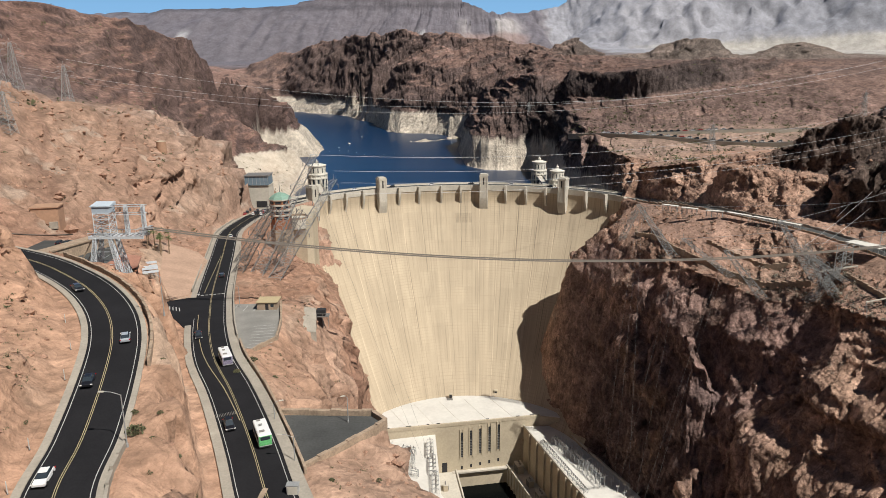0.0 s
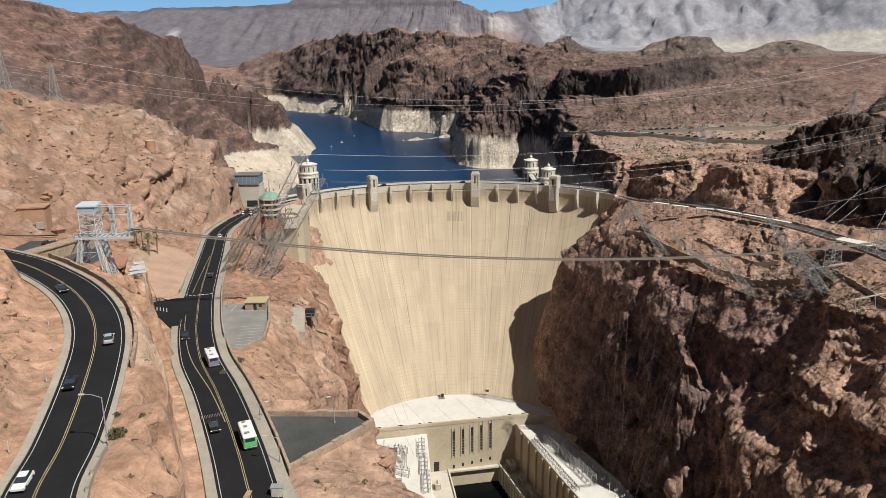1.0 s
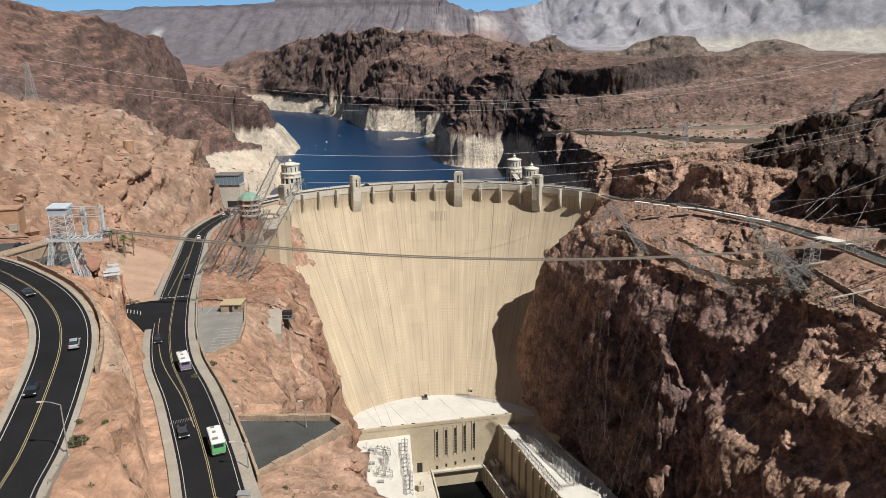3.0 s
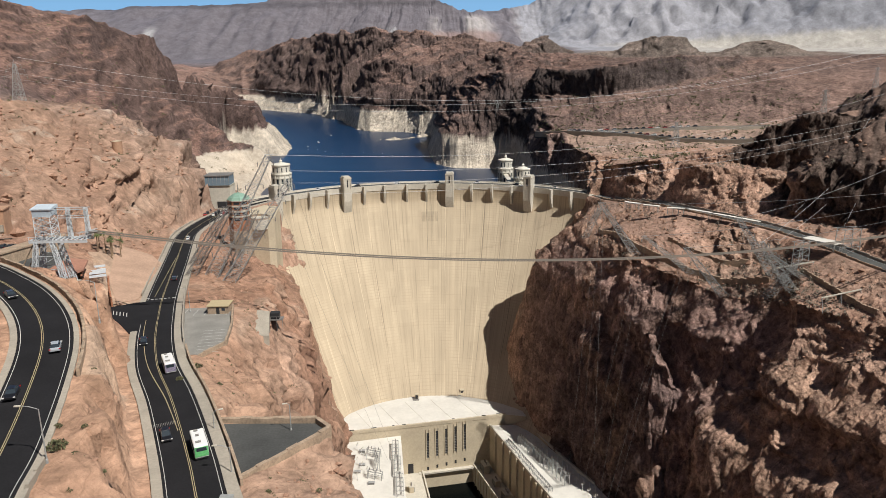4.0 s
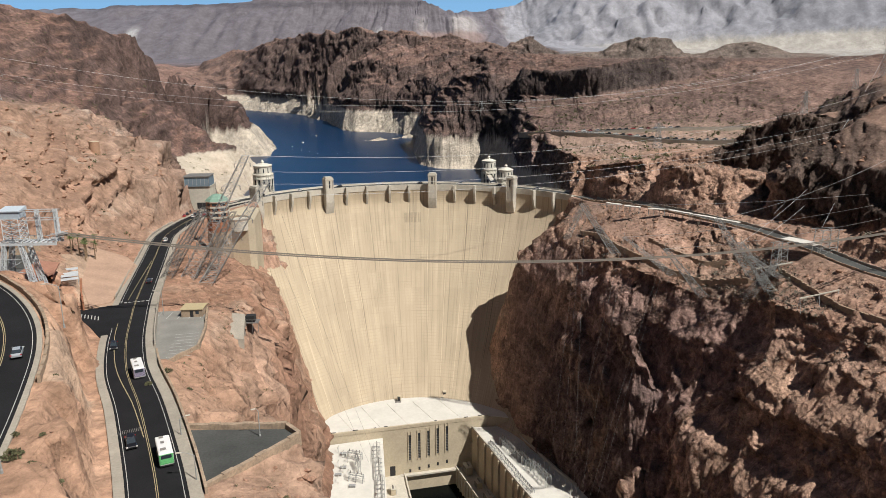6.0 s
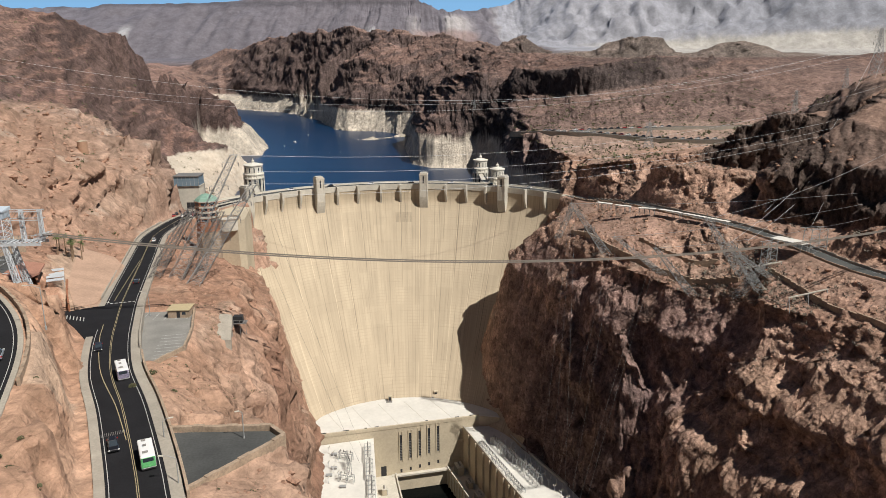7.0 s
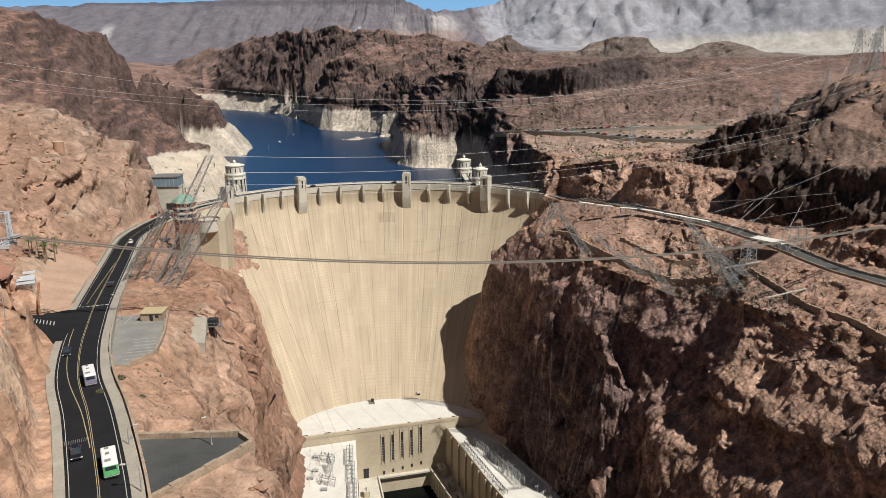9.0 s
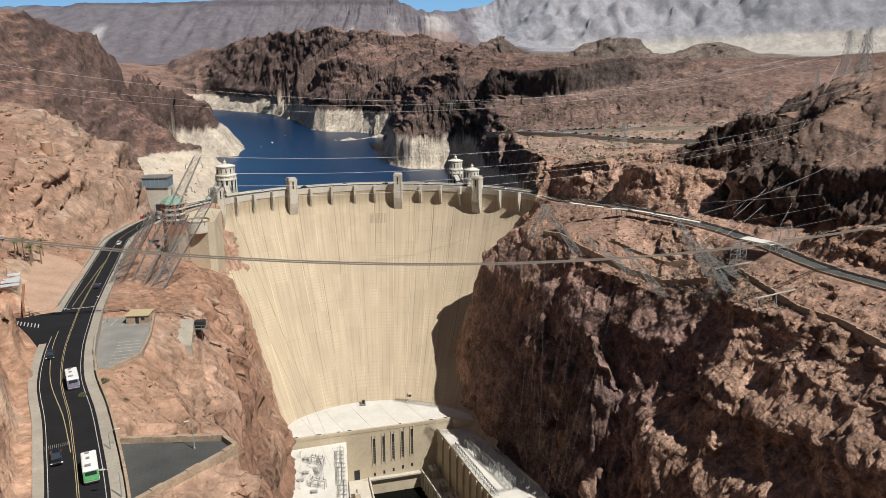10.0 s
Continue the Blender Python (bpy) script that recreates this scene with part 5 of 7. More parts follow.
def tower(deg):
    """A tower on the downstream face: shaft with a window slit, cornice and cap."""
    m = Matrix.Translation((CX, 406.5, 0)) @ Matrix.Rotation(-radians(deg), 4, "Z")
    t = part("tower", wedge(deg, 6.2, 5.4, -24, 1.1), PALE_CONCRETE, dam)
    bm = bmesh.new()
    box(bm, -3.1, 133.9, 1.0, 3.1, 140.4, 9.3, m)
    box(bm, -3.3, 133.7, 8.2, 3.3, 140.6, 8.9, m)
    box(bm, -2.6, 134.3, 9.3, 2.6, 140.0, 10.2, m)
    part("shaft", bm, PALE_CONCRETE, t)
    bm = bmesh.new()
    box(bm, -0.55, 133.86, 2.2, 0.55, 133.95, 7.6, m)
    part("window", bm, DARK, t)
    for x in (-2.75, 2.3):
        bm = bmesh.new()
        box(bm, x, 133.42, -7.5, x + 0.45, 134.5, 8.2, m)
        part("pilaster", bm, PALE_CONCRETE, t)


for deg in (-50.2, -26.0, 7.2, 32.9):
    tower(deg)

# ---- roads ----


def strip(line, a, b, up):
    """Points of a strip from a to b across a road, in metres to its right."""
    p, q = side_line(line, a), side_line(line, b)
    p[:, 2] += up
    q[:, 2] += up
    return [tuple(v) for v in p], [tuple(v) for v in q]


def road(name, line, inner, half, label, lines):
    r = tagged(part(name, ribbon(bmesh.new(), *strip(line, -inner, half, 0.0), 0.3), ASPHALT), label, "road", kind="structure")
    for a, b, m in lines:
        part("lane_line", ribbon(bmesh.new(), *strip(line, a, b, 0.02)), m, r)
    return r


W, Yl = WHITE_LINE, YELLOW_LINE
road("road_upper", ROADS["upper"], 4.6, 5.4, "black curving two-lane asphalt road with yellow centre line", ((-4.1, -3.98, W), (4.6, 4.72, W), (-0.4, -0.29, Yl), (-0.1, 0.01, Yl)))
road("road_lower", ROADS["lower"], 4.7, 5.2, "black asphalt road sloping down to the dam", ((-4.2, -4.08, W), (4.45, 4.57, W), (0.1, 0.21, Yl), (0.4, 0.51, Yl)))
far_road = road("road_right", ROADS["right"], 3.4, 3.4, "grey asphalt road on the far bank", ((-3.0, -2.9, W), (2.9, 3.0, W)))
far_road.data.materials[0] = OLD_ASPHALT
low = ROADS["lower"]
for line, a, b in ((low, 5.2, 7.4), (low[low[:, 1] < 202], -6.5, -4.7), (low[low[:, 1] > 232], -6.5, -4.7), (ROADS["upper"], 5.4, 6.4), (ROADS["upper"], -5.9, -4.6)):
    tagged(part("pavement", ribbon(bmesh.new(), *strip(line, a, b, 0.14), 0.4), SIDEWALK), "pale concrete sidewalk beside the road", "sidewalk", kind="structure")
PLAZA = mat("red_paving", (0.33, 0.165, 0.115), 0.9, grain=0.15, scale=2, wear=0.15, wear_scale=0.3)
SAND = mat("bare_sandy_dirt", (0.39, 0.26, 0.188), 0.95, grain=0.15, scale=1.5, wear=0.15, wear_scale=0.12)
for key, m, lab in (("sand_lot", SAND, "bare sandy dirt lot beside the road"), ("garage_deck", OLD_ASPHALT, "dark asphalt parking deck under the canopy"), ("overflow_lot", OLD_ASPHALT, "dark patched asphalt turn-out"), ("parking", PARKING, "grey concrete parking area with white bays")):
    poly, h = LEVELS[key]
    hs = [float(PLANES[key] @ (x, y, 1.0)) for x, y in poly]
    bm = prism(bmesh.new(), poly, [z - 0.6 for z in hs], hs)
    tagged(part("pavement", bm, m), lab, "parking lot", kind="structure")

bm = prism(bmesh.new(), [(-112, 241), (-103.5, 237.5), (-100, 226), (-103.3, 213.2), (-111, 224)], 27.5, 28.05)
tagged(part("pavement", bm, PLAZA), "red paved plaza below the gantry", "plaza", kind="structure")

# ---- power plant at the foot of the dam ----
plant = thing("power_plant", (10, 385, -160), "U-shaped concrete hydroelectric power plant with white roofs", "power plant")
F0, F1 = Vector((-38, 377.2)), Vector((57.5, 394.0))
FD = (F1 - F0).normalized()
FN = Vector((FD.y, -FD.x))


def front(u, out, z):
    q = F0 + FD * u + FN * out
    return (q.x, q.y, z)


def slab_front(bm, u0, u1, o0, o1, z0, z1):
    """A block on the front wall: from u0 to u1 along it, o0 to o1 out of it."""
    prism(bm, [front(u0, o0, 0)[:2], front(u1, o0, 0)[:2], front(u1, o1, 0)[:2], front(u0, o1, 0)[:2]], z0, z1)
    return bm


FL = (F1 - F0).length
roof_poly = [tuple(F0), tuple(F1), (69.5, 391.5), (66, 408), (60, 419), (44, 425), (29, 426.5), (10, 424), (-7, 420), (-25, 412), (-36, 402), (-41, 392)]
wpart("centre_block", prism(bmesh.new(), roof_poly, -165, -115.6), CONCRETE, plant)
wpart("roof", prism(bmesh.new(), [tuple(F0 - FN * 0.9), tuple(F1 - FN * 0.9), *roof_poly[2:]], -115.6, -115.2), ROOF_WHITE, plant, "flat white coated roof")
bm = slab_front(bmesh.new(), 0, FL, -0.9, 0.25, -116.6, -114.7)
wpart("parapet", bm, CONCRETE, plant)
rng = random.Random(5)
u = 3.0
while u < FL - 4:
    w = rng.choice((1.4, 2.2, 3.0))
    if rng.random() < 0.6:
        wpart("roof_vent", slab_front(bmesh.new(), u, u + w, -0.9, -0.5, -114.7, -114.35), DARK, plant)
    u += w + rng.uniform(1.5, 5)
for k in range(1, 6):  # joints of the roof coating
    a, b = front(FL * k / 6, -1, -115.19), front(FL * k / 6 - 8, -26 - 4 * math.sin(k / 6 * 3.1), -115.19)
    wpart("roof_joint", beam(bmesh.new(), a, b, 0.12), PALE_CONCRETE, plant)
for k in range(5):
    u = (10.2 + k * 5.55 + 38) / FD.x
    z0 = -121.5 + k * 0.75
    wpart("window", slab_front(bmesh.new(), u - 0.75, u + 0.75, -0.4, 0.06, z0 - 16.5, z0), DARK, plant)
    for h in range(11):
        wpart("window_bar", slab_front(bmesh.new(), u - 0.75, u + 0.75, 0.06, 0.12, z0 - 16.3 + h * 1.05, z0 - 16.0 + h * 1.05), DARK_STEEL, plant)
    for s in (-1.25, 0.75):
        wpart("pilaster", slab_front(bmesh.new(), u + s, u + s + 0.5, 0.0, 0.45, z0 - 17, z0 + 2.2), CONCRETE, plant)
    wpart("window", slab_front(bmesh.new(), u - 0.6, u + 0.6, -0.4, 0.06, z0 - 24.6, z0 - 22.4), DARK, plant)
wpart("ledge", slab_front(bmesh.new(), 43, 78, -1, 2.4, -147.6, -146.6), PALE_CONCRETE, plant)
wpart("doorway", slab_front(bmesh.new(), 36.8, 40.0, -0.2, 0.1, -146.8, -140.5), DARK, plant)
# wings
LWING = [(-40, 376), (-38, 340), (-26, 312), (-8, 262), (20, 262), (8, 300), (-2, 322), (-5.6, 383)]
RWING = [(47.5, 392), (56.6, 362.3), (64.2, 336), (70, 318), (82, 282), (92, 252), (116, 252), (104, 300), (95, 328), (89, 342.5), (77.5, 367), (70, 392)]
for poly in (LWING, RWING):
    wpart("wing", prism(bmesh.new(), poly, -166, -121.6), CONCRETE, plant)
    wpart("roof", prism(bmesh.new(), poly, -121.6, -121.2), ROOF_WHITE, plant, "flat white wing roof")


def along(a, b, n):
    a, b = Vector(a), Vector(b)
    return [a + (b - a) * i / n for i in range(n + 1)]


for a, b in (((47.5, 392), (56.6, 362.3)), ((56.6, 362.3), (64.2, 336)), ((64.2, 336), (70, 318)), ((70, 318), (82, 282))):
    for q in along(a, b, 3)[:-1]:
        wpart("pilaster", boxed(q.x - 0.9, q.y - 0.7, -150, q.x + 0.3, q.y + 0.7, -121.2), CONCRETE, plant)
    n = (Vector(b) - Vector(a)).normalized()
    wpart("parapet", prism(bmesh.new(), [a, b, (b[0] + 0.7, b[1] + 0.2), (a[0] + 0.7, a[1] + 0.2)], -121.4, -120.4), PALE_CONCRETE, plant)
wpart("parapet", prism(bmesh.new(), [(69.2, 392), (88.2, 342), (95, 327), (95.7, 327.3), (89, 342.6), (70, 392.3)], -121.4, -120.0), PALE_CONCRETE, plant)
# transformer decks by the river
RDECK = [(37.5, 391), (47.5, 357.5), (62, 312), (78, 262), (84, 262), (69, 318), (57, 362), (47.5, 393)]
LDECK = [(-5, 384), (-1.5, 322), (9, 300), (20, 262), (26, 262), (14, 310), (9.8, 359), (6.4, 385)]
for poly in (RDECK, LDECK):
    wpart("deck", prism(bmesh.new(), poly, -168, -147), PALE_CONCRETE, plant)
for a, b in (((37.5, 390.5), (47.5, 357.5)), ((47.5, 357.5), (62, 312)), ((6.4, 385), (9.8, 359)), ((9.8, 359), (14, 310))):
    wpart("kerb", prism(bmesh.new(), [a, b, (b[0] + 0.8, b[1] + 0.2), (a[0] + 0.8, a[1] + 0.2)], -147, -145.8), PALE_CONCRETE, plant)
    for q in along(a, b, 8)[:-1]:
        wpart("pier", boxed(q.x - 0.5, q.y - 0.4, -160, q.x + 0.5, q.y + 0.4, -147.4), CONCRETE, plant)


def transformer(x, y, turn, s=1.0):
    e = thing("transformer", (x, y, -147), "tan steel power transformer with cooling fins on the river deck", "transformer", "transformers by the river", turn)
    part("tank", boxed(-1.9 * s, -3.2 * s, 0, 1.9 * s, 3.2 * s, 5.2 * s, 0.12), CONCRETE, e)
    part("lid", boxed(-2.1 * s, -3.4 * s, 5.2 * s, 2.1 * s, 3.4 * s, 5.5 * s), PALE_CONCRETE, e)
    for i in range(6):
        part("fin", boxed(-2.4 * s, (-2.8 + i) * s, 0.6 * s, -1.9 * s, (-2.4 + i) * s, 4.6 * s), DARK_STEEL, e)
    for i in (-1.6, 0, 1.6):
        part("bushing", lathe(bmesh.new(), ((0.25, 5.5 * s), (0.4, 5.9 * s), (0.2, 6.2 * s), (0.35, 6.5 * s), (0.1, 7.2 * s)), 8, (0, i * s)), DARK_STEEL, e)


for i, (x, y) in enumerate(((44.5, 384), (49.3, 369), (53.5, 354), (58.5, 339), (63, 324), (68, 308), (73, 292))):
    transformer(x, y, 15, 1.0 if i % 2 == 0 else 0.75)
for x, y in ((0.2, 366), (2.5, 346), (4.5, 330)):
    transformer(x, y, 185, 0.7)


def switch_frame(x, y, z, turn, bays, high, depth):
    """Steel take-off frames with insulators on a wing's roof."""
    e = thing("switchyard_frame", (x, y, z), "grey lattice steel switchyard frame on the plant roof", "steel frame", "frames on the roofs", turn)
    for i in range(bays + 1):
        bm = bmesh.new()
        for yy in (-depth / 2, depth / 2):
            beam(bm, (i * 4, yy, 0), (i * 4, yy, high), 0.16)
        beam(bm, (i * 4, -depth / 2, high), (i * 4, depth / 2, high), 0.14)
        beam(bm, (i * 4, -depth / 2, 0.3), (i * 4, depth / 2, high), 0.08)
        part("post", bm, STEEL, e)
    for yy in (-depth / 2, depth / 2):
        bm = bmesh.new()
        beam(bm, (0, yy, high), (bays * 4, yy, high), 0.13)
        beam(bm, (0, yy, high * 0.65), (bays * 4, yy, high * 0.65), 0.1)
        for i in range(bays):
            beam(bm, (i * 4, yy, high * 0.65), (i * 4 + 4, yy, high), 0.07)
        part("crossbeam", bm, STEEL, e)
    for i in range(bays * 2):
        part("insulator", lathe(bmesh.new(), ((0.12, high), (0.3, high + 0.5), (0.12, high + 0.8), (0.3, high + 1.2), (0.08, high + 1.7)), 6, (i * 2 + 1, 0)), DARK_STEEL, e)


for i in range(3):
    switch_frame(63 + i * 6.2, 372 - i * 15, -121.2, -70, 4, 4.2 + 0.8 * i, 3.0)
    switch_frame(56 + i * 5.3, 371 - i * 17, -121.2, -72, 4, 2.2, 2.4)
for i in range(3):
    switch_frame(-8.5 + i * 1.6, 372 - i * 17, -121.2, -88, 4, 3.2, 3.4)
def tee_post():
    e = thing("insulator_post", (0, 0, -300), "pale steel T-post with insulators on the plant roof", "insulator post", "insulator posts")
    part("post", beam(bmesh.new(), (0, 0, 0), (0, 0, 3.4), 0.12, 6), GALVANISED, e)
    part("crossbar", beam(bmesh.new(), (-1.1, 0, 3.3), (1.1, 0, 3.3), 0.1), GALVANISED, e)
    for x in (-1.0, 0.0, 1.0):
        part("insulator", lathe(bmesh.new(), ((0.08, 3.4), (0.2, 3.6), (0.1, 3.8), (0.2, 4.0), (0.06, 4.4)), 6, (x, 0)), PALE_CONCRETE, e)
    part("footing", boxed(-0.4, -0.4, 0, 0.4, 0.4, 0.25), PALE_CONCRETE, e)
    return e


GALVANISED = mat("pale_galvanised_steel", (0.5, 0.52, 0.54), 0.5, 0.2)
model = tee_post()
for k in range(13):
    for row, (xa, ya, xb, yb) in enumerate(((67.5, 374, 92, 312), (72.5, 366, 96, 316))):
        f = k / 12
        copy_thing(model, pose(xa + (xb - xa) * f, ya + (yb - ya) * f, -121.2, 0, 0, 20 + 8 * row))
for k in range(7):
    copy_thing(model, pose(-30 + 2.6 * (k % 3) + 0.4 * k, 368 - 5.0 * k, -121.2, 0, 0, 70))
for o in (*model.children_recursive, model):
    bpy.data.objects.remove(o)
switch_frame(-24, 362, -121.2, -20, 2, 4.5, 2)
switch_frame(-19, 355, -121.2, -75, 2, 6.5, 1.2)
switch_frame(-22, 340, -121.2, -20, 2, 4.5, 2)
for x, y in ((-27, 366), (-26, 352), (-28, 345), (-20, 334)):
    e = thing("roof_hatch", (x, y, -121.2), "low grey steel hatch box on the white roof", "roof hatch", "roof hatches")
    part("box", boxed(-1.6, -0.9, 0, 1.6, 0.9, 0.9, 0.08), PARKING, e)
    part("lid", boxed(-1.7, -1.0, 0.9, 1.7, 1.0, 1.05), STEEL, e)
for x, y in ((4, 419.5), (33, 424)):
    e = thing("dam_gallery_outlet", (x, y - 2.5, -115.2), "small dark portal with rail at the dam's foot", "portal", "portals")
    part("frame", boxed(-1.2, 0.2, 0, 1.2, 2.2, 3.4), CONCRETE, e)
    part("opening", boxed(-0.8, 0.1, 0, 0.8, 0.25, 2.8), DARK, e)
    part("platform", boxed(-2.4, -1.6, 0, 1.4, 0.2, 0.5), DARK_STEEL, e)


# ---- intake towers in the lake ----
INTAKE_WHITE = mat("white_intake_concrete", (0.58, 0.555, 0.49), 0.85, grain=0.06, scale=0.8, wear=0.1, wear_scale=0.15)


def intake_tower(x, y, r, z0, z1, bridge_to):
    """A wide round tower: low domed cap, drum with slots, arched lower stage, balcony and shaft."""
    e = thing("intake_tower", (x, y, z0), "white concrete domed intake tower standing in the lake", "tower", "intake towers")
    h = z1 - z0
    part("shaft", lathe(bmesh.new(), ((r * 0.95, 0), (r * 0.95, h - 27), (r * 1.2, h - 26), (r * 1.2, h - 24.5), (r * 0.97, h - 24.5), (r * 0.97, h - 9.5), (r * 1.05, h - 9.2), (r * 1.05, h - 8.4), (r * 0.9, h - 8.3), (r * 0.9, h - 2.6), (r * 0.97, h - 2.3), (r * 0.97, h - 1.6), (r * 0.82, h - 1.5), (r * 0.5, h - 0.6), (1.0, h - 0.2)), 24), INTAKE_WHITE, e)
    part("cupola", lathe(bmesh.new(), ((1.1, h - 0.4), (1.1, h + 0.9), (1.4, h + 1.0), (0.9, h + 1.6), (0.25, h + 2.2), (0.1, h + 3.2)), 8), INTAKE_WHITE, e)
    for i in range(12):
        a = 2 * math.pi * (i + 0.5) / 12
        m = Matrix.Rotation(a, 4, "Z")
        for w, lo, hi, rr in ((r * 0.1, h - 22, h - 12.5, r * 0.965), (r * 0.05, h - 7.2, h - 3.6, r * 0.895)):
            bm = bmesh.new()
            box(bm, rr - 0.4, -w, lo, rr + 0.06, w, hi, m)
            part("window", bm, GLASS_DARK, e)
        bm = bmesh.new()
        box(bm, r * 0.95 - 0.3, -0.45, h - 24, r * 0.97 + 0.5, 0.45, h - 9.4, Matrix.Rotation(2 * math.pi * i / 12, 4, "Z"))
        part("buttress", bm, INTAKE_WHITE, e)
    part("gallery", lathe(bmesh.new(), ((r * 1.02, h - 12.3), (r * 1.06, h - 12.2), (r * 1.06, h - 11.4), (r * 1.0, h - 11.3)), 24), INTAKE_WHITE, e)
    bx, by = bridge_to[0] - x, bridge_to[1] - y
    d = Vector((bx, by)).normalized()
    n = Vector((-d.y, d.x)) * 2.2
    poly = [(d.x * r + n.x, d.y * r + n.y), (bx + n.x, by + n.y), (bx - n.x, by - n.y), (d.x * r - n.x, d.y * r - n.y)]
    part("footbridge", prism(bmesh.new(), poly, -z0 - 1.4, -z0 + 0.1), PALE_CONCRETE, e)
    part("railing", prism(bmesh.new(), [poly[0], poly[1], (poly[1][0] - n.x * 0.1, poly[1][1] - n.y * 0.1), (poly[0][0] - n.x * 0.1, poly[0][1] - n.y * 0.1)], -z0, -z0 + 1.2), PALE_CONCRETE, e)


intake_tower(-99.8, 569, 7.7, -70, 16.0, (-88, 521))
intake_tower(81.6, 600, 6.3, -70, 13.0, (80, 545))
intake_tower(89.3, 554, 6.0, -70, 12.0, (84, 538))

# ---- left bank: walls, lamps, buildings, gantry ----


def wall(name, line, high, thick, material, label, category="wall", step=3.0, down=1.5):
    """A low masonry wall along a line of ground points, in blocks that step with the ground."""
    e = thing(name, tuple(line[0]), label, category)
    pts = dense([tuple(q) for q in line], step)
    for i, (a, b) in enumerate(zip(pts, pts[1:])):
        d = (b - a)[:2] / (np.hypot(*(b - a)[:2]) + 1e-9)
        n = np.array((-d[1], d[0])) * thick / 2
        top = max(a[2], b[2]) + high + (0.18 if i % 3 == 0 else 0.0)
        o = np.array(line[0][:2])
        poly = [tuple(a[:2] + n - o), tuple(b[:2] + n - o), tuple(b[:2] - n - o), tuple(a[:2] - n - o)]
        part("wall_block", prism(bmesh.new(), poly, min(a[2], b[2]) - down - line[0][2], top - line[0][2]), material, e)
    return e


def offset(key, off, y0, y1, up=0.0):
    q = side_line(ROADS[key], off)
    q = q[(q[:, 1] >= y0) & (q[:, 1] <= y1)]
    return [(x, y, z + up) for x, y, z in q[::2]]


wall("roadside_wall", offset("upper", 7.4, 124, 196), 1.0, 0.6, WALL_STONE, "low tan stone wall along the outer side of the curve", "wall", 2.2)
wall("roadside_wall", offset("upper", 6.8, 60, 101), 0.7, 0.5, SIDEWALK, "low pale concrete kerb wall beside the road", "wall", 3)
wall("roadside_wall", offset("lower", 7.9, 112, 185), 0.9, 0.5, WALL_STONE, "low stone parapet wall with dark shaded side", "wall", 2.5)
wall("roadside_wall", offset("lower", 7.6, 186, 330), 0.8, 0.4, SIDEWALK, "pale concrete parapet along the road down to the dam", "wall", 4)
wall("roadside_wall", offset("lower", -6.6, 240, 420), 0.9, 0.4, SIDEWALK, "pale concrete parapet along the inner side of the road", "wall", 4)
wall("turnout_wall", [(-37.5, 139.2, 19), (-15.2, 138.2, 19), (-12.2, 134.5, 19)], 1.0, 0.9, WALL_STONE, "stepped tan stone wall round the turn-out", "wall", 2.2, 3)
wall("turnout_wall", [(-12.2, 134, 19), (-19, 125.5, 19), (-26.8, 116.2, 19), (-30.6, 111, 19.2), (-31.2, 104, 19.6)], 1.0, 0.9, WALL_STONE, "stepped tan stone wall round the turn-out", "wall", 2.2, 4)
wall("parking_wall", [(-54, 226, 14.5), (-50, 208, 14.5), (-48.3, 194, 14.5), (-54.5, 180.3, 14.8)], 0.8, 0.6, WALL_STONE, "low tan stone wall round the parking bays", "wall", 3, 4)
wall("retaining_wall", [(-104, 252, 16.5), (-99, 240, 16.5), (-92.5, 226, 16.2)], 1.6, 0.5, BRICK_RED, "rust-brown retaining wall at the plaza's edge", "wall", 3, 2)
wall("retaining_wall", [(-107, 240, 24.5), (-101, 226, 25), (-93, 212, 25.5)], 1.4, 0.6, BRICK_RED, "curved red-brown retaining wall", "wall", 3, 3)

# side road at the junction, with striped island
jp = LEVELS["junction"][0]
hs = [float(PLANES["junction"] @ (x, y, 1.0)) for x, y in jp]
bm = prism(bmesh.new(), jp, [z - 1.2 for z in hs], [z - 0.02 for z in hs])
side_road = tagged(part("road_side", bm, ASPHALT), "black asphalt side road mouth at the junction", "road", kind="structure")
for i in range(9):
    q = [(-93.5 + i * 1.25, 219.0 - i * 0.6), (-95.1 + i * 1.25, 223.2 - i * 0.6), (-93.2 + i * 1.25, 219.0 - i * 0.6), (-94.8 + i * 1.25, 223.2 - i * 0.6)]
    q = [(x, y, float(PLANES["junction"] @ (x, y, 1.0)) + 0.03) for x, y in q]
    part("hatching", ribbon(bmesh.new(), q[:2], q[2:]), WHITE_LINE, side_road)
for i in range(7):  # dashed stop line across the lower road
    q = side_line(ROADS["lower"], -4.2 + i * 1.35)
    k = int(np.argmin(np.abs(q[:, 1] - 235)))
    x, y, z = q[k]
    part("stop_mark", ribbon(bmesh.new(), [(x - 0.45, y - 0.3, z + 0.025), (x - 0.45, y + 0.3, z + 0.025)], [(x + 0.45, y - 0.2, z + 0.025), (x + 0.45, y + 0.4, z + 0.025)]), WHITE_LINE, side_road)
k = int(np.argmin(np.abs(ROADS["lower"][:, 1] - 137)))
ahead = ROADS["lower"][k + 1] - ROADS["lower"][k - 1]
ahead = Vector(ahead) / np.linalg.norm(ahead)
across = Vector((ahead.y, -ahead.x, 0)).normalized()
for i in range(14):
    c = Vector(ROADS["lower"][k]) + across * (-4.4 + i * 0.32) + Vector((0, 0, 0.02))
    bm = bmesh.new()
    beam(bm, c - ahead * 0.75, c + ahead * 0.75, 0.06)
    part("drain_grate", bm, DARK_STEEL, side_road)
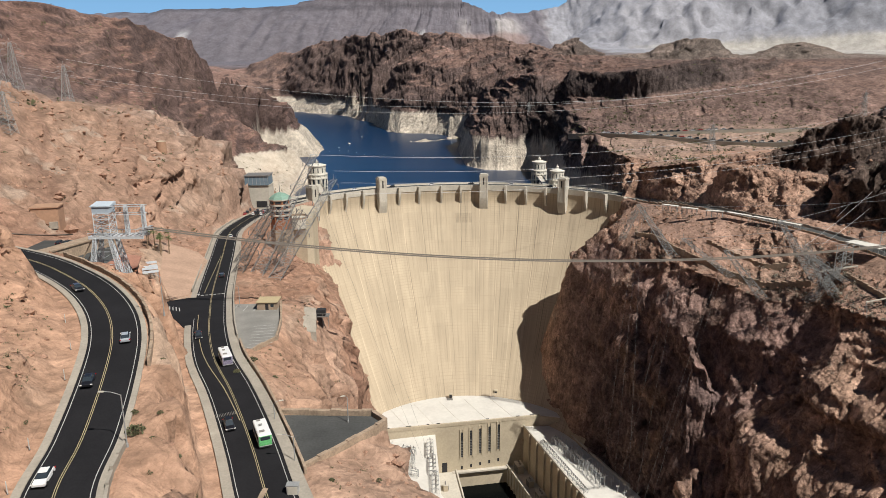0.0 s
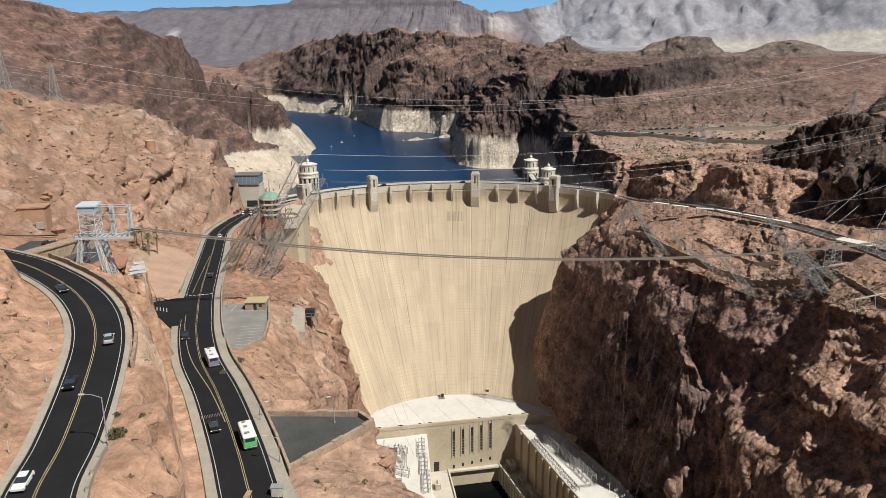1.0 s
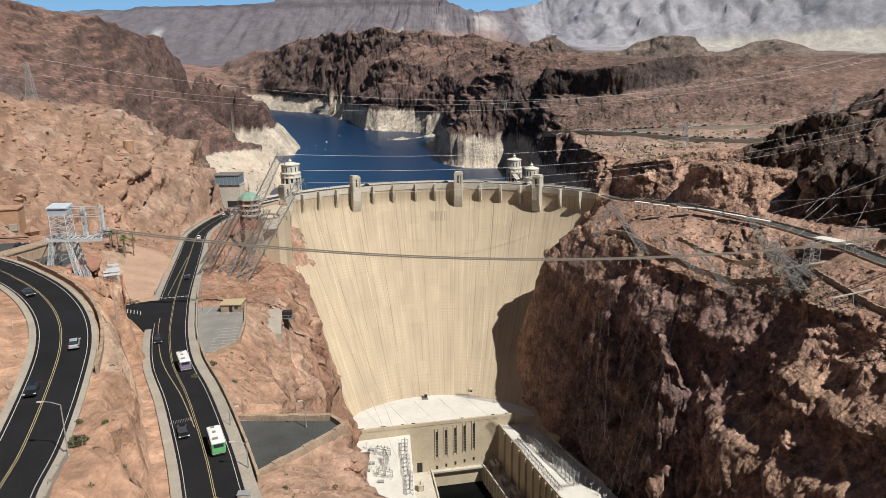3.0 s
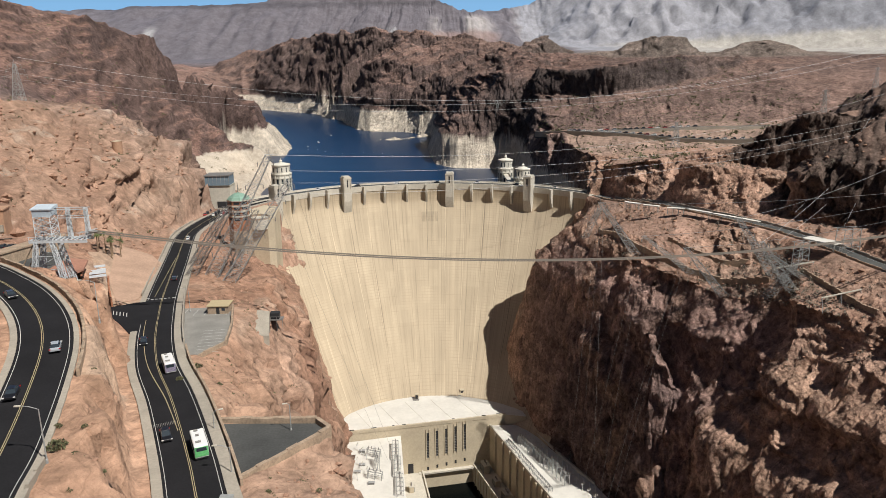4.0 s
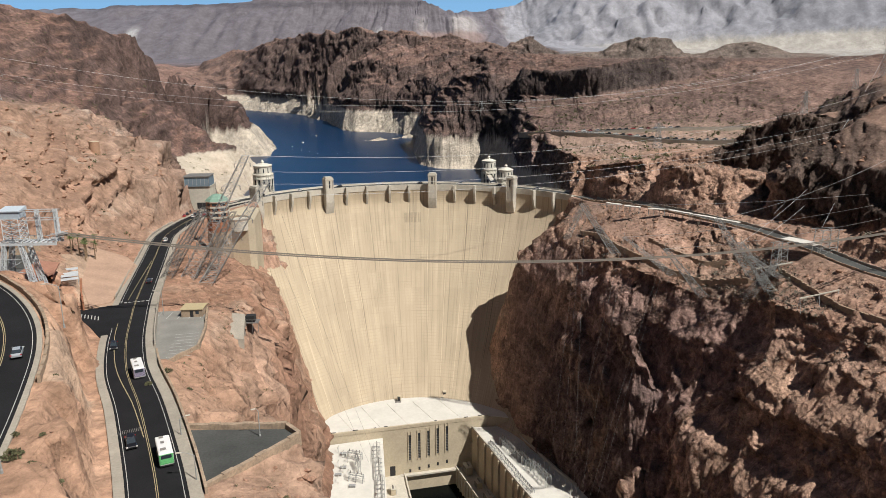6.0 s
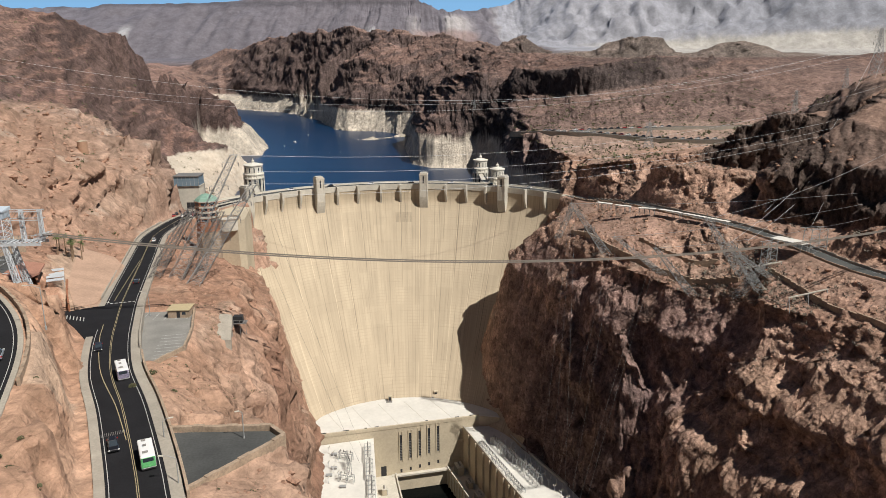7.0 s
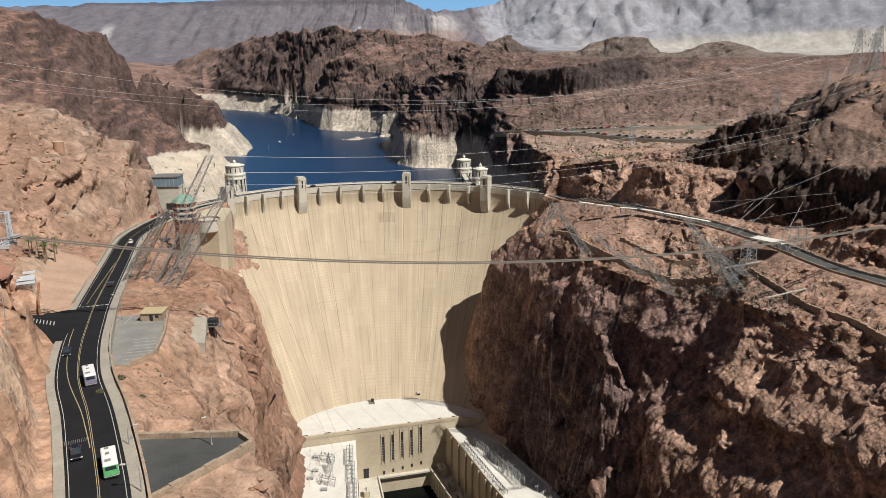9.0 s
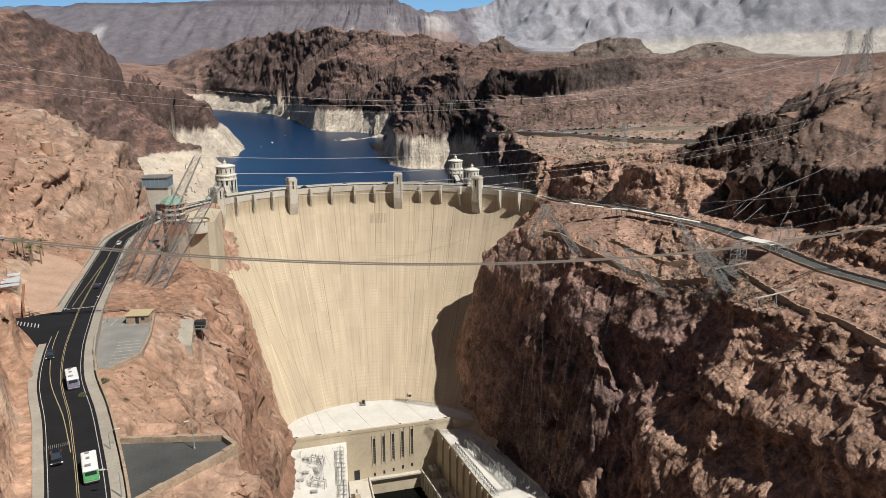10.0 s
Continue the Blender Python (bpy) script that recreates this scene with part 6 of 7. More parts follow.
# second yellow line that opens the turning lane, and lane arrows
q = ROADS["lower"]
for y0, y1, ys_at, offs in ((133, 228, (133, 150, 175, 200, 228), (0.3, 0.9, 2.2, 3.0, 3.2)), (238, 305, (238, 275, 305), (2.4, 1.2, 0.3))):
    sel = q[(q[:, 1] > y0) & (q[:, 1] < y1)]
    off = np.interp(sel[:, 1], ys_at, offs)
    d = np.gradient(sel[:, :2], axis=0)
    d /= np.linalg.norm(d, axis=1)[:, None]
    lp = np.c_[sel[:, 0] - d[:, 1] * off, sel[:, 1] + d[:, 0] * off, sel[:, 2] + 0.03]
    rp = np.c_[sel[:, 0] - d[:, 1] * (off - 0.16), sel[:, 1] + d[:, 0] * (off - 0.16), sel[:, 2] + 0.03]
    part("lane_line", ribbon(bmesh.new(), [tuple(v) for v in lp], [tuple(v) for v in rp]), YELLOW_LINE, side_road)
for i in range(8):  # bay lines of the car park
    a = Vector((-57.5 + i * 0.35, 204 - i * 2.4, 14.52))
    part("bay_line", ribbon(bmesh.new(), [a, a + Vector((6.5, 1.2, 0))], [a + Vector((0, 0.18, 0)), a + Vector((6.5, 1.38, 0))]), WHITE_LINE, side_road)
for i in range(5):
    a = Vector((-68 + i * 3.4, 218, 14.52))
    part("bay_line", ribbon(bmesh.new(), [a, a + Vector((0.2, 6, 0))], [a + Vector((0.18, 0, 0)), a + Vector((0.38, 6, 0))]), WHITE_LINE, side_road)
bm = prism(bmesh.new(), [(-40, 135), (-36.6, 138.2), (-30.5, 111.5), (-32.5, 110)], 18.4, 19.06)
tagged(part("pavement", bm, PARKING), "concrete apron between road and turn-out", "pavement", kind="structure")
for i in range(14):
    part("kerb_block", boxed(-36.6 + i * 0.42, 136 - i * 1.85, 19.05, -36.2 + i * 0.42, 137.1 - i * 1.85, 19.45), WALL_STONE if i % 2 else WHITE_LINE, side_road)

# walled tan pad, built as a roofed block, and shed by the parking
e = thing("guard_house", (-57, 222, 14.5), "small tan walled concrete pad built as a flat-roofed block", "hut")
part("wall_shell", boxed(-3.2, -2.8, 0, 3.2, 2.8, 2.4), WALL_STONE, e)
part("roof", boxed(-3.5, -3.1, 2.4, 3.5, 3.1, 2.6), mat("tan_pad_top", (0.40, 0.33, 0.20), 0.9, grain=0.1, scale=2), e)
# door and window are added to the pad's block
part("door", boxed(-0.5, -2.86, 0, 0.5, -2.75, 2.05), DARK, e)
part("window", boxed(1.2, -2.85, 1.0, 2.2, -2.75, 1.9), GLASS_DARK, e)
e = thing("lookout_platform", (-42, 231, 7.5), "dark steel lookout platform with rail on the slope", "platform")
part("deck", boxed(-3, -1.6, 0.6, 3, 1.6, 0.9), DARK_STEEL, e)
part("cabin", boxed(-1.2, -1.2, 0.9, 1.8, 1.2, 3.0), DARK, e)
for x in (-2.9, -1, 1, 2.9):
    part("leg", beam(bmesh.new(), (x, -1.5, -3), (x, -1.5, 1.9), 0.1), DARK_STEEL, e)
bm = beam(bmesh.new(), (-3, -1.6, 1.9), (3, -1.6, 1.9), 0.07)
part("rail", bm, DARK_STEEL, e)
bm = prism(bmesh.new(), [(-49.5, 229), (-43, 229), (-41, 216), (-44.5, 215)], [0, 0, -9, -8], [12.4, 11.6, 8.0, 8.6])
tagged(part("pavement", bm, SIDEWALK), "pale concrete ramp slab on the rock slope", "ramp", kind="structure")


def street_lamp(x, y, z, turn, high=8.5, arm=2.6):
    e = thing("street_lamp", (x, y, z), "galvanised street lamp with a curved arm at the roadside", "street lamp", "street lamps", turn)
    part("pole", lathe(bmesh.new(), ((0.22, -0.5), (0.2, 0.3), (0.11, 0.4), (0.08, high)), 8), STEEL, e)
    bm = bmesh.new()
    beam(bm, (0, 0, high - 0.05), (arm * 0.55, 0, high + 0.45), 0.06, 6)
    beam(bm, (arm * 0.55, 0, high + 0.45), (arm, 0, high + 0.55), 0.05, 6)
    part("arm", bm, STEEL, e)
    part("lamp_head", boxed(arm - 0.1, -0.18, high + 0.42, arm + 0.8, 0.18, high + 0.62, 0.05), PALE_CONCRETE, e)


street_lamp(-49.3, 100.2, 33.9, 180)
street_lamp(-61.0, 148, 38.6, 180)
street_lamp(-27.5, 117.5, 18.9, 180, 6.5, 2.2)
street_lamp(-20, 135, 19, 200, 5.5, 0.6)
street_lamp(-66.5, 222, 14.5, 150, 7)
street_lamp(-34.8, 133.5, 19, 20, 5.0, 1.2)


def pipe_post(x, y, z, label, high=1.1, m=WHITE_LINE):
    e = thing("marker_post", (x, y, z), label, "post", "marker posts")
    part("post", lathe(bmesh.new(), ((0.09, 0), (0.08, high), (0.03, high + 0.05)), 6), m, e)
    part("base", lathe(bmesh.new(), ((0.16, 0), (0.16, 0.08)), 6), DARK_STEEL, e)


for x, y in ((-61.5, 89), (-63.8, 99), (-68.5, 119.5), (-73, 131), (-80, 143)):
    pipe_post(x, y, ground_at(x, y) + 0.05, "slim white roadside marker post", 2.0)
e = thing("utility_cabinet", (-25.8, 107.5, 20), "white metal utility cabinet beside the wall", "cabinet")
part("body", boxed(-1.0, -0.6, 0, 1.0, 0.6, 2.1, 0.05), WHITE_LINE, e)
part("roof", boxed(-1.1, -0.7, 2.1, 1.1, 0.7, 2.2), STEEL, e)
part("door", boxed(-0.8, -0.66, 0.2, 0.8, -0.6, 1.9), PALE_CONCRETE, e)


# hoist gantry beside the curve: lattice legs, deck, hut and truss
def lattice_leg(bm, a0, a1, w0, w1, bays, r):
    """A braced square leg from a0 to a1."""
    a0, a1 = Vector(a0), Vector(a1)
    rings = []
    for k in range(bays + 1):
        c, w = a0 + (a1 - a0) * k / bays, w0 + (w1 - w0) * k / bays
        rings.append([c + Vector(v) * w / 2 for v in ((-1, -1, 0), (1, -1, 0), (1, 1, 0), (-1, 1, 0))])
    for i in range(4):
        beam(bm, rings[0][i], rings[-1][i], r * 1.5)
    for lo, hi in zip(rings, rings[1:]):
        for i in range(4):
            j = (i + 1) % 4
            beam(bm, hi[i], hi[j], r)
            beam(bm, lo[i], hi[j], r)
            beam(bm, lo[j], hi[i], r)
    return bm


GREY = mat("pale_grey_steel_paint", (0.50, 0.53, 0.56), 0.6, 0.0, grain=0.1, scale=2)
gan = thing("hoist_gantry", (-104, 213, 28.5), "pale grey lattice steel cableway hoist gantry with a hut on top", "gantry")
for foot, head in ((-3.6, -1.3), (6.0, 3.3)):
    for y in (-2.2, 2.2):
        part("leg", lattice_leg(bmesh.new(), (foot, y * 1.15, -1.5), (head, y, 12.1), 1.5, 0.9, 6, 0.085), GREY, gan)
for z in (4.0, 8.0):
    bm = bmesh.new()
    for y in (-2.3, 2.3):
        w = 1.15 * z / 12
        beam(bm, (-3.6 + 2 * w, y, z), (6.0 - 2.3 * w, y, z), 0.1)
        beam(bm, (-3.6 + 2 * w, y, z), (6.0 - 2.3 * w - 1.0, y, z + 4), 0.07)
    part("brace", bm, GREY, gan)
for y in (-2.5, 2.1):
    part("deck_girder", boxed(-3.2, y, 12.0, 13.5, y + 0.4, 12.8), GREY, gan)
for i in range(12):
    part("deck_plank", boxed(-3.1 + i * 1.42, -2.5, 12.7, -2.5 + i * 1.42, 2.5, 12.85), GREY, gan)
for y in (-2.6, 2.5):
    bm = boxed(-3.2, y, 13.8, 13.5, y + 0.1, 13.9)
    for i in range(9):
        box(bm, -3.1 + i * 2.05, y, 12.8, -3.02 + i * 2.05, y + 0.1, 13.8)
    part("railing", bm, GREY, gan)
part("upper_tower", lattice_leg(bmesh.new(), (1.3, 0, 12.8), (1.3, 0, 19.8), 4.8, 4.6, 4, 0.1), GREY, gan)
part("hut", boxed(-1.3, -2.1, 19.8, 3.9, 2.1, 21.8, 0.04), mat("pale_blue_sheet", (0.42, 0.49, 0.56), 0.5, 0.1, grain=0.08, scale=2), gan, "pale blue sheet-metal hut")
bm = prism(bmesh.new(), [(-1.6, -2.4), (4.2, -2.4), (4.2, 2.4), (-1.6, 2.4)], 21.8, [22.1, 22.1, 22.8, 22.8])
part("roof", bm, mat("pale_blue_roof", (0.5, 0.57, 0.64), 0.5, 0.1, grain=0.08, scale=2), gan)
for x in (8.0, 13.2):
    part("end_frame", lattice_leg(bmesh.new(), (x, 0, 12.8), (x, 0, 21.9), 1.0, 0.8, 5, 0.08), GREY, gan)
for z in (21.8, 19.3):
    for y in (-1.6, 1.6):
        bm = bmesh.new()
        beam(bm, (3.9, y, z), (13.8, y, z), 0.13)
        for i in range(5):
            beam(bm, (3.9 + i * 2, y, 19.3), (5.9 + i * 2, y, 21.8), 0.07)
        part("truss", bm, GREY, gan)
for i in range(5):
    part("sheave_beam", beam(bmesh.new(), (10.5, -2 + i, 13.5 + (i % 2)), (15.5, -2 + i, 14.5 + (i % 2)), 0.12), GREY, gan)
part("sheave", lathe(bmesh.new(), ((1.2, 14.6), (1.4, 14.8), (1.2, 15.0)), 14, (14.6, 0)), DARK_STEEL, gan)
for s in (-1, 1):
    part("stair", beam(bmesh.new(), (-9 + s, 3, 2), (-3 + s, 3, 11.8), 0.2), WALL_STONE, gan)


# buildings on the bank
def building(name, place, w, d, h, label, material, turn=0, windows=0, roof=None):
    e = thing(name, place, label, "building", turn=turn)
    part("wall_shell", boxed(-w / 2, -d / 2, -2, w / 2, d / 2, h, 0.05), material, e)
    part("roof", boxed(-w / 2 - 0.4, -d / 2 - 0.4, h, w / 2 + 0.4, d / 2 + 0.4, h + 0.5), roof or material, e)
    for i in range(windows):
        x = -w / 2 + w * (i + 0.5) / windows
        part("window", boxed(x - w / windows * 0.35, -d / 2 - 0.05, h * 0.35, x + w / windows * 0.35, -d / 2 + 0.1, h * 0.8), GLASS_DARK, e)
    return e


TAN = mat("tan_stucco", (0.36, 0.22, 0.145), 0.9, grain=0.1, scale=1, wear=0.12, wear_scale=0.2)
b = building("pump_house", (-159.5, 284, 28), 10, 8, 8.8, "windowless tan stucco block building against the rock", TAN, 12)
part("porch", boxed(1.5, -5.2, 0.5, 4.5, -4, 3.2), SIDEWALK, b)
b = building("garage_canopy", (-128, 238, 27), 4.5, 42, 5.0, "long sloping concrete ramp canopy over parked cars", WALL_STONE, -20)
b = building("visitor_centre", (-120.5, 468, 1.5), 15, 14, 14, "pale concrete visitor centre with a glazed upper floor", PALE_CONCRETE, 0)
part("glass_storey", boxed(-7.6, -7.8, 14.5, 7.6, 5, 20.4), mat("blue_glazing", (0.16, 0.22, 0.27), 0.15), b, "blue glazed storey")
part("glass_roof", boxed(-8, -8.3, 20.4, 8, 5.4, 21.0), DARK_STEEL, b)
for i in range(7):
    part("mullion", boxed(-7.6 + i * 2.5, -7.95, 14.5, -7.4 + i * 2.5, -7.75, 20.4), STEEL, b)
part("entrance", boxed(-1, -7.2, 0, 6, -6.9, 4), DARK, b)
# octagonal exhibit building with a copper roof
e = thing("octagonal_building", (-83.3, 362, 10.5), "octagonal red brick building with a green copper roof", "building")
part("wall_shell", lathe(bmesh.new(), ((5.4, -1), (5.4, 14.4)), 8, turn=0.39), BRICK_RED, e)
part("podium", lathe(bmesh.new(), ((5.8, -26), (5.8, -1)), 8, turn=0.39), WALL_STONE, e, "tan stone podium")
for z in (6.0, 8.6, 11.2):
    part("balcony", lathe(bmesh.new(), ((5.2, z), (5.8, z + 0.1), (5.8, z + 0.8), (5.2, z + 0.9)), 8, turn=0.39), PALE_CONCRETE, e)
part("cornice", lathe(bmesh.new(), ((5.4, 13.9), (5.9, 14.1), (5.9, 14.6), (5.3, 14.7)), 8, turn=0.39), PALE_CONCRETE, e)
part("roof", lathe(bmesh.new(), ((5.8, 14.6), (4.7, 15.9), (4.5, 16.0), (2.7, 17.2), (0.3, 17.9)), 8, turn=0.39), COPPER, e, "green copper roof")
part("spire", lathe(bmesh.new(), ((0.25, 18), (0.06, 24)), 6), DARK_STEEL, e)
for i in range(8):
    m = Matrix.Rotation(0.39 + 2 * math.pi * (i + 0.5) / 8, 4, "Z")
    for z in (4.3, 7.1, 9.8, 12.4):
        bm = bmesh.new()
        box(bm, 4.85, -1.4, z, 5.06, 1.4, z + 1.3, m)
        part("window", bm, GLASS_DARK, e)
# blank thrust wall that carries the dam's end on, with a round terrace on top
bm = prism(bmesh.new(), [(-112, 433), (-84, 430), (-80.5, 433), (-84, 470), (-112, 486)], -48, -0.2)
tagged(part("abutment", bm, CONCRETE), "blank pale concrete thrust wall at the dam's end", "abutment", kind="structure")
disc = [(-90 + 7 * math.cos(a), 433.5 + 7 * math.sin(a)) for a in np.linspace(0, 2 * math.pi, 33)[:-1]]
terrace = tagged(part("terrace", prism(bmesh.new(), disc, -6, 0.0), PALE_CONCRETE), "round pale concrete lookout terrace on the thrust wall", "terrace", kind="structure")
bm = bmesh.new()
for k in range(32):
    (xa, ya), (xb, yb) = disc[k], disc[(k + 1) % 32]
    prism(bm, [(xa, ya), (xb, yb), (-90 + (xb + 90) * 0.94, 433.5 + (yb - 433.5) * 0.94), (-90 + (xa + 90) * 0.94, 433.5 + (ya - 433.5) * 0.94)], 0.0, 1.1)
part("parapet", bm, WALL_STONE, terrace)
e = thing("water_tank", (-164.5, 422, 42.5), "squat round tan water tank on the hillside", "tank")
part("shell", lathe(bmesh.new(), ((2.8, -2), (2.8, 6.2), (2.9, 6.3)), 20), TAN, e)
part("lid", lathe(bmesh.new(), ((2.9, 6.3), (0.3, 6.7)), 20), CONCRETE, e)


# inclined transmission towers that lean out over the canyon
def lattice_tower(place, top, w0, w1, bays, label, arms=((0.78, 5.0), (0.9, 4.0)), r=0.1, material=STEEL, group="lattice towers", cap=True):
    place, top = Vector(place), Vector(top)
    e = thing("transmission_tower", tuple(place), label, "transmission tower", group)
    v = top - place
    part("mast", lattice_leg(bmesh.new(), (0, 0, -1), v, w0, w1, bays, r), material, e)
    side = Vector((1, 0.35, 0)).normalized()
    for f, wide in arms:
        c = v * f
        bm = bmesh.new()
        for s in (-1, 1):
            beam(bm, c + side * s * 0.5, c + side * s * wide, r)
            beam(bm, c + side * s * 0.5 + Vector((0, 0, 1.6)), c + side * s * wide, r)
        beam(bm, c - side * wide, c + side * wide, r)
        part("crossarm", bm, material, e)
        for s in (-1, 1):
            q = c + side * s * wide
            part("insulator", lathe(bmesh.new(), ((0.06, q.z), (0.22, q.z - 0.5), (0.1, q.z - 0.9), (0.22, q.z - 1.3), (0.06, q.z - 1.8)), 6, (q.x, q.y)), DARK_STEEL, e)
    if cap:
        part("peak", beam(bmesh.new(), v, v + Vector((0, 0, 2.5)), r), material, e)
    return e


LEAN = "leaning grey lattice steel transmission tower on the canyon rim"
SHORT_ARMS = ((0.45, 3.4), (0.62, 3.4), (0.79, 3.4), (0.95, 3.0))
for base, tip, w0, w1, bays, metal in (
    ((-79, 272, 2), (-51, 285, 56.5), 6.0, 2.4, 20, STEEL), ((-67, 270, 0), (-43.6, 285, 46.4), 5.5, 2.4, 18, STEEL),
    ((-84, 268, 8), (-66, 276, 36), 5.0, 2.0, 12, DARK_STEEL), ((-76, 280, 2), (-59, 292, 33), 5.0, 2.0, 12, DARK_STEEL),
    ((-88, 288, 8), (-72, 296, 34), 5.0, 2.0, 12, DARK_STEEL), ((-74, 300, 2), (-64, 302, 28), 4.5, 2.0, 10, DARK_STEEL)):
    lattice_tower((*base[:2], ground_at(*base[:2]) if base[2] < 1 else base[2]), tip, w0, w1, bays, LEAN, SHORT_ARMS, r=0.065, material=metal)

# ---- right bank ----
def on_ground(x, y, up=0.0):
    return (x, y, ground_at(x, y) + up)


for line, hgt in (([(110, 398), (114, 374), (119, 354), (126, 338), (135, 327), (149, 315), (161, 299)], 1.6), ([(133, 350), (140, 340), (152, 326), (161, 320)], 1.2), ([(170, 290), (173, 270), (175, 252), (180, 235), (184, 215)], 1.4)):
    wall("retaining_wall", [on_ground(x, y) for x, y in line], hgt, 0.7, WALL_STONE, "low tan masonry wall along a footpath on the bench", "wall", 3, 3)
q = side_line(ROADS["right"], -4.6)
wall("roadside_wall", [tuple(v) for v in q[(q[:, 1] > 200) & (q[:, 1] < 470)][::3]], 0.8, 0.4, SIDEWALK, "pale concrete barrier along the far bank road", "wall", 4, 2)
q = side_line(ROADS["right"], 4.8)
wall("roadside_wall", [tuple(v) for v in q[(q[:, 1] > 200) & (q[:, 1] < 470)][::3]], 0.7, 0.5, WALL_STONE, "dark stone parapet on the canyon side of the road", "wall", 4, 3)


def canopy(a, b, width, z, label="white flat-roofed shade canopy over roadside parking"):
    a, b = Vector(a), Vector(b)
    d = (b - a).normalized()
    n = Vector((-d.y, d.x)) * width / 2
    e = thing("shade_canopy", (a.x, a.y, z), label, "canopy", "shade canopies")
    r = b - a
    part("roof", prism(bmesh.new(), [(n.x, n.y), (r.x + n.x, r.y + n.y), (r.x - n.x, r.y - n.y), (-n.x, -n.y)], 0, 0.35), ROOF_WHITE, e)
    for f in (0.05, 0.35, 0.65, 0.95):
        for s in (-0.7, 0.7):
            c = r * f + n * s
            part("post", beam(bmesh.new(), (c.x, c.y, -3.2), (c.x, c.y, 0), 0.12), STEEL, e)


for a, b in (((122, 390), (128.5, 384)), ((129.5, 381), (136.5, 376)), ((139.5, 372.5), (147.5, 368.5)), ((149, 367.5), (157, 357)), ((157.5, 355.5), (164.5, 345.5)), ((165, 344.5), (171.5, 334.5))):
    canopy(a, b, 2.6, 14.6)
canopy((178, 304), (185.5, 291.5), 7.0, 14.2)


def portal_frame(x, y, z, w, h, turn, label):
    """A square lattice portal with four legs and a trussed head."""
    e = thing("portal_tower", (x, y, z), label, "steel tower", "portal towers", turn)
    for sx in (-1, 1):
        for sy in (-1, 1):
            part("leg", beam(bmesh.new(), (sx * w / 2, sy * w / 4, -2), (sx * w / 2 * 0.8, sy * w / 4, h), 0.17), STEEL, e)
    for k in range(4):
        z0, z1 = h * k / 4, h * (k + 1) / 4
        bm = bmesh.new()
        for sy in (-1, 1):
            y0 = sy * w / 4
            beam(bm, (-w / 2 * 0.9, y0, z1), (w / 2 * 0.9, y0, z1), 0.1)
            beam(bm, (-w / 2 * 0.9, y0, z0), (w / 2 * 0.9, y0, z1), 0.08)
            beam(bm, (w / 2 * 0.9, y0, z0), (-w / 2 * 0.9, y0, z1), 0.08)
        part("bracing", bm, STEEL, e)
    bm = bmesh.new()
    for sy in (-1, 1):
        beam(bm, (-w * 0.62, sy * w / 4, h), (w * 0.62, sy * w / 4, h), 0.13)
        for i in range(6):
            beam(bm, (-w * 0.6 + i * w * 0.2, -w / 4, h), (-w * 0.4 + i * w * 0.2, w / 4, h), 0.07)
    part("head_frame", bm, STEEL, e)


FRAME_LABEL = "square galvanised lattice portal tower beside the road"
portal_frame(192, 296, 4.5, 9.5, 15.5, 8, FRAME_LABEL)
portal_frame(172, 296, 2.5, 6.5, 12, 20, FRAME_LABEL)
R_LEAN = "leaning galvanised lattice transmission tower on the rock bench"
for base, tip, w, bays in (
    ((117.6, 352), (98, 352, 22), 4.6, 14), ((137, 326), (112.3, 325, 11), 4.6, 13), ((146, 310), (125.8, 308, 9.6), 4.6, 12),
    ((164, 300), (144.7, 300, 24.4), 4.6, 14), ((164, 284), (148.3, 284, 17.7), 4.2, 11), ((103, 402), (109.8, 397, 10), 3.4, 8),
    ((157, 292), (166, 288, 7), 4.0, 10), ((169, 288), (153, 284, 12), 4.0, 9)):
    lattice_tower(on_ground(*base), tip, w, 1.8, bays, R_LEAN, ((0.5, 3.0), (0.72, 3.2), (0.94, 3.0)), r=0.06)
for a, b in (((163, 262, -1.5), (180, 264, 1.0)), ((160, 292, 2), (176, 292, 4.5))):
    e = thing("steel_gantry_beam", a, "pale horizontal steel box beam carried on struts", "steel beam", "gantry beams")
    r = Vector(b) - Vector(a)
    part("beam", beam(bmesh.new(), (0, 0, 2), r + Vector((0, 0, 2)), 0.3), PALE_CONCRETE, e)
    for f in (0.02, 0.5, 0.98):
        c = r * f
        bm = bmesh.new()
        beam(bm, (c.x, c.y - 1.4, c.z - 4), (c.x, c.y, c.z + 2), 0.1)
        beam(bm, (c.x, c.y + 1.4, c.z - 4), (c.x, c.y, c.z + 2), 0.1)
        part("strut", bm, STEEL, e)

# far pylons on the hills
FAR = "tall far lattice transmission pylon on the hills"
for x, y, h in ((416, 640, 36), (327, 470, 30), (306, 420, 30), (360, 620, 32), (345, 480, 26), (-249, 430, 27), (-241, 400, 32), (-230, 450, 26), (-198, 330, 18), (210, 560, 20), (120, 1000, 20)):
    g = ground_at(x, y)
    lattice_tower((x, y, g), (x, y, g + h), 6.5, 1.2, 9, FAR, ((0.72, 6.0), (0.86, 5.0), (0.97, 3.5)), r=0.085, group="far pylons")


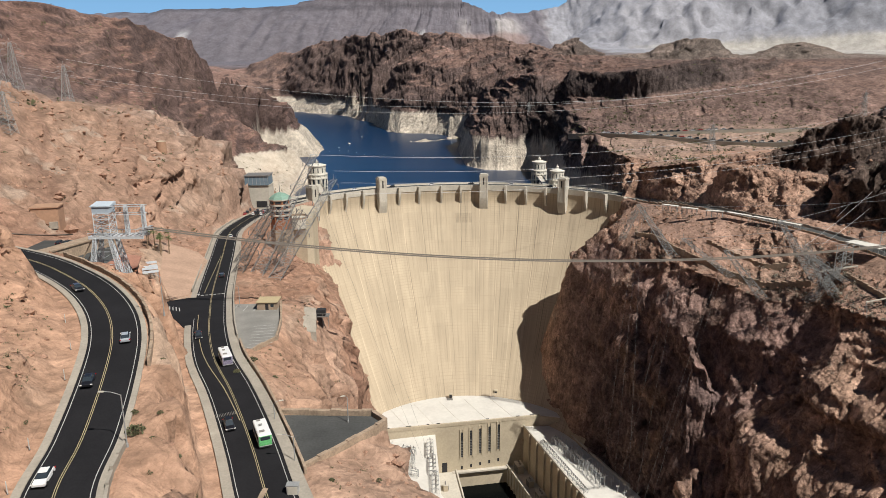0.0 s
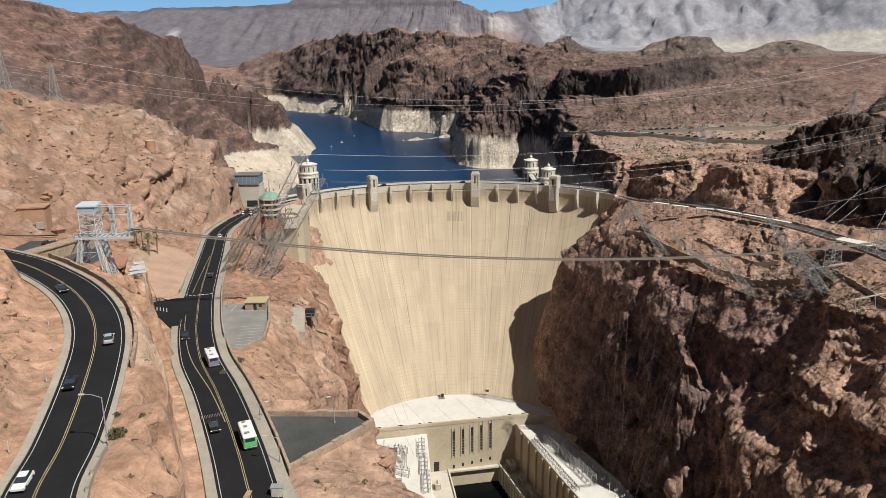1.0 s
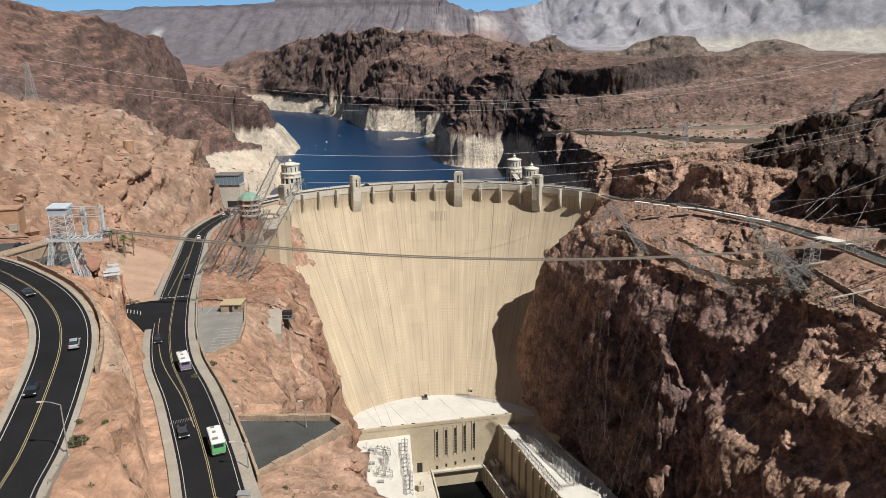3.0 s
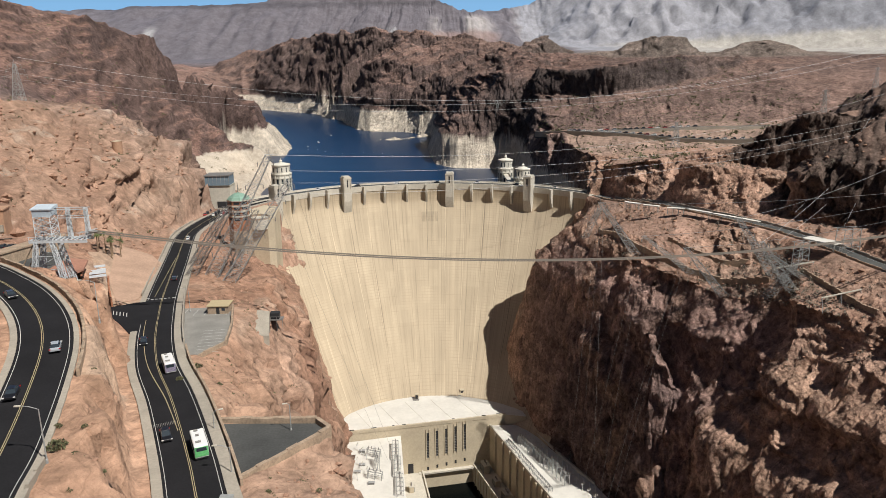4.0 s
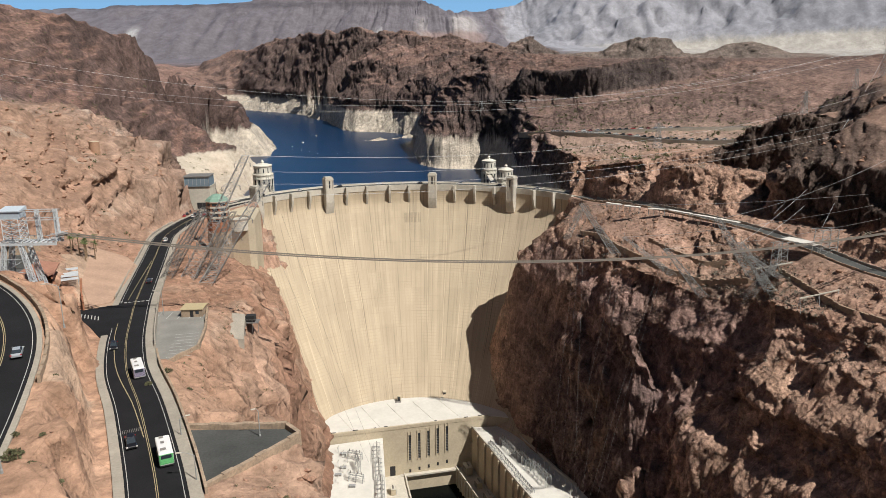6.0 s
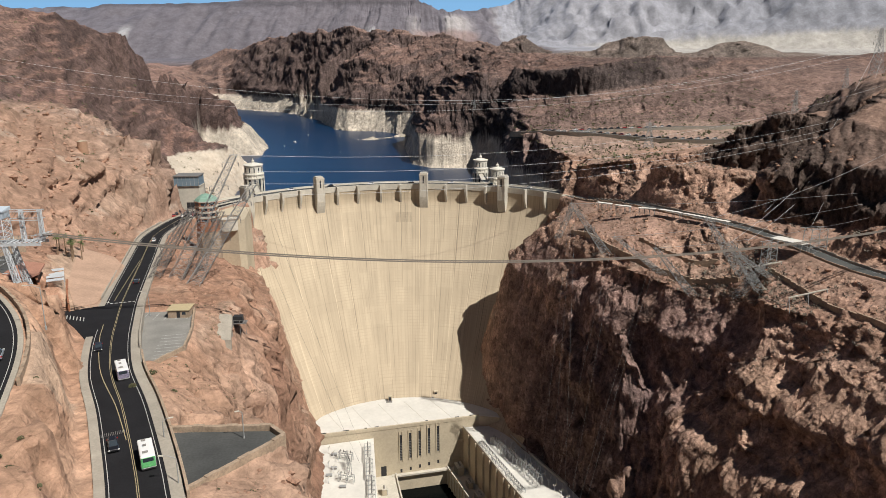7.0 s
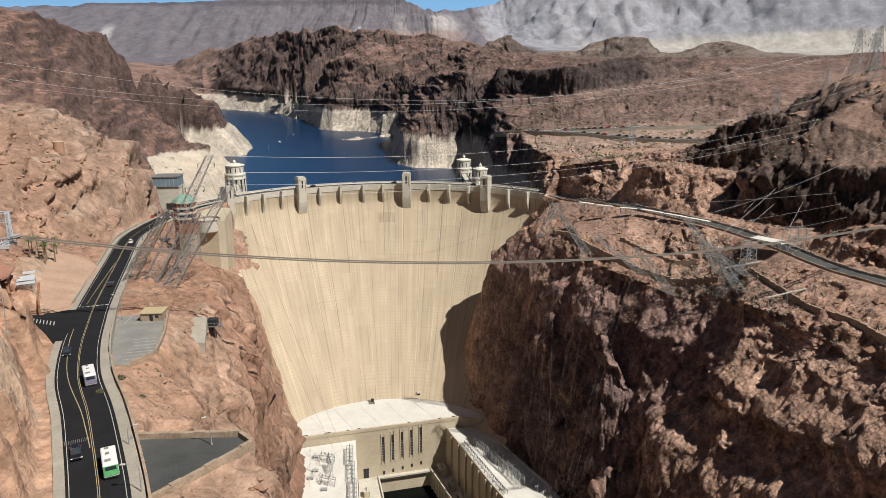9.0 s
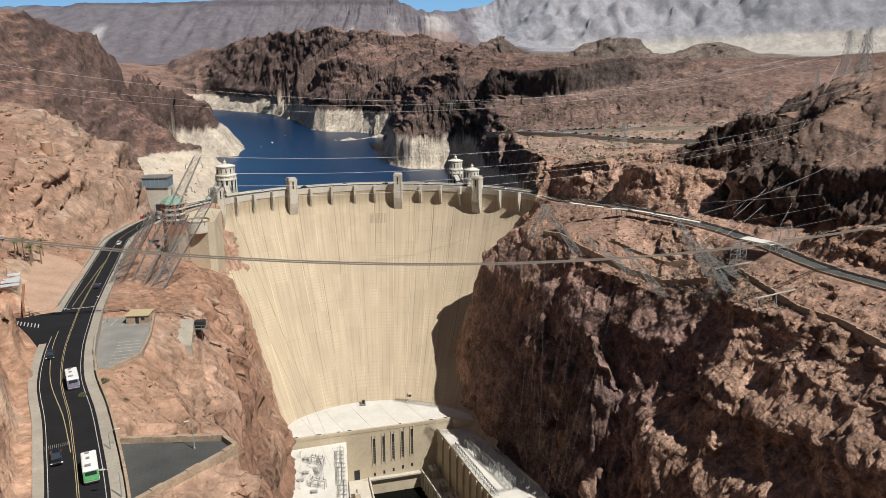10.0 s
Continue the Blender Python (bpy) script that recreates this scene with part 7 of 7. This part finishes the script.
# cables
def cable(a, b, sag, r, material, label, name="cable", n=28):
    a, b = Vector(a), Vector(b)
    bm = bmesh.new()
    pts = [a + (b - a) * i / n - Vector((0, 0, sag * 4 * (i / n) * (1 - i / n))) for i in range(n + 1)]
    rings = []
    for i, p in enumerate(pts):
        d = (pts[min(i + 1, n)] - pts[max(i - 1, 0)]).to_track_quat("Z", "Y")
        rings.append([bm.verts.new(p + d @ Vector((r * math.cos(t), r * math.sin(t), 0))) for t in (0.5, 2.07, 3.64, 5.21)])
    for lo, hi in zip(rings, rings[1:]):
        for i in range(4):
            bm.faces.new((lo[i], lo[(i + 1) % 4], hi[(i + 1) % 4], hi[i]))
    return tagged(part(name, bm, material), label, "cable", "overhead cables")


HOIST = "thick dull cableway rope spanning the canyon"
for k in range(2):
    cable((-89.5, 213 + k * 1.4, 43 + 0.2 * k), (215, 262 + k * 1.4, 29), 11.5, 0.28, CABLE, HOIST)
cable((-112, 211, 42), (-170, 235, 42), 2.0, 0.2, CABLE, HOIST)
THIN = "thin bright overhead power line"
for k, (a, b, sag) in enumerate((
    ((-43, 285, 50), (261, 380, 62), 9), ((-41, 286, 45), (262, 382, 58), 9), ((-45, 284, 41), (258, 384, 54), 9), ((-54, 290, 56), (300, 420, 76), 14),
    ((-246, 430, 92), (320, 470, 99), 30), ((-243, 432, 88), (322, 472, 95), 30), ((-228, 450, 96), (410, 640, 98), 34),
    ((190.5, 270, 40), (98, 352, 22), 2), ((192, 268, 36), (112.3, 325, 11), 2), ((194, 266, 31), (125.8, 308, 9.6), 2), ((240, 300, 62), (144.7, 300, 24.4), 5), ((300, 420, 76), (148.3, 284, 17.7), 8), ((306, 420, 72), (164, 300, 14), 8),
    ((325, 470, 96), (186, 330, 20), 10), ((330, 470, 92), (192, 300, 20), 8), ((316, 430, 78), (206, 330, 34), 5))):
    cable(a, b, sag, 0.05 if k < 7 else 0.07, WIRE, THIN, "power_line")
for tip, roof in (((98, 352, 22), (84, 338, -117)), ((99, 353, 19), (88, 330, -117)), ((100, 352, 17), (92, 318, -117)), ((112.3, 325, 11), (90, 326, -117)), ((113.5, 325, 8), (94, 312, -117)), ((125.8, 308, 9), (96, 306, -117)), ((127, 308, 6), (97, 300, -117))):
    cable(tip, roof, -3, 0.03, STEEL, "fine power line dropping to the plant roof", "power_line")
for tip, roof in (((-43, 285, 48), (-10, 360, -117)), ((-55, 290, 54), (-12, 350, -117))):
    cable(tip, roof, 3, 0.04, DARK_STEEL, "fine power line dropping to the plant roof", "power_line")

# far bank car park roads
for line, lab in (([(128, 712, 24), (150, 690, 25), (172, 660, 26), (215, 625, 25), (262, 588, 26), (300, 566, 27), (345, 556, 30)], "grey asphalt road past the far car park"), ([(172, 668, 27), (200, 662, 28), (260, 648, 29), (320, 640, 31), (400, 648, 35)], "far switchback road cut into the hill")):
    ln = smooth_line(line, 6)
    lz = [max(ground_at(x, y) for y in (py - 5, py, py + 5) for x in (px - 4, px, px + 4)) for px, py, pz in ln]
    lz = np.convolve(np.pad(lz, 4, mode="edge"), np.ones(9) / 9, "valid") + 1.2
    ln[:, 2] = lz
    r = tagged(part("road_far", ribbon(bmesh.new(), [tuple(v) for v in side_line(ln, -5.5)], [tuple(v) for v in side_line(ln, 5.5)], 6), OLD_ASPHALT), lab, "road", kind="structure")
    part("kerb", ribbon(bmesh.new(), [(x, y, z + 0.5) for x, y, z in side_line(ln, 5.5)], [(x, y, z + 0.5) for x, y, z in side_line(ln, 6.1)], 5), SIDEWALK, r)
    FARLINE = ln if lab.startswith("grey") else FARLINE
    FAR2 = ln
e = thing("site_trailer", on_ground(380, 640, 0.8), "long white site trailer beside the far road", "trailer")
part("body", boxed(-9, -1.6, 0.6, 9, 1.6, 3.8, 0.1), ROOF_WHITE, e)
part("undercarriage", boxed(-8.5, -1.3, 0, 8.5, 1.3, 0.6), DARK, e)


# ---- vehicles ----
def paint(name, c):
    return mat(name, c, 0.3, 0.0, coat=0.6)


WHITE_P, BLACK_P, SILVER_P, RED_P, BLUE_P = paint("white_paint", (0.75, 0.75, 0.75)), paint("black_paint", (0.012, 0.012, 0.015)), paint("silver_paint", (0.35, 0.38, 0.42)), paint("red_paint", (0.35, 0.03, 0.03)), paint("blue_paint", (0.05, 0.09, 0.2))
TYRE = mat("tyre_rubber", (0.015, 0.015, 0.015), 0.9)
LAMP = mat("lamp_lens", (0.7, 0.7, 0.68), 0.2)
TAIL = mat("tail_lens", (0.4, 0.02, 0.02), 0.25)


def hull(profile, w0, w1):
    """A body from a side profile of (y, z); the upper points are narrower."""
    bm = bmesh.new()
    zs = [z for _, z in profile]
    lo, hi = min(zs), max(zs)
    sides = []
    for s in (-1, 1):
        sides.append([bm.verts.new((s * (w0 + (w1 - w0) * (z - lo) / (hi - lo)) / 2, y, z)) for y, z in profile])
    n = len(profile)
    for i in range(n):
        j = (i + 1) % n
        bm.faces.new((sides[0][i], sides[0][j], sides[1][j], sides[1][i]))
    bm.faces.new(sides[0][::-1])
    bm.faces.new(sides[1])
    bmesh.ops.recalc_face_normals(bm, faces=bm.faces[:])
    bmesh.ops.bevel(bm, geom=bm.edges[:], offset=0.06, segments=1, affect="EDGES")
    return bm


def car(place, turn, material, label, tall=0.0, group=""):
    e = thing("car", place, label, "car", group, turn)
    part("body", hull(((-2.2, 0.3), (2.2, 0.3), (2.25, 0.75), (1.2, 0.92), (-2.1, 1.0 + tall * 0.3), (-2.25, 0.7)), 1.85, 1.72), material, e)
    part("cabin", hull(((1.1, 0.9), (0.3, 1.42 + tall), (-1.3 - tall, 1.45 + tall), (-2.0, 1.0)), 1.68, 1.3), GLASS_DARK, e, "dark glazed cabin")
    part("roof", boxed(-0.62, -1.25 - tall, 1.42 + tall, 0.62, 0.25, 1.5 + tall, 0.03), material, e)
    for x in (-0.85, 0.85):
        for y in (-1.4, 1.4):
            bm = lathe(bmesh.new(), ((0.2, -0.11), (0.33, -0.1), (0.33, 0.1), (0.2, 0.11)), 12)
            bmesh.ops.transform(bm, matrix=pose(x, y, 0.33, 0, 90, 0), verts=bm.verts)
            part("wheel", bm, TYRE, e)
        part("headlight", boxed(x - 0.2, 2.15, 0.62, x + 0.15, 2.27, 0.78), LAMP, e)
        part("tail_light", boxed(x - 0.15, -2.27, 0.7, x + 0.15, -2.18, 0.9), TAIL, e)
    return e


def heading_on(key, y, off):
    """A place on a road at that y, off metres to its right, and the road's turn."""
    q = side_line(ROADS[key], off)
    k = int(np.argmin(np.abs(q[:, 1] - y)))
    d = q[min(k + 1, len(q) - 1)] - q[k - 1]
    return tuple(q[k] + np.array((0, 0, 0.02))), math.degrees(math.atan2(-d[0], d[1]))


for key, y, off, back, m, lab, tall in (
    ("upper", 91.0, -2.4, 180, WHITE_P, "white sedan driving on the black road", 0.0),
    ("upper", 117.5, -2.4, 180, BLACK_P, "black sedan driving on the black road", 0.0),
    ("upper", 163.5, -2.4, 180, BLACK_P, "dark blue-black sedan on the curve", 0.0),
    ("upper", 136.5, 2.4, 0, SILVER_P, "silver hatchback driving up the road", 0.1),
    ("lower", 187.5, -2.6, 180, BLACK_P, "black car coming up the sloping road", 0.15),
    ("lower", 129.5, -2.6, 180, BLACK_P, "black pickup-sized car on the road", 0.25),
    ("lower", 262.0, 2.4, 0, BLACK_P, "black car going down to the dam", 0.0),
    ("lower", 352.0, 2.0, 0, WHITE_P, "white car far down the road", 0.1)):
    p, turn = heading_on(key, y, off)
    car(p, turn + back, m, lab, tall)
car((-96, 221.5, 15.9), 100, BLACK_P, "black sedan waiting in the side road", 0.0)


def bus(place, turn, rear, label):
    e = thing("shuttle_bus", place, label, "bus", "shuttle buses", turn)
    part("body", boxed(-1.25, -3.4, 0.5, 1.25, 3.4, 3.0, 0.15), WHITE_P, e)
    part("underbody", boxed(-1.15, -3.3, 0.3, 1.15, 3.3, 0.5), DARK, e)
    part("rear_panel", boxed(-1.2, -3.46, 0.8, 1.2, -3.4, 2.7), rear, e, "coloured advertising rear panel")
    part("rear_window", boxed(-0.9, -3.5, 1.9, 0.9, -3.46, 2.6), GLASS_DARK, e)
    part("windscreen", boxed(-1.1, 3.38, 1.4, 1.1, 3.46, 2.8), GLASS_DARK, e)
    for s in (-1, 1):
        for i in range(4):
            part("window", boxed(s * 1.26 - 0.02, -3.1 + i * 1.6, 1.6, s * 1.26 + 0.02, -1.8 + i * 1.6, 2.5), GLASS_DARK, e)
        for y in (-2.1, 2.2):
            bm = lathe(bmesh.new(), ((0.3, -0.16), (0.48, -0.14), (0.48, 0.14), (0.3, 0.16)), 14)
            bmesh.ops.transform(bm, matrix=pose(s * 1.15, y, 0.48, 0, 90, 0), verts=bm.verts)
            part("wheel", bm, TYRE, e)
    for y, w in ((-2.0, 0.8), (0.6, 0.5), (2.6, 0.6)):
        part("roof_hatch", boxed(-w, y - 0.3, 3.1, w * 0.2, y + 0.3, 3.22), PARKING, e)


p, turn = heading_on("lower", 166.0, 2.6)
bus(p, turn, mat("printed_panel", (0.22, 0.20, 0.28), 0.5, grain=0.5, scale=4), "white shuttle bus with a printed rear panel on the road")
p, turn = heading_on("lower", 125.0, 2.6)
bus(p, turn, mat("green_panel", (0.12, 0.42, 0.16), 0.5, grain=0.3, scale=3), "white and green shuttle bus on the road")

# parked cars, one built and copied
PARKED = [car((0, 0, -400), 0, m, lab, 0.15, "parked cars") for m, lab in ((WHITE_P, "white car parked in a row"), (SILVER_P, "silver car parked in a row"), (BLACK_P, "black car parked in a row"), (RED_P, "dark red car parked in a row"))]
rng = random.Random(8)
spots = []
for k in range(0, 26):
    q = FARLINE[int(len(FARLINE) * (0.15 + 0.6 * k / 26))]
    spots.append((q[0] + 0.5, q[1] + 3.2, q[2] + 0.05, 60))
for k in range(14):
    q = FAR2[int(len(FAR2) * (0.05 + 0.35 * k / 14))]
    spots.append((q[0], q[1] + 2.5, q[2] + 0.05, 80))
for k in range(6):
    spots.append((-141 + k * 3.1, 256 - k * 0.6, 28.05, 10))
for k in range(5):
    spots.append((-128 + k * 4.2, 225 - k * 2.5, 28.05, 70))
for k in range(9):
    q = ring_line(148.6, 0.05)[14 + k * 8]
    spots.append((q[0], q[1], 0.05, -radians(90) + 90 - np.degrees(arc[14 + k * 8])))
for k in range(9):
    spots.append((-124 + (k % 3) * 5, 440 + (k // 3) * 6, ground_at(-124 + (k % 3) * 5, 440 + (k // 3) * 6) + 0.1, 20))
for i, (x, y, z, turn) in enumerate(spots):
    copy_thing(PARKED[rng.choice((0, 0, 1, 2, 2, 3))], pose(x, y, z, 0, 0, turn))
for ob in PARKED:
    for o in (*ob.children_recursive, ob):
        bpy.data.objects.remove(o)

# boats and islets on the lake
for x, y, s in ((-171, 1328, 0.8), (-162, 1455, 0.5), (-181, 1264, 0.4)):
    e = thing("motor_boat", (x, y, -49), "small white motor boat out on the lake", "boat", "boats", 30)
    part("hull", hull(((-4 * s, 0.0), (3 * s, 0.0), (5 * s, 1.4 * s), (-4 * s, 1.2 * s)), 2.2 * s, 3.2 * s), WHITE_P, e)
    part("cabin", boxed(-1 * s, -1.5 * s, 1.2 * s, 1 * s, 1.5 * s, 2.6 * s), ROOF_WHITE, e)
for k in range(16):
    e = thing("buoy", (-190 + k * 16, 1210 - k * 8 + 20 * math.sin(k), -49), "small white barrier buoy on the lake", "buoy", "buoys")
    part("float", lathe(bmesh.new(), ((0.3, -0.4), (0.5, 0.1), (0.4, 0.5), (0.1, 0.7)), 8), WHITE_P, e)

# ---- plants ----
LEAF = mat("dry_scrub_leaves", (0.10, 0.10, 0.05), 0.9, grain=0.4, scale=3)
GREY_SCRUB = mat("grey_dry_scrub", (0.17, 0.15, 0.12), 0.95, grain=0.4, scale=3)
PALM = mat("palm_fronds", (0.09, 0.12, 0.04), 0.8, grain=0.3, scale=3)
BARK = mat("palm_bark", (0.20, 0.14, 0.09), 0.95, grain=0.3, scale=4)


def shrub(place, size, material, label):
    e = thing("shrub", place, label, "shrub", "desert shrubs")
    r = random.Random(int(place[0] * 7 + place[1] * 13))
    bm = bmesh.new()
    for i in range(9):
        a = r.uniform(0, 6.28)
        beam(bm, (0, 0, -0.1), (math.cos(a) * size * 0.5, math.sin(a) * size * 0.5, size * r.uniform(0.3, 0.6)), 0.02, 3)
    part("stems", bm, BARK, e)
    bm = bmesh.new()
    for i in range(170):
        a, d = r.uniform(0, 6.28), size * 0.75 * r.random() ** 0.5
        c = Vector((math.cos(a) * d, math.sin(a) * d, size * r.uniform(0.1, 0.75) * (1.1 - d / size)))
        u, v = Vector((r.gauss(0, 1), r.gauss(0, 1), r.gauss(0, 1))).normalized() * 0.16 * size, Vector((r.gauss(0, 1), r.gauss(0, 1), r.gauss(0, 1))).normalized() * 0.1 * size
        bm.faces.new([bm.verts.new(c + w) for w in (u, v, -u, -v)])
    part("foliage", bm, material, e)


for x, y, s in ((-49.5, 103.8, 2.0), (-46.4, 102.5, 1.1), (-43.0, 102.0, 1.5), (-39.0, 97.5, 1.2), (-48.0, 167, 1.6), (-68, 105, 1.0), (-72, 98, 1.2), (-66, 83, 0.9), (-54, 128, 0.8), (-50, 160, 1.2), (-44.5, 96, 0.8), (-20, 112, 0.8), (-12, 116, 0.7), (-46, 185, 1.3), (-41, 160, 1.1), (-47, 108, 0.7), (-36, 90, 1.0), (-52, 109.5, 0.9)):
    shrub(on_ground(x, y, 0.1), s, LEAF, "sparse olive-brown desert shrub on red rock")


def palm(place, h):
    e = thing("palm_tree", place, "slim fan palm with a ragged green crown", "palm tree", "palms on the plaza")
    part("trunk", lathe(bmesh.new(), ((0.35, -0.5), (0.25, 0.5), (0.2, h * 0.6), (0.17, h)), 8), BARK, e)
    r = random.Random(int(place[0] * 31))
    bm = bmesh.new()
    for i in range(26):
        a, up = r.uniform(0, 6.28), r.uniform(-0.7, 0.9)
        d = Vector((math.cos(a), math.sin(a), up)).normalized() * r.uniform(1.4, 2.1)
        s = Vector((-math.sin(a), math.cos(a), 0)) * 0.32
        p0, p1, p2 = Vector((0, 0, h)), Vector((0, 0, h)) + d * 0.6, Vector((0, 0, h)) + d - Vector((0, 0, 0.4))
        for q in (-1, 0, 1):
            bm.faces.new([bm.verts.new(w) for w in (p0, p1 + s * (q + 0.3), p2 + s * q * 1.8, p1 + s * (q - 0.3))])
    part("crown", bm, PALM, e)


for x, y, h in ((-118.5, 279, 7.5), (-116.5, 281, 8.5), (-115, 283, 7), (-113.8, 279.5, 8), (-116, 286, 7.5), (-120, 284, 6.5), (-112.5, 285, 7), (-117, 297, 7)):
    palm(on_ground(x, y), h)
# shade screens on the plaza
for i in range(5):
    e = thing("shade_screen", on_ground(-106.5 + i * 1.5, 250 - i * 3.4, 0.2), "pale blue-grey slatted shade screen roof", "canopy", "plaza shade screens", 25)
    for k in range(5):
        part("slat", boxed(-2.6, -1.4 + k * 0.6, 2.6, 2.6, -1.05 + k * 0.6, 2.72), GREY, e)
    for x in (-2.4, 2.4):
        part("post", beam(bmesh.new(), (x, 0, -0.6), (x, 0, 2.6), 0.08), STEEL, e)


# loose scrub and broken rock, past counting
def scatter(name, count, region, seed, size, material, label, category, tris):
    r = np.random.RandomState(seed)
    vs, fs = [], []
    n = 0
    while n < count:
        x, y = r.uniform(region[0], region[1]), r.uniform(region[2], region[3])
        i, j = int(np.searchsorted(GX, x)), int(np.searchsorted(GY, y))
        if i >= len(GX) - 1 or calm[j, i] < 0.4 or slope[j, i] > 1.3 or PZ[j, i] < -40:
            continue
        c = np.array((PX[j, i], PY[j, i], PZ[j, i]))
        s = size * r.lognormal(0, 0.45)
        n += 1
        if tris == "rock":
            k = len(vs)
            ring = [c + s * np.array((math.cos(t) * r.uniform(0.6, 1.1), math.sin(t) * r.uniform(0.6, 1.1), r.uniform(-0.2, 0.3))) for t in (0, 1.26, 2.5, 3.8, 5.0)]
            vs += ring + [c + s * np.array((r.uniform(-0.3, 0.3), r.uniform(-0.3, 0.3), r.uniform(0.5, 0.9))), c - np.array((0, 0, s))]
            for q in range(5):
                fs += [(k + q, k + (q + 1) % 5, k + 5), (k + (q + 1) % 5, k + q, k + 6)]
        else:
            for q in range(14):
                k = len(vs)
                o = c + s * np.array((r.normal(0, 0.45), r.normal(0, 0.45), abs(r.normal(0.25, 0.25))))
                vs += [o + s * 0.35 * r.normal(0, 0.7, 3) for _ in range(3)]
                fs.append((k, k + 1, k + 2))
    me = bpy.data.meshes.new(name)
    me.from_pydata([tuple(v) for v in vs], [], fs)
    me.materials.append(material)
    tagged(new(name, me), label, category, kind="stuff")


ROCK = mat("loose_rock", (0.30, 0.18, 0.125), 0.95, grain=0.3, scale=2)
scatter("scrub", 1500, (105, 215, 220, 440), 3, 0.55, GREY_SCRUB, "grey-brown dry scrub scattered over the bench", "scrub", "leaf")
scatter("scrub", 500, (130, 175, 255, 320), 4, 0.8, GREY_SCRUB, "tangled dry brush along the rock edge", "scrub", "leaf")
scatter("scrub", 1600, (100, 420, 450, 900), 5, 1.3, LEAF, "dark desert scrub dotting the far hills", "scrub", "leaf")
scatter("scrub", 1000, (-420, -120, 280, 900), 6, 1.1, LEAF, "dark desert scrub on the hillside", "scrub", "leaf")
scatter("scrub", 500, (-95, -15, 90, 240), 7, 0.35, LEAF, "small dry tufts on the red rock", "scrub", "leaf")
scatter("rubble", 900, (-100, -5, 85, 330), 8, 0.5, ROCK, "loose broken red rock on the slopes", "rubble", "rock")
scatter("rubble", 1200, (100, 225, 215, 450), 9, 0.7, ROCK, "loose broken rock on the bench and rim", "rubble", "rock")
scatter("rubble", 900, (-230, -110, 230, 520), 10, 1.0, ROCK, "fallen boulders on the red hillside", "rubble", "rock")
